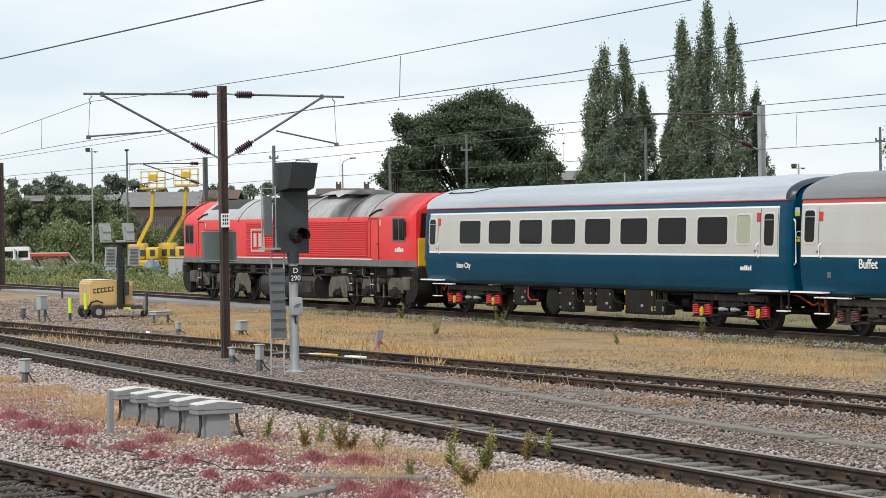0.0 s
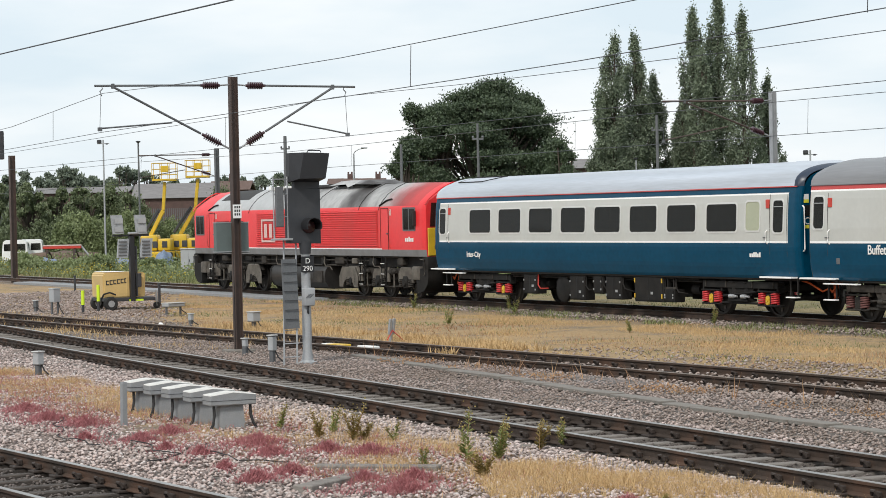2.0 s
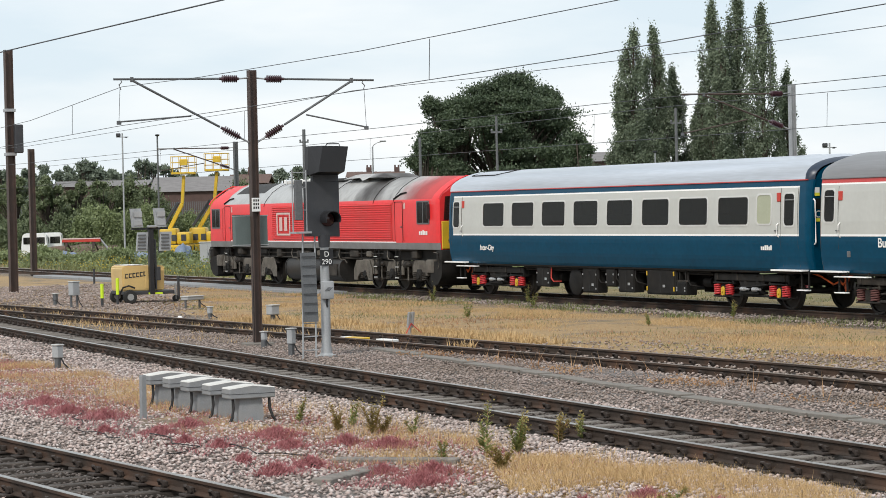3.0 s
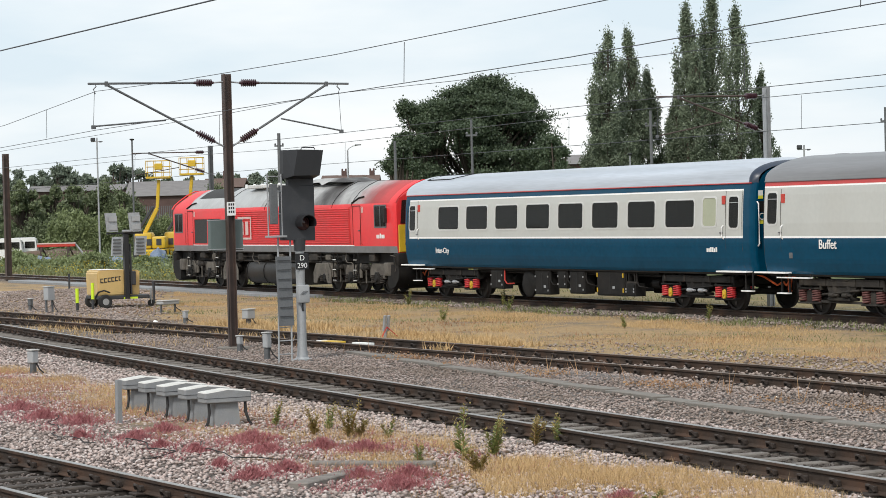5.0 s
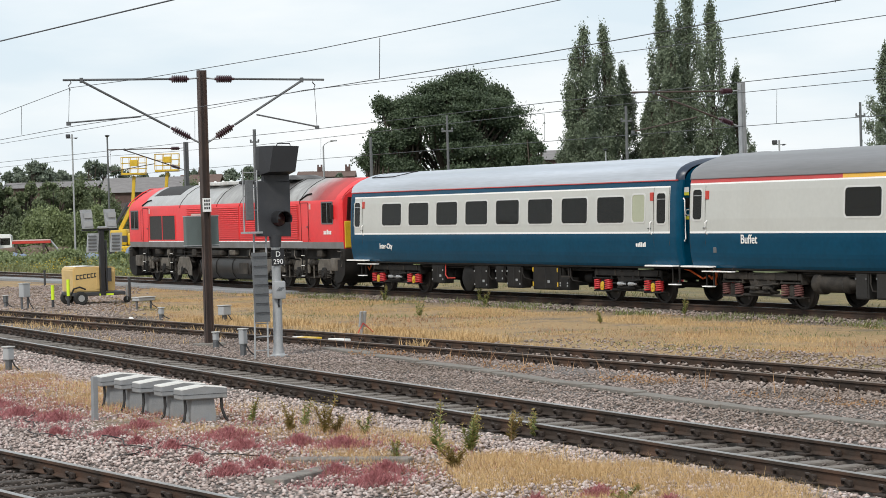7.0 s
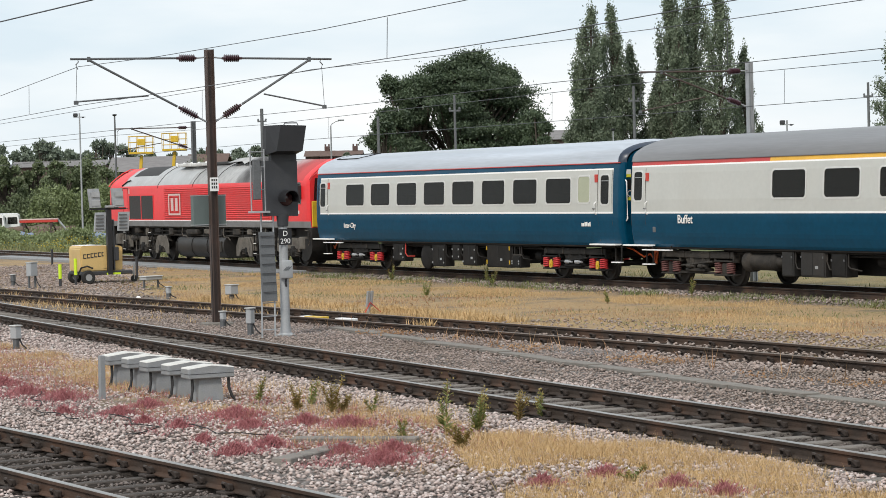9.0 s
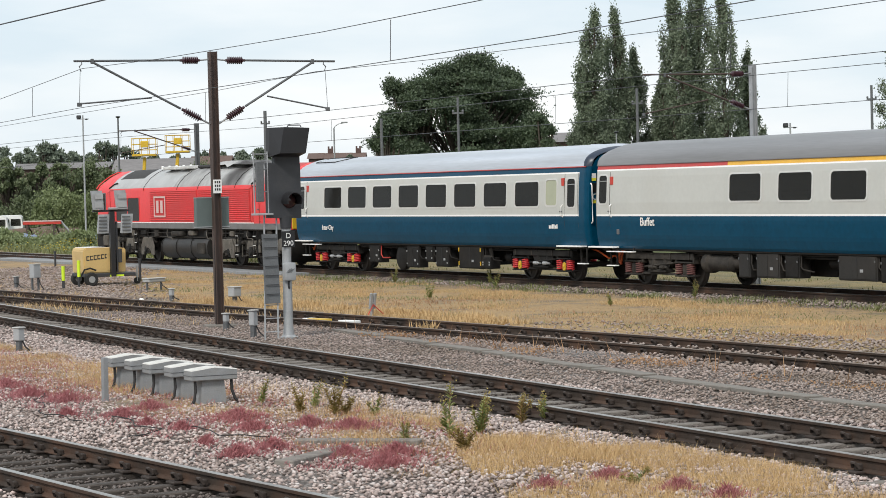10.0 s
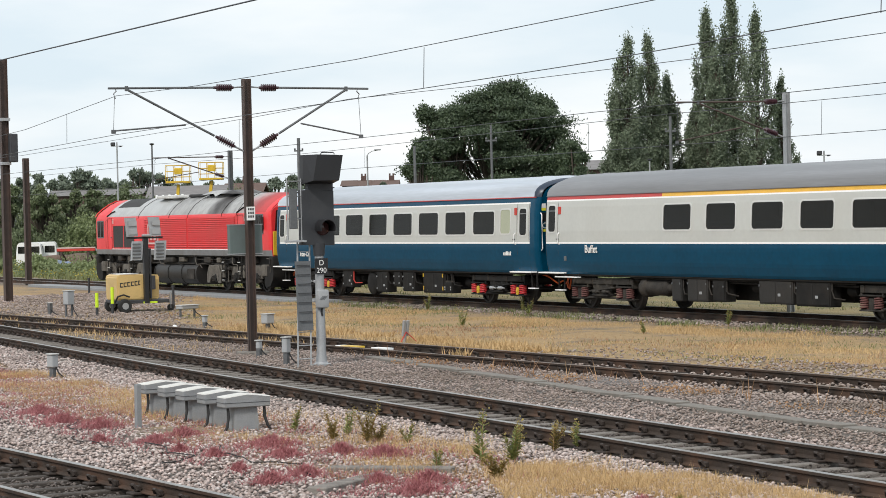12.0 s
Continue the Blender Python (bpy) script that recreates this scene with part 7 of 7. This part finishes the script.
        for j in range(5 if not up else 2):
            zz = z0 + 0.06 + j * (0.11 if not up else 0.28)
            part("louvre", B(0.805, 0.825, y + 0.04, y + 0.32, zz, zz + (0.05 if not up else 0.18), r=0.004), M_PLASTICGREY if up else M_GALVDARK, fl)
    return g


lighting_tower()
for x, y, h, m in ((-73.8, 23.1, 0.62, M_HIVIS), (-75.0, 24.0, 0.75, M_HIVIS), (-78.2, 27.2, 0.72, M_HOOD), (-98.5, 30.5, 0.6, M_HOOD)):
    p = thing("guard_post", pose(x, y, GZ), "short post with bright yellow sleeve" if m is M_HIVIS else "short black post in dry grass", "post", "guard posts")
    part("shaft", tube(bmesh.new(), (0, 0, -0.05), (0, 0, h), 0.045, 10), M_SIGNAL, p, smooth=40)
    if m is M_HIVIS:
        part("sleeve", tube(bmesh.new(), (0, 0, h * 0.45), (0, 0, h + 0.12), 0.055, 12), M_HIVIS, p, "bright yellow sleeve", smooth=40)
    else:
        part("cap", tube(bmesh.new(), (0, 0, h - 0.02), (0, 0, h + 0.05), 0.06, 10), M_SIGNAL, p, smooth=40)


# concrete walkway slabs along the yard track
def walkway():
    w = thing("walkway", pose(0, 0, 0), "grey concrete slab walkway beside the yard track", "walkway", kind="structure")
    slab = mesh_of("slab", B(-0.74, 0.74, -0.55, 0.55, -0.12, 0.0, r=0.012), M_CONC)
    rng = random.Random(3)
    for k in range(24):
        part("slab", slab, None, w, at=pose(-78 - 1.5 * k, 32.55, GZ + 0.09 + rng.uniform(-0.01, 0.01), 0, 0, rng.uniform(-0.6, 0.6)))


walkway()


# ---- stones and plants on the ground ----
def zone(rng, n, x0, x1, y0, y1):
    return rng.uniform(x0, x1, n), rng.uniform(y0, y1, n)


def patchy(x, y, scale, seed):
    return np.array([noise.noise(Vector((a * scale, b * scale, seed))) for a, b in zip(x, y)])


OCT_V = [(0.55, 0.05, 0.1), (-0.5, 0.1, -0.05), (0.1, 0.5, 0.05), (-0.05, -0.52, 0.1), (0.08, 0.02, 0.42), (-0.05, 0.0, -0.35)]
OCT_F = [(0, 2, 4), (2, 1, 4), (1, 3, 4), (3, 0, 4), (2, 0, 5), (1, 2, 5), (3, 1, 5), (0, 3, 5)]


def stone_mat(name, dirt, k):
    m, t, b = node_mat(name)
    g, r = t.nodes.new("ShaderNodeNewGeometry"), t.nodes.new("ShaderNodeValToRGB")
    e = r.color_ramp.elements
    e[0].color, e[1].color = (0.19, 0.157, 0.145, 1), (0.63, 0.58, 0.56, 1)
    for p, c in ((0.3, (0.34, 0.275, 0.25)), (0.6, (0.5, 0.415, 0.385)), (0.8, (0.57, 0.445, 0.405))):
        e.new(p).color = (*c, 1)
    t.links.new(g.outputs["Random Per Island"], r.inputs[0])
    n, mx = t.nodes.new("ShaderNodeTexNoise"), t.nodes.new("ShaderNodeMixRGB")
    n.inputs["Scale"].default_value = 0.5
    n.inputs["Detail"].default_value = 5
    t.links.new(g.outputs["Position"], n.inputs["Vector"])
    mr = t.nodes.new("ShaderNodeMapRange")
    mr.inputs[1].default_value, mr.inputs[2].default_value, mr.inputs[3].default_value, mr.inputs[4].default_value = 0.42, 0.68, k, min(1, k + 0.35)
    t.links.new(n.outputs[0], mr.inputs[0])
    t.links.new(mr.outputs[0], mx.inputs[0])
    t.links.new(r.outputs[0], mx.inputs[1])
    mx.inputs[2].default_value = (*dirt, 1)
    t.links.new(mx.outputs[0], b.inputs["Base Color"])
    b.inputs["Roughness"].default_value = 0.9
    return m


M_STONE = stone_mat("ballast_stone", (0.17, 0.13, 0.11), 0.0)
M_STONEDARK = stone_mat("oily_ballast_stone", (0.055, 0.047, 0.041), 0.78)
M_STONED = stone_mat("dirty_ballast_stone", (0.18, 0.14, 0.11), 0.45)


def stones(name, x0, x1, y0, y1, n, size, seed, keep=None, mat=M_STONE):
    rng = np.random.default_rng(seed)
    x, y = zone(rng, n, x0, x1, y0, y1)
    ok = np.ones(n, bool)
    for f in (near_y, mid_y, third_y):
        c = np.array([f(v) for v in x])
        for s in (-0.753, 0.753):
            ok &= np.abs(y - c - s) > 0.13
    if keep is not None:
        ok &= keep(x, y, rng)
    x, y = x[ok], y[ok]
    c = np.array([mid_y(v) for v in x])
    c1 = np.array([near_y(v) for v in x])
    z = GZ + rng.uniform(-0.01, 0.03, len(x)) - 0.018 * (np.abs(y - c) < 0.72) - 0.018 * (np.abs(y - c1) < 0.72) + 0.02 * patchy(x, y, 0.8, 3)
    sc = np.stack([rng.uniform(0.6, 1.3, len(x)), rng.uniform(0.6, 1.3, len(x)), rng.uniform(0.5, 1.0, len(x))], 1) * size
    scatter(name, OCT_V, OCT_F, np.stack([x, y, z], 1), sc, rng.uniform(0, 6.28, len(x)), mat, "loose pale pinkish-grey ballast stones", "ballast", tilt=rng.uniform(-0.6, 0.6, len(x)))


stones("ballast_stones", -45, -17, 4.5, 14.2, 58000, 0.066, 1, lambda x, y, r: np.abs(y - near_y(x)) > 0.75)
stones("dirty_ballast_stones", -32, -17, 5.5, 9.0, 10000, 0.052, 7, lambda x, y, r: np.abs(y - near_y(x)) < 0.8, mat=M_STONEDARK)
stones("ballast_stones", -58, -18, 13.0, 17.2, 24000, 0.072, 2, lambda x, y, r: np.abs(y - mid_y(x)) > 0.85)
stones("dirty_ballast_stones", -58, -18, 13.9, 17.2, 22000, 0.05, 6, lambda x, y, r: np.abs(y - mid_y(x)) < 0.85, mat=M_STONEDARK)
stones("dirty_ballast_stones", -58, -18, 17.0, 21.0, 30000, 0.054, 5, mat=M_STONED)
stones("dirty_ballast_stones", -45, -22, 20.5, 26, 12000, 0.08, 3, lambda x, y, r: r.uniform(size=len(x)) < np.clip((x + 42) / 14, 0.1, 1), mat=M_STONED)
stones("dirty_ballast_stones", -98, -60, 21.5, 32.3, 20000, 0.1, 8, lambda x, y, r: x + 2.9 * y < r.normal(0, 1.5, len(x)), mat=M_STONED)
stones("dirty_ballast_stones", -75, -30, 32.2, 36.6, 8000, 0.1, 4, mat=M_STONED)

M_STRAW = leaf_mat("dry_grass", (0.45, 0.295, 0.137), (0.66, 0.47, 0.245), 0.8, 0.2)
M_STRAWRED = leaf_mat("reddish_dry_grass", (0.28, 0.14, 0.075), (0.5, 0.32, 0.17), 0.8, 0.2)
M_GREENGRASS = leaf_mat("green_grass", (0.1, 0.12, 0.04), (0.26, 0.27, 0.11), 0.7, 0.2)
M_SEDUM = leaf_mat("red_stonecrop", (0.22, 0.05, 0.055), (0.58, 0.25, 0.26), 0.7, 0.25)
M_WEED = leaf_mat("green_weed", (0.15, 0.19, 0.06), (0.46, 0.49, 0.18), 0.6, 0.25)
M_RAGWORT = leaf_mat("yellow_flower", (0.38, 0.28, 0.02), (0.7, 0.55, 0.05), 0.6, 0.1)
BLADE_V = [(-0.012, 0, 0), (0.012, 0, 0), (0.0, 0.75, 0.9)]
BLADE_F = [(0, 1, 2)]


def grass(name, x0, x1, y0, y1, n, height, mat, label, seed, thr=-0.15, scale=0.5, wide=1.0, keep=None):
    rng = np.random.default_rng(seed)
    x, y = zone(rng, n, x0, x1, y0, y1)
    ok = patchy(x, y, scale, seed) + rng.normal(0, 0.12, n) > thr
    for f in (near_y, mid_y, third_y):
        c = np.array([f(v) for v in x])
        ok &= np.abs(np.abs(y - c) - 0.753) > 0.15
    if keep is not None:
        ok &= keep(x, y)
    x, y = x[ok], y[ok]
    h = height * rng.uniform(0.45, 1.25, len(x))
    sc = np.stack([wide * rng.uniform(0.8, 1.6, len(x)), h * rng.uniform(0.4, 1.3, len(x)), h], 1)
    scatter(name, BLADE_V, BLADE_F, np.stack([x, y, np.full(len(x), GZ - 0.02)], 1), sc, rng.uniform(0, 6.28, len(x)), mat, label, "grass")


grass("dry_grass", -95, -26, 23.6, 32.4, 270000, 0.085, M_STRAW, "golden dry grass between the tracks", 21, thr=0.1, scale=0.38, wide=0.34,
      keep=lambda x, y: ((x < -38) | (y > 25.5 + (x + 38) * 0.25)) & (x + 2.8 * y > 0))
grass("dry_grass", -62, -45, 22.0, 24.5, 24000, 0.2, M_STRAW, "golden dry grass beside the siding", 22, thr=0.05, wide=0.75)
grass("dry_grass", -50, -17, 11.3, 13.3, 70000, 0.15, M_STRAW, "pale dry grass beside the main line", 23, thr=0.02, scale=0.45, wide=0.26)
grass("dry_grass", -31, -17, 9.6, 13.2, 100000, 0.14, M_STRAW, "pale dry grass on the ballast", 24, thr=-0.04, scale=0.5, wide=0.24, keep=lambda x, y: y > 11.2 - (x + 22) * 0.35)
grass("dry_grass", -24.6, -17, 12.5, 13.85, 40000, 0.13, M_STRAW, "pale dry grass along the main line rail", 37, thr=-0.08, scale=0.7, wide=0.24)
grass("reddish_grass", -46, -22, 10.4, 13.3, 22000, 0.13, M_STRAWRED, "reddish dry weeds on the ballast", 25, thr=0.05, scale=0.6, wide=0.4)
grass("green_grass", -80, -28, 24.5, 32.0, 22000, 0.08, M_GREENGRASS, "thin green grass among the dry grass", 35, thr=0.2, scale=0.25, wide=0.7)
grass("reddish_grass", -80, -28, 23.0, 31.0, 24000, 0.09, M_STRAWRED, "reddish seed heads among the dry grass", 36, thr=0.2, scale=0.28, wide=0.7)
grass("green_grass", -80, -32, 31.6, 33.2, 8000, 0.16, M_GREENGRASS, "green weeds along the yard track", 26, thr=0.05, scale=0.5, wide=1.0)
grass("green_grass", -120, -32, 36.2, 41.0, 7000, 0.12, M_GREENGRASS, "green weeds behind the yard track", 33, thr=0.05, scale=0.3, wide=1.0)
grass("dry_grass", -90, -50, 17.5, 22.4, 12000, 0.16, M_STRAW, "thin dry grass around the siding rails", 27, thr=0.12, scale=0.5, wide=0.7)
grass("dry_reeds", -34, -17, 13.2, 13.8, 2600, 0.21, M_STRAW, "tall dry stalks along the main line rail", 28, thr=0.1, scale=0.9, wide=0.25)
grass("dry_reeds", -50, -20, 20.1, 20.5, 500, 0.4, M_STRAWRED, "dry stalks along the siding rail", 29, thr=0.15, scale=0.7, wide=0.6)
grass("green_weeds", -175, -92, 37.0, 64.0, 50000, 0.4, M_GREENGRASS, "tall green weeds beyond the yard track", 30, thr=-0.1, scale=0.12, wide=1.5)


def weed_bank(name, n, mat, label, seed, lo, hi, thr, leaf=0.09):
    """Leafy weeds in drifts beyond the yard track."""
    rng = np.random.default_rng(seed)
    x, y = zone(rng, n, -170, -93, 37.5, 64.0)
    ok = (patchy(x, y, 0.16, seed) > thr) & (y < 64)
    x, y = x[ok], y[ok]
    hump = np.clip(patchy(x, y, 0.3, seed + 5) + 0.45, 0.1, 1.0)
    z = GZ + rng.uniform(lo, 1.0, len(x)) * hi * hump
    scatter(name, LEAF_V, LEAF_F, np.stack([x, y, z], 1), rng.uniform(0.6, 1.5, len(x)) * leaf, rng.uniform(0, 6.28, len(x)), mat, label, "weeds", tilt=rng.uniform(-1.2, 1.2, len(x)))


weed_bank("weed_bank", 46000, M_WILLOW, "pale green leafy weeds beyond the yard track", 51, 0.05, 1.15, -0.25)
weed_bank("weed_bank", 26000, M_SHRUB, "dark green leafy weeds beyond the yard track", 52, 0.05, 1.0, 0.0)
weed_bank("weed_flowers", 40000, M_RAGWORT, "yellow flowering weeds beyond the yard track", 53, 0.4, 0.85, 0.0, 0.045)


STRAND_V = [(-0.5, 0, 0), (0.5, 0, 0), (0.0, 0.35, 0.6), (0.3, 0.8, 1.0)]
STRAND_F = [(0, 1, 2), (1, 3, 2)]


def tuft_clump(name, x, y, r, h, n, mat, label, category, seed, group, leaf=0.035):
    """A low feathery plant: thin strands fanning out from a mound, with tiny leaves on them."""
    rng = np.random.default_rng(seed)
    a, q = rng.uniform(0, 6.283, n), np.abs(rng.normal(0, 0.62, n))
    px, py = r * q * np.cos(a), r * q * np.sin(a)
    pz = h * np.clip(1 - q ** 1.5, 0.0, 1) * rng.uniform(0.0, 0.7, n)
    ln = rng.uniform(0.3, 1.4, n) * leaf * 2.0
    sc = np.stack([np.full(n, leaf * 0.3), ln, ln * rng.uniform(0.7, 1.5, n)], 1)
    ob = scatter(name, STRAND_V, STRAND_F, np.stack([px, py, pz], 1), sc, rng.uniform(0, 6.28, n), mat, label, category)
    ob["group"] = group
    ob.matrix_world = pose(x, y, GZ)


MAIN_SEDUM = [(-33.09, 10.35, 0.5), (-30.31, 10.24, 0.3), (-31.03, 10.89, 0.34), (-28.14, 10.28, 0.18), (-28.84, 11.3, 0.5), (-27.52, 10.96, 0.3), (-24.91, 9.75, 0.28), (-25.34, 10.35, 0.27), (-28.94, 10.11, 0.15),
              (-26.34, 9.92, 0.13), (-26.75, 11.97, 0.42), (-27.51, 11.72, 0.28), (-24.19, 10.74, 0.22), (-23.89, 11.21, 0.34), (-26.93, 14.62, 0.14), (-20.54, 11.96, 0.2), (-20.31, 11.12, 0.18),
              (-19.38, 12.04, 0.22), (-18.62, 12.1, 0.22), (-23.01, 10.69, 0.36), (-34.45, 10.2, 0.42), (-36.19, 10.36, 0.45), (-31.05, 9.71, 0.13)]
SED = "crimson stonecrop cushion growing on ballast"
for k, (x, y, r) in enumerate(MAIN_SEDUM):
    tuft_clump("stonecrop", x, y, r, 0.1 + 0.2 * r, int(350 + 2600 * r), M_SEDUM, SED, "plant", 300 + k, "stonecrop cushions", leaf=0.026)
rng0 = np.random.default_rng(9)
sx, sy = zone(rng0, 30000, -48, -23, 8.6, 13.0)
keep0 = (patchy(sx, sy, 0.8, 12) + rng0.normal(0, 0.2, len(sx)) > np.where(sx < -33, -0.02, 0.1)) & (sy > 9.6 + (sx + 30) * 0.02)
sx, sy = sx[keep0], sy[keep0]
scatter("stonecrop_carpet", STRAND_V, STRAND_F, np.stack([sx, sy, GZ + rng0.uniform(-0.01, 0.04, len(sx))], 1), np.stack([np.full(len(sx), 0.011), rng0.uniform(0.03, 0.08, len(sx)), rng0.uniform(0.03, 0.07, len(sx))], 1), rng0.uniform(0, 6.28, len(sx)), M_SEDUM,
        "thin carpet of crimson stonecrop over stones", "plant")


M_WEEDBROWN = leaf_mat("browning_weed", (0.2, 0.15, 0.05), (0.44, 0.35, 0.12), 0.7, 0.2)
BLADELEAF_V = [(-0.12, 0, 0), (0.12, 0, 0), (0.16, 0.6, 0.45), (0.0, 1.0, 0.55), (-0.16, 0.6, 0.45)]
BLADELEAF_F = [(0, 1, 2, 3, 4)]


def stalk_weed(x, y, h, r, seed, mat=M_WEED, stems=3, label="upright leafy green weed in dry grass"):
    """Upright stems with narrow leaves all round them, bushier and browner at the tips."""
    rng = np.random.default_rng(seed)
    t = thing("tall_weed", pose(x, y, GZ), label, "plant", "tall weeds")
    bm = bmesh.new()
    pts, size, spin, tops = [], [], [], []
    for i in range(stems):
        a, lean = rng.uniform(0, 6.283), r * rng.uniform(0.3, 1.0)
        hh = h * (1.0 if i == 0 else rng.uniform(0.6, 0.95))
        tip = np.array((lean * math.cos(a), lean * math.sin(a), hh))
        mid = tip * (0.45, 0.45, 0.55)
        pipe(bm, [(0.02 * math.cos(a), 0.02 * math.sin(a), -0.02), mid, tip], 0.005, 4)
        for k in range(46):
            f = 0.12 + 0.88 * (k / 46)
            p = mid * (f / 0.55) if f < 0.55 else mid + (tip - mid) * (f - 0.55) / 0.45
            pts.append(p)
            size.append(rng.uniform(0.06, 0.11) * (1.15 - 0.55 * f) * (h / 0.5) ** 0.4)
            spin.append(rng.uniform(0, 6.283))
        for k in range(34):
            tops.append(tip + rng.normal(0, 1, 3) * (0.022, 0.022, 0.05) * (h / 0.4))
    tagged(part("stalk", bm, M_STRAWRED, t), kind="stuff")
    scatter("leaves", BLADELEAF_V, BLADELEAF_F, pts, np.array(size), np.array(spin), mat, "", "", kind="", parent=t)
    scatter("seed_head", LEAF_V, LEAF_F, tops, rng.uniform(0.012, 0.024, len(tops)), rng.uniform(0, 6.28, len(tops)), M_WEEDBROWN, "", "", tilt=rng.uniform(-1.2, 1.2, len(tops)), kind="stuff", parent=t)


for k, (x, y, h, brown, stems) in enumerate(((-30.71, 12.38, 0.33, 0, 2), (-29.16, 12.31, 0.36, 1, 3), (-29.66, 12.72, 0.33, 0, 2), (-28.4, 12.48, 0.46, 1, 3), (-28.1, 12.91, 0.24, 0, 2), (-25.05, 11.87, 0.22, 0, 2),
                                             (-25.15, 12.49, 0.62, 0, 2), (-25.17, 12.92, 0.46, 0, 5), (-23.67, 11.95, 0.26, 1, 6), (-25.96, 13.88, 0.34, 1, 3), (-26.09, 14.32, 0.32, 0, 3), (-20.0, 11.94, 0.17, 0, 3), (-28.54, 12.68, 0.3, 1, 3))):
    stalk_weed(x, y, h, 0.1 + 0.015 * stems, 400 + k, M_WEEDBROWN if brown else M_WEED, stems, "browning upright weed in dry grass" if brown else "upright leafy green weed in dry grass")
for k, (x, y, h) in enumerate(((-56.5, 27.6, 0.5), (-67.5, 31.8, 0.45), (-61.5, 32.2, 0.4), (-51.0, 32.3, 0.4), (-64.0, 33.3, 0.55), (-49.5, 29.0, 0.3), (-28.5, 22.9, 0.35))):
    stalk_weed(x, y, h, 0.2, 500 + k)

rng1 = np.random.default_rng(19)
wx, wy = zone(rng1, 5000, -48, -22, 19.6, 20.6)
wk = patchy(wx, wy, 0.5, 31) > 0.12
wx, wy = wx[wk], wy[wk]
scatter("stonecrop_carpet", LEAF_V, LEAF_F, np.stack([wx, wy, GZ + rng1.uniform(0.01, 0.1, len(wx))], 1), rng1.uniform(0.015, 0.04, len(wx)), rng1.uniform(0, 6.28, len(wx)), M_STRAWRED,
        "rusty red low weeds beside the siding rail", "plant", tilt=rng1.uniform(-1.2, 1.2, len(wx)))


# ---- what moves ----
# seconds and metres travelled by the train
RUN = [(0, 0.0), (0.5, 0.01), (1.0, 0.03), (1.5, 0.07), (2.0, 0.14), (2.5, 0.29), (3.0, 0.5), (3.5, 0.76), (4.0, 1.08), (4.5, 1.45), (5.0, 1.88), (5.5, 2.37),
       (6.0, 2.92), (6.5, 3.52), (7.0, 4.18), (7.5, 4.91), (8.0, 5.7), (8.5, 6.55), (9.0, 7.46), (9.5, 8.44), (10.0, 9.49), (10.5, 10.61), (11.0, 11.79),
       (11.5, 13.03), (12.0, 14.33)]


def travelled(t):
    return float(np.interp(t, [r[0] for r in RUN], [r[1] for r in RUN]))


def on_track(x, a, b):
    """Pose of a vehicle whose bogie pivots, a and b metres from its origin, both stand on the yard track."""
    ya, yb = train_y(x + a), train_y(x + b)
    turn = math.atan2(yb - ya, b - a)
    return pose(x, ya - a * math.tan(turn), 0, 0, 0, math.degrees(turn))


def motions():
    for vehicle, x, a, b in VEHICLES:
        walk(vehicle, [(t, on_track(x - d, a, b)) for t, d in RUN])
    times = [i * 0.2 for i in range(61)]
    for wheelset, x, y, z, radius in WHEELSETS:
        walk(wheelset, [(t, pose(x, y, z, 0, -math.degrees(travelled(t) / radius), 0)) for t in times])


motions()
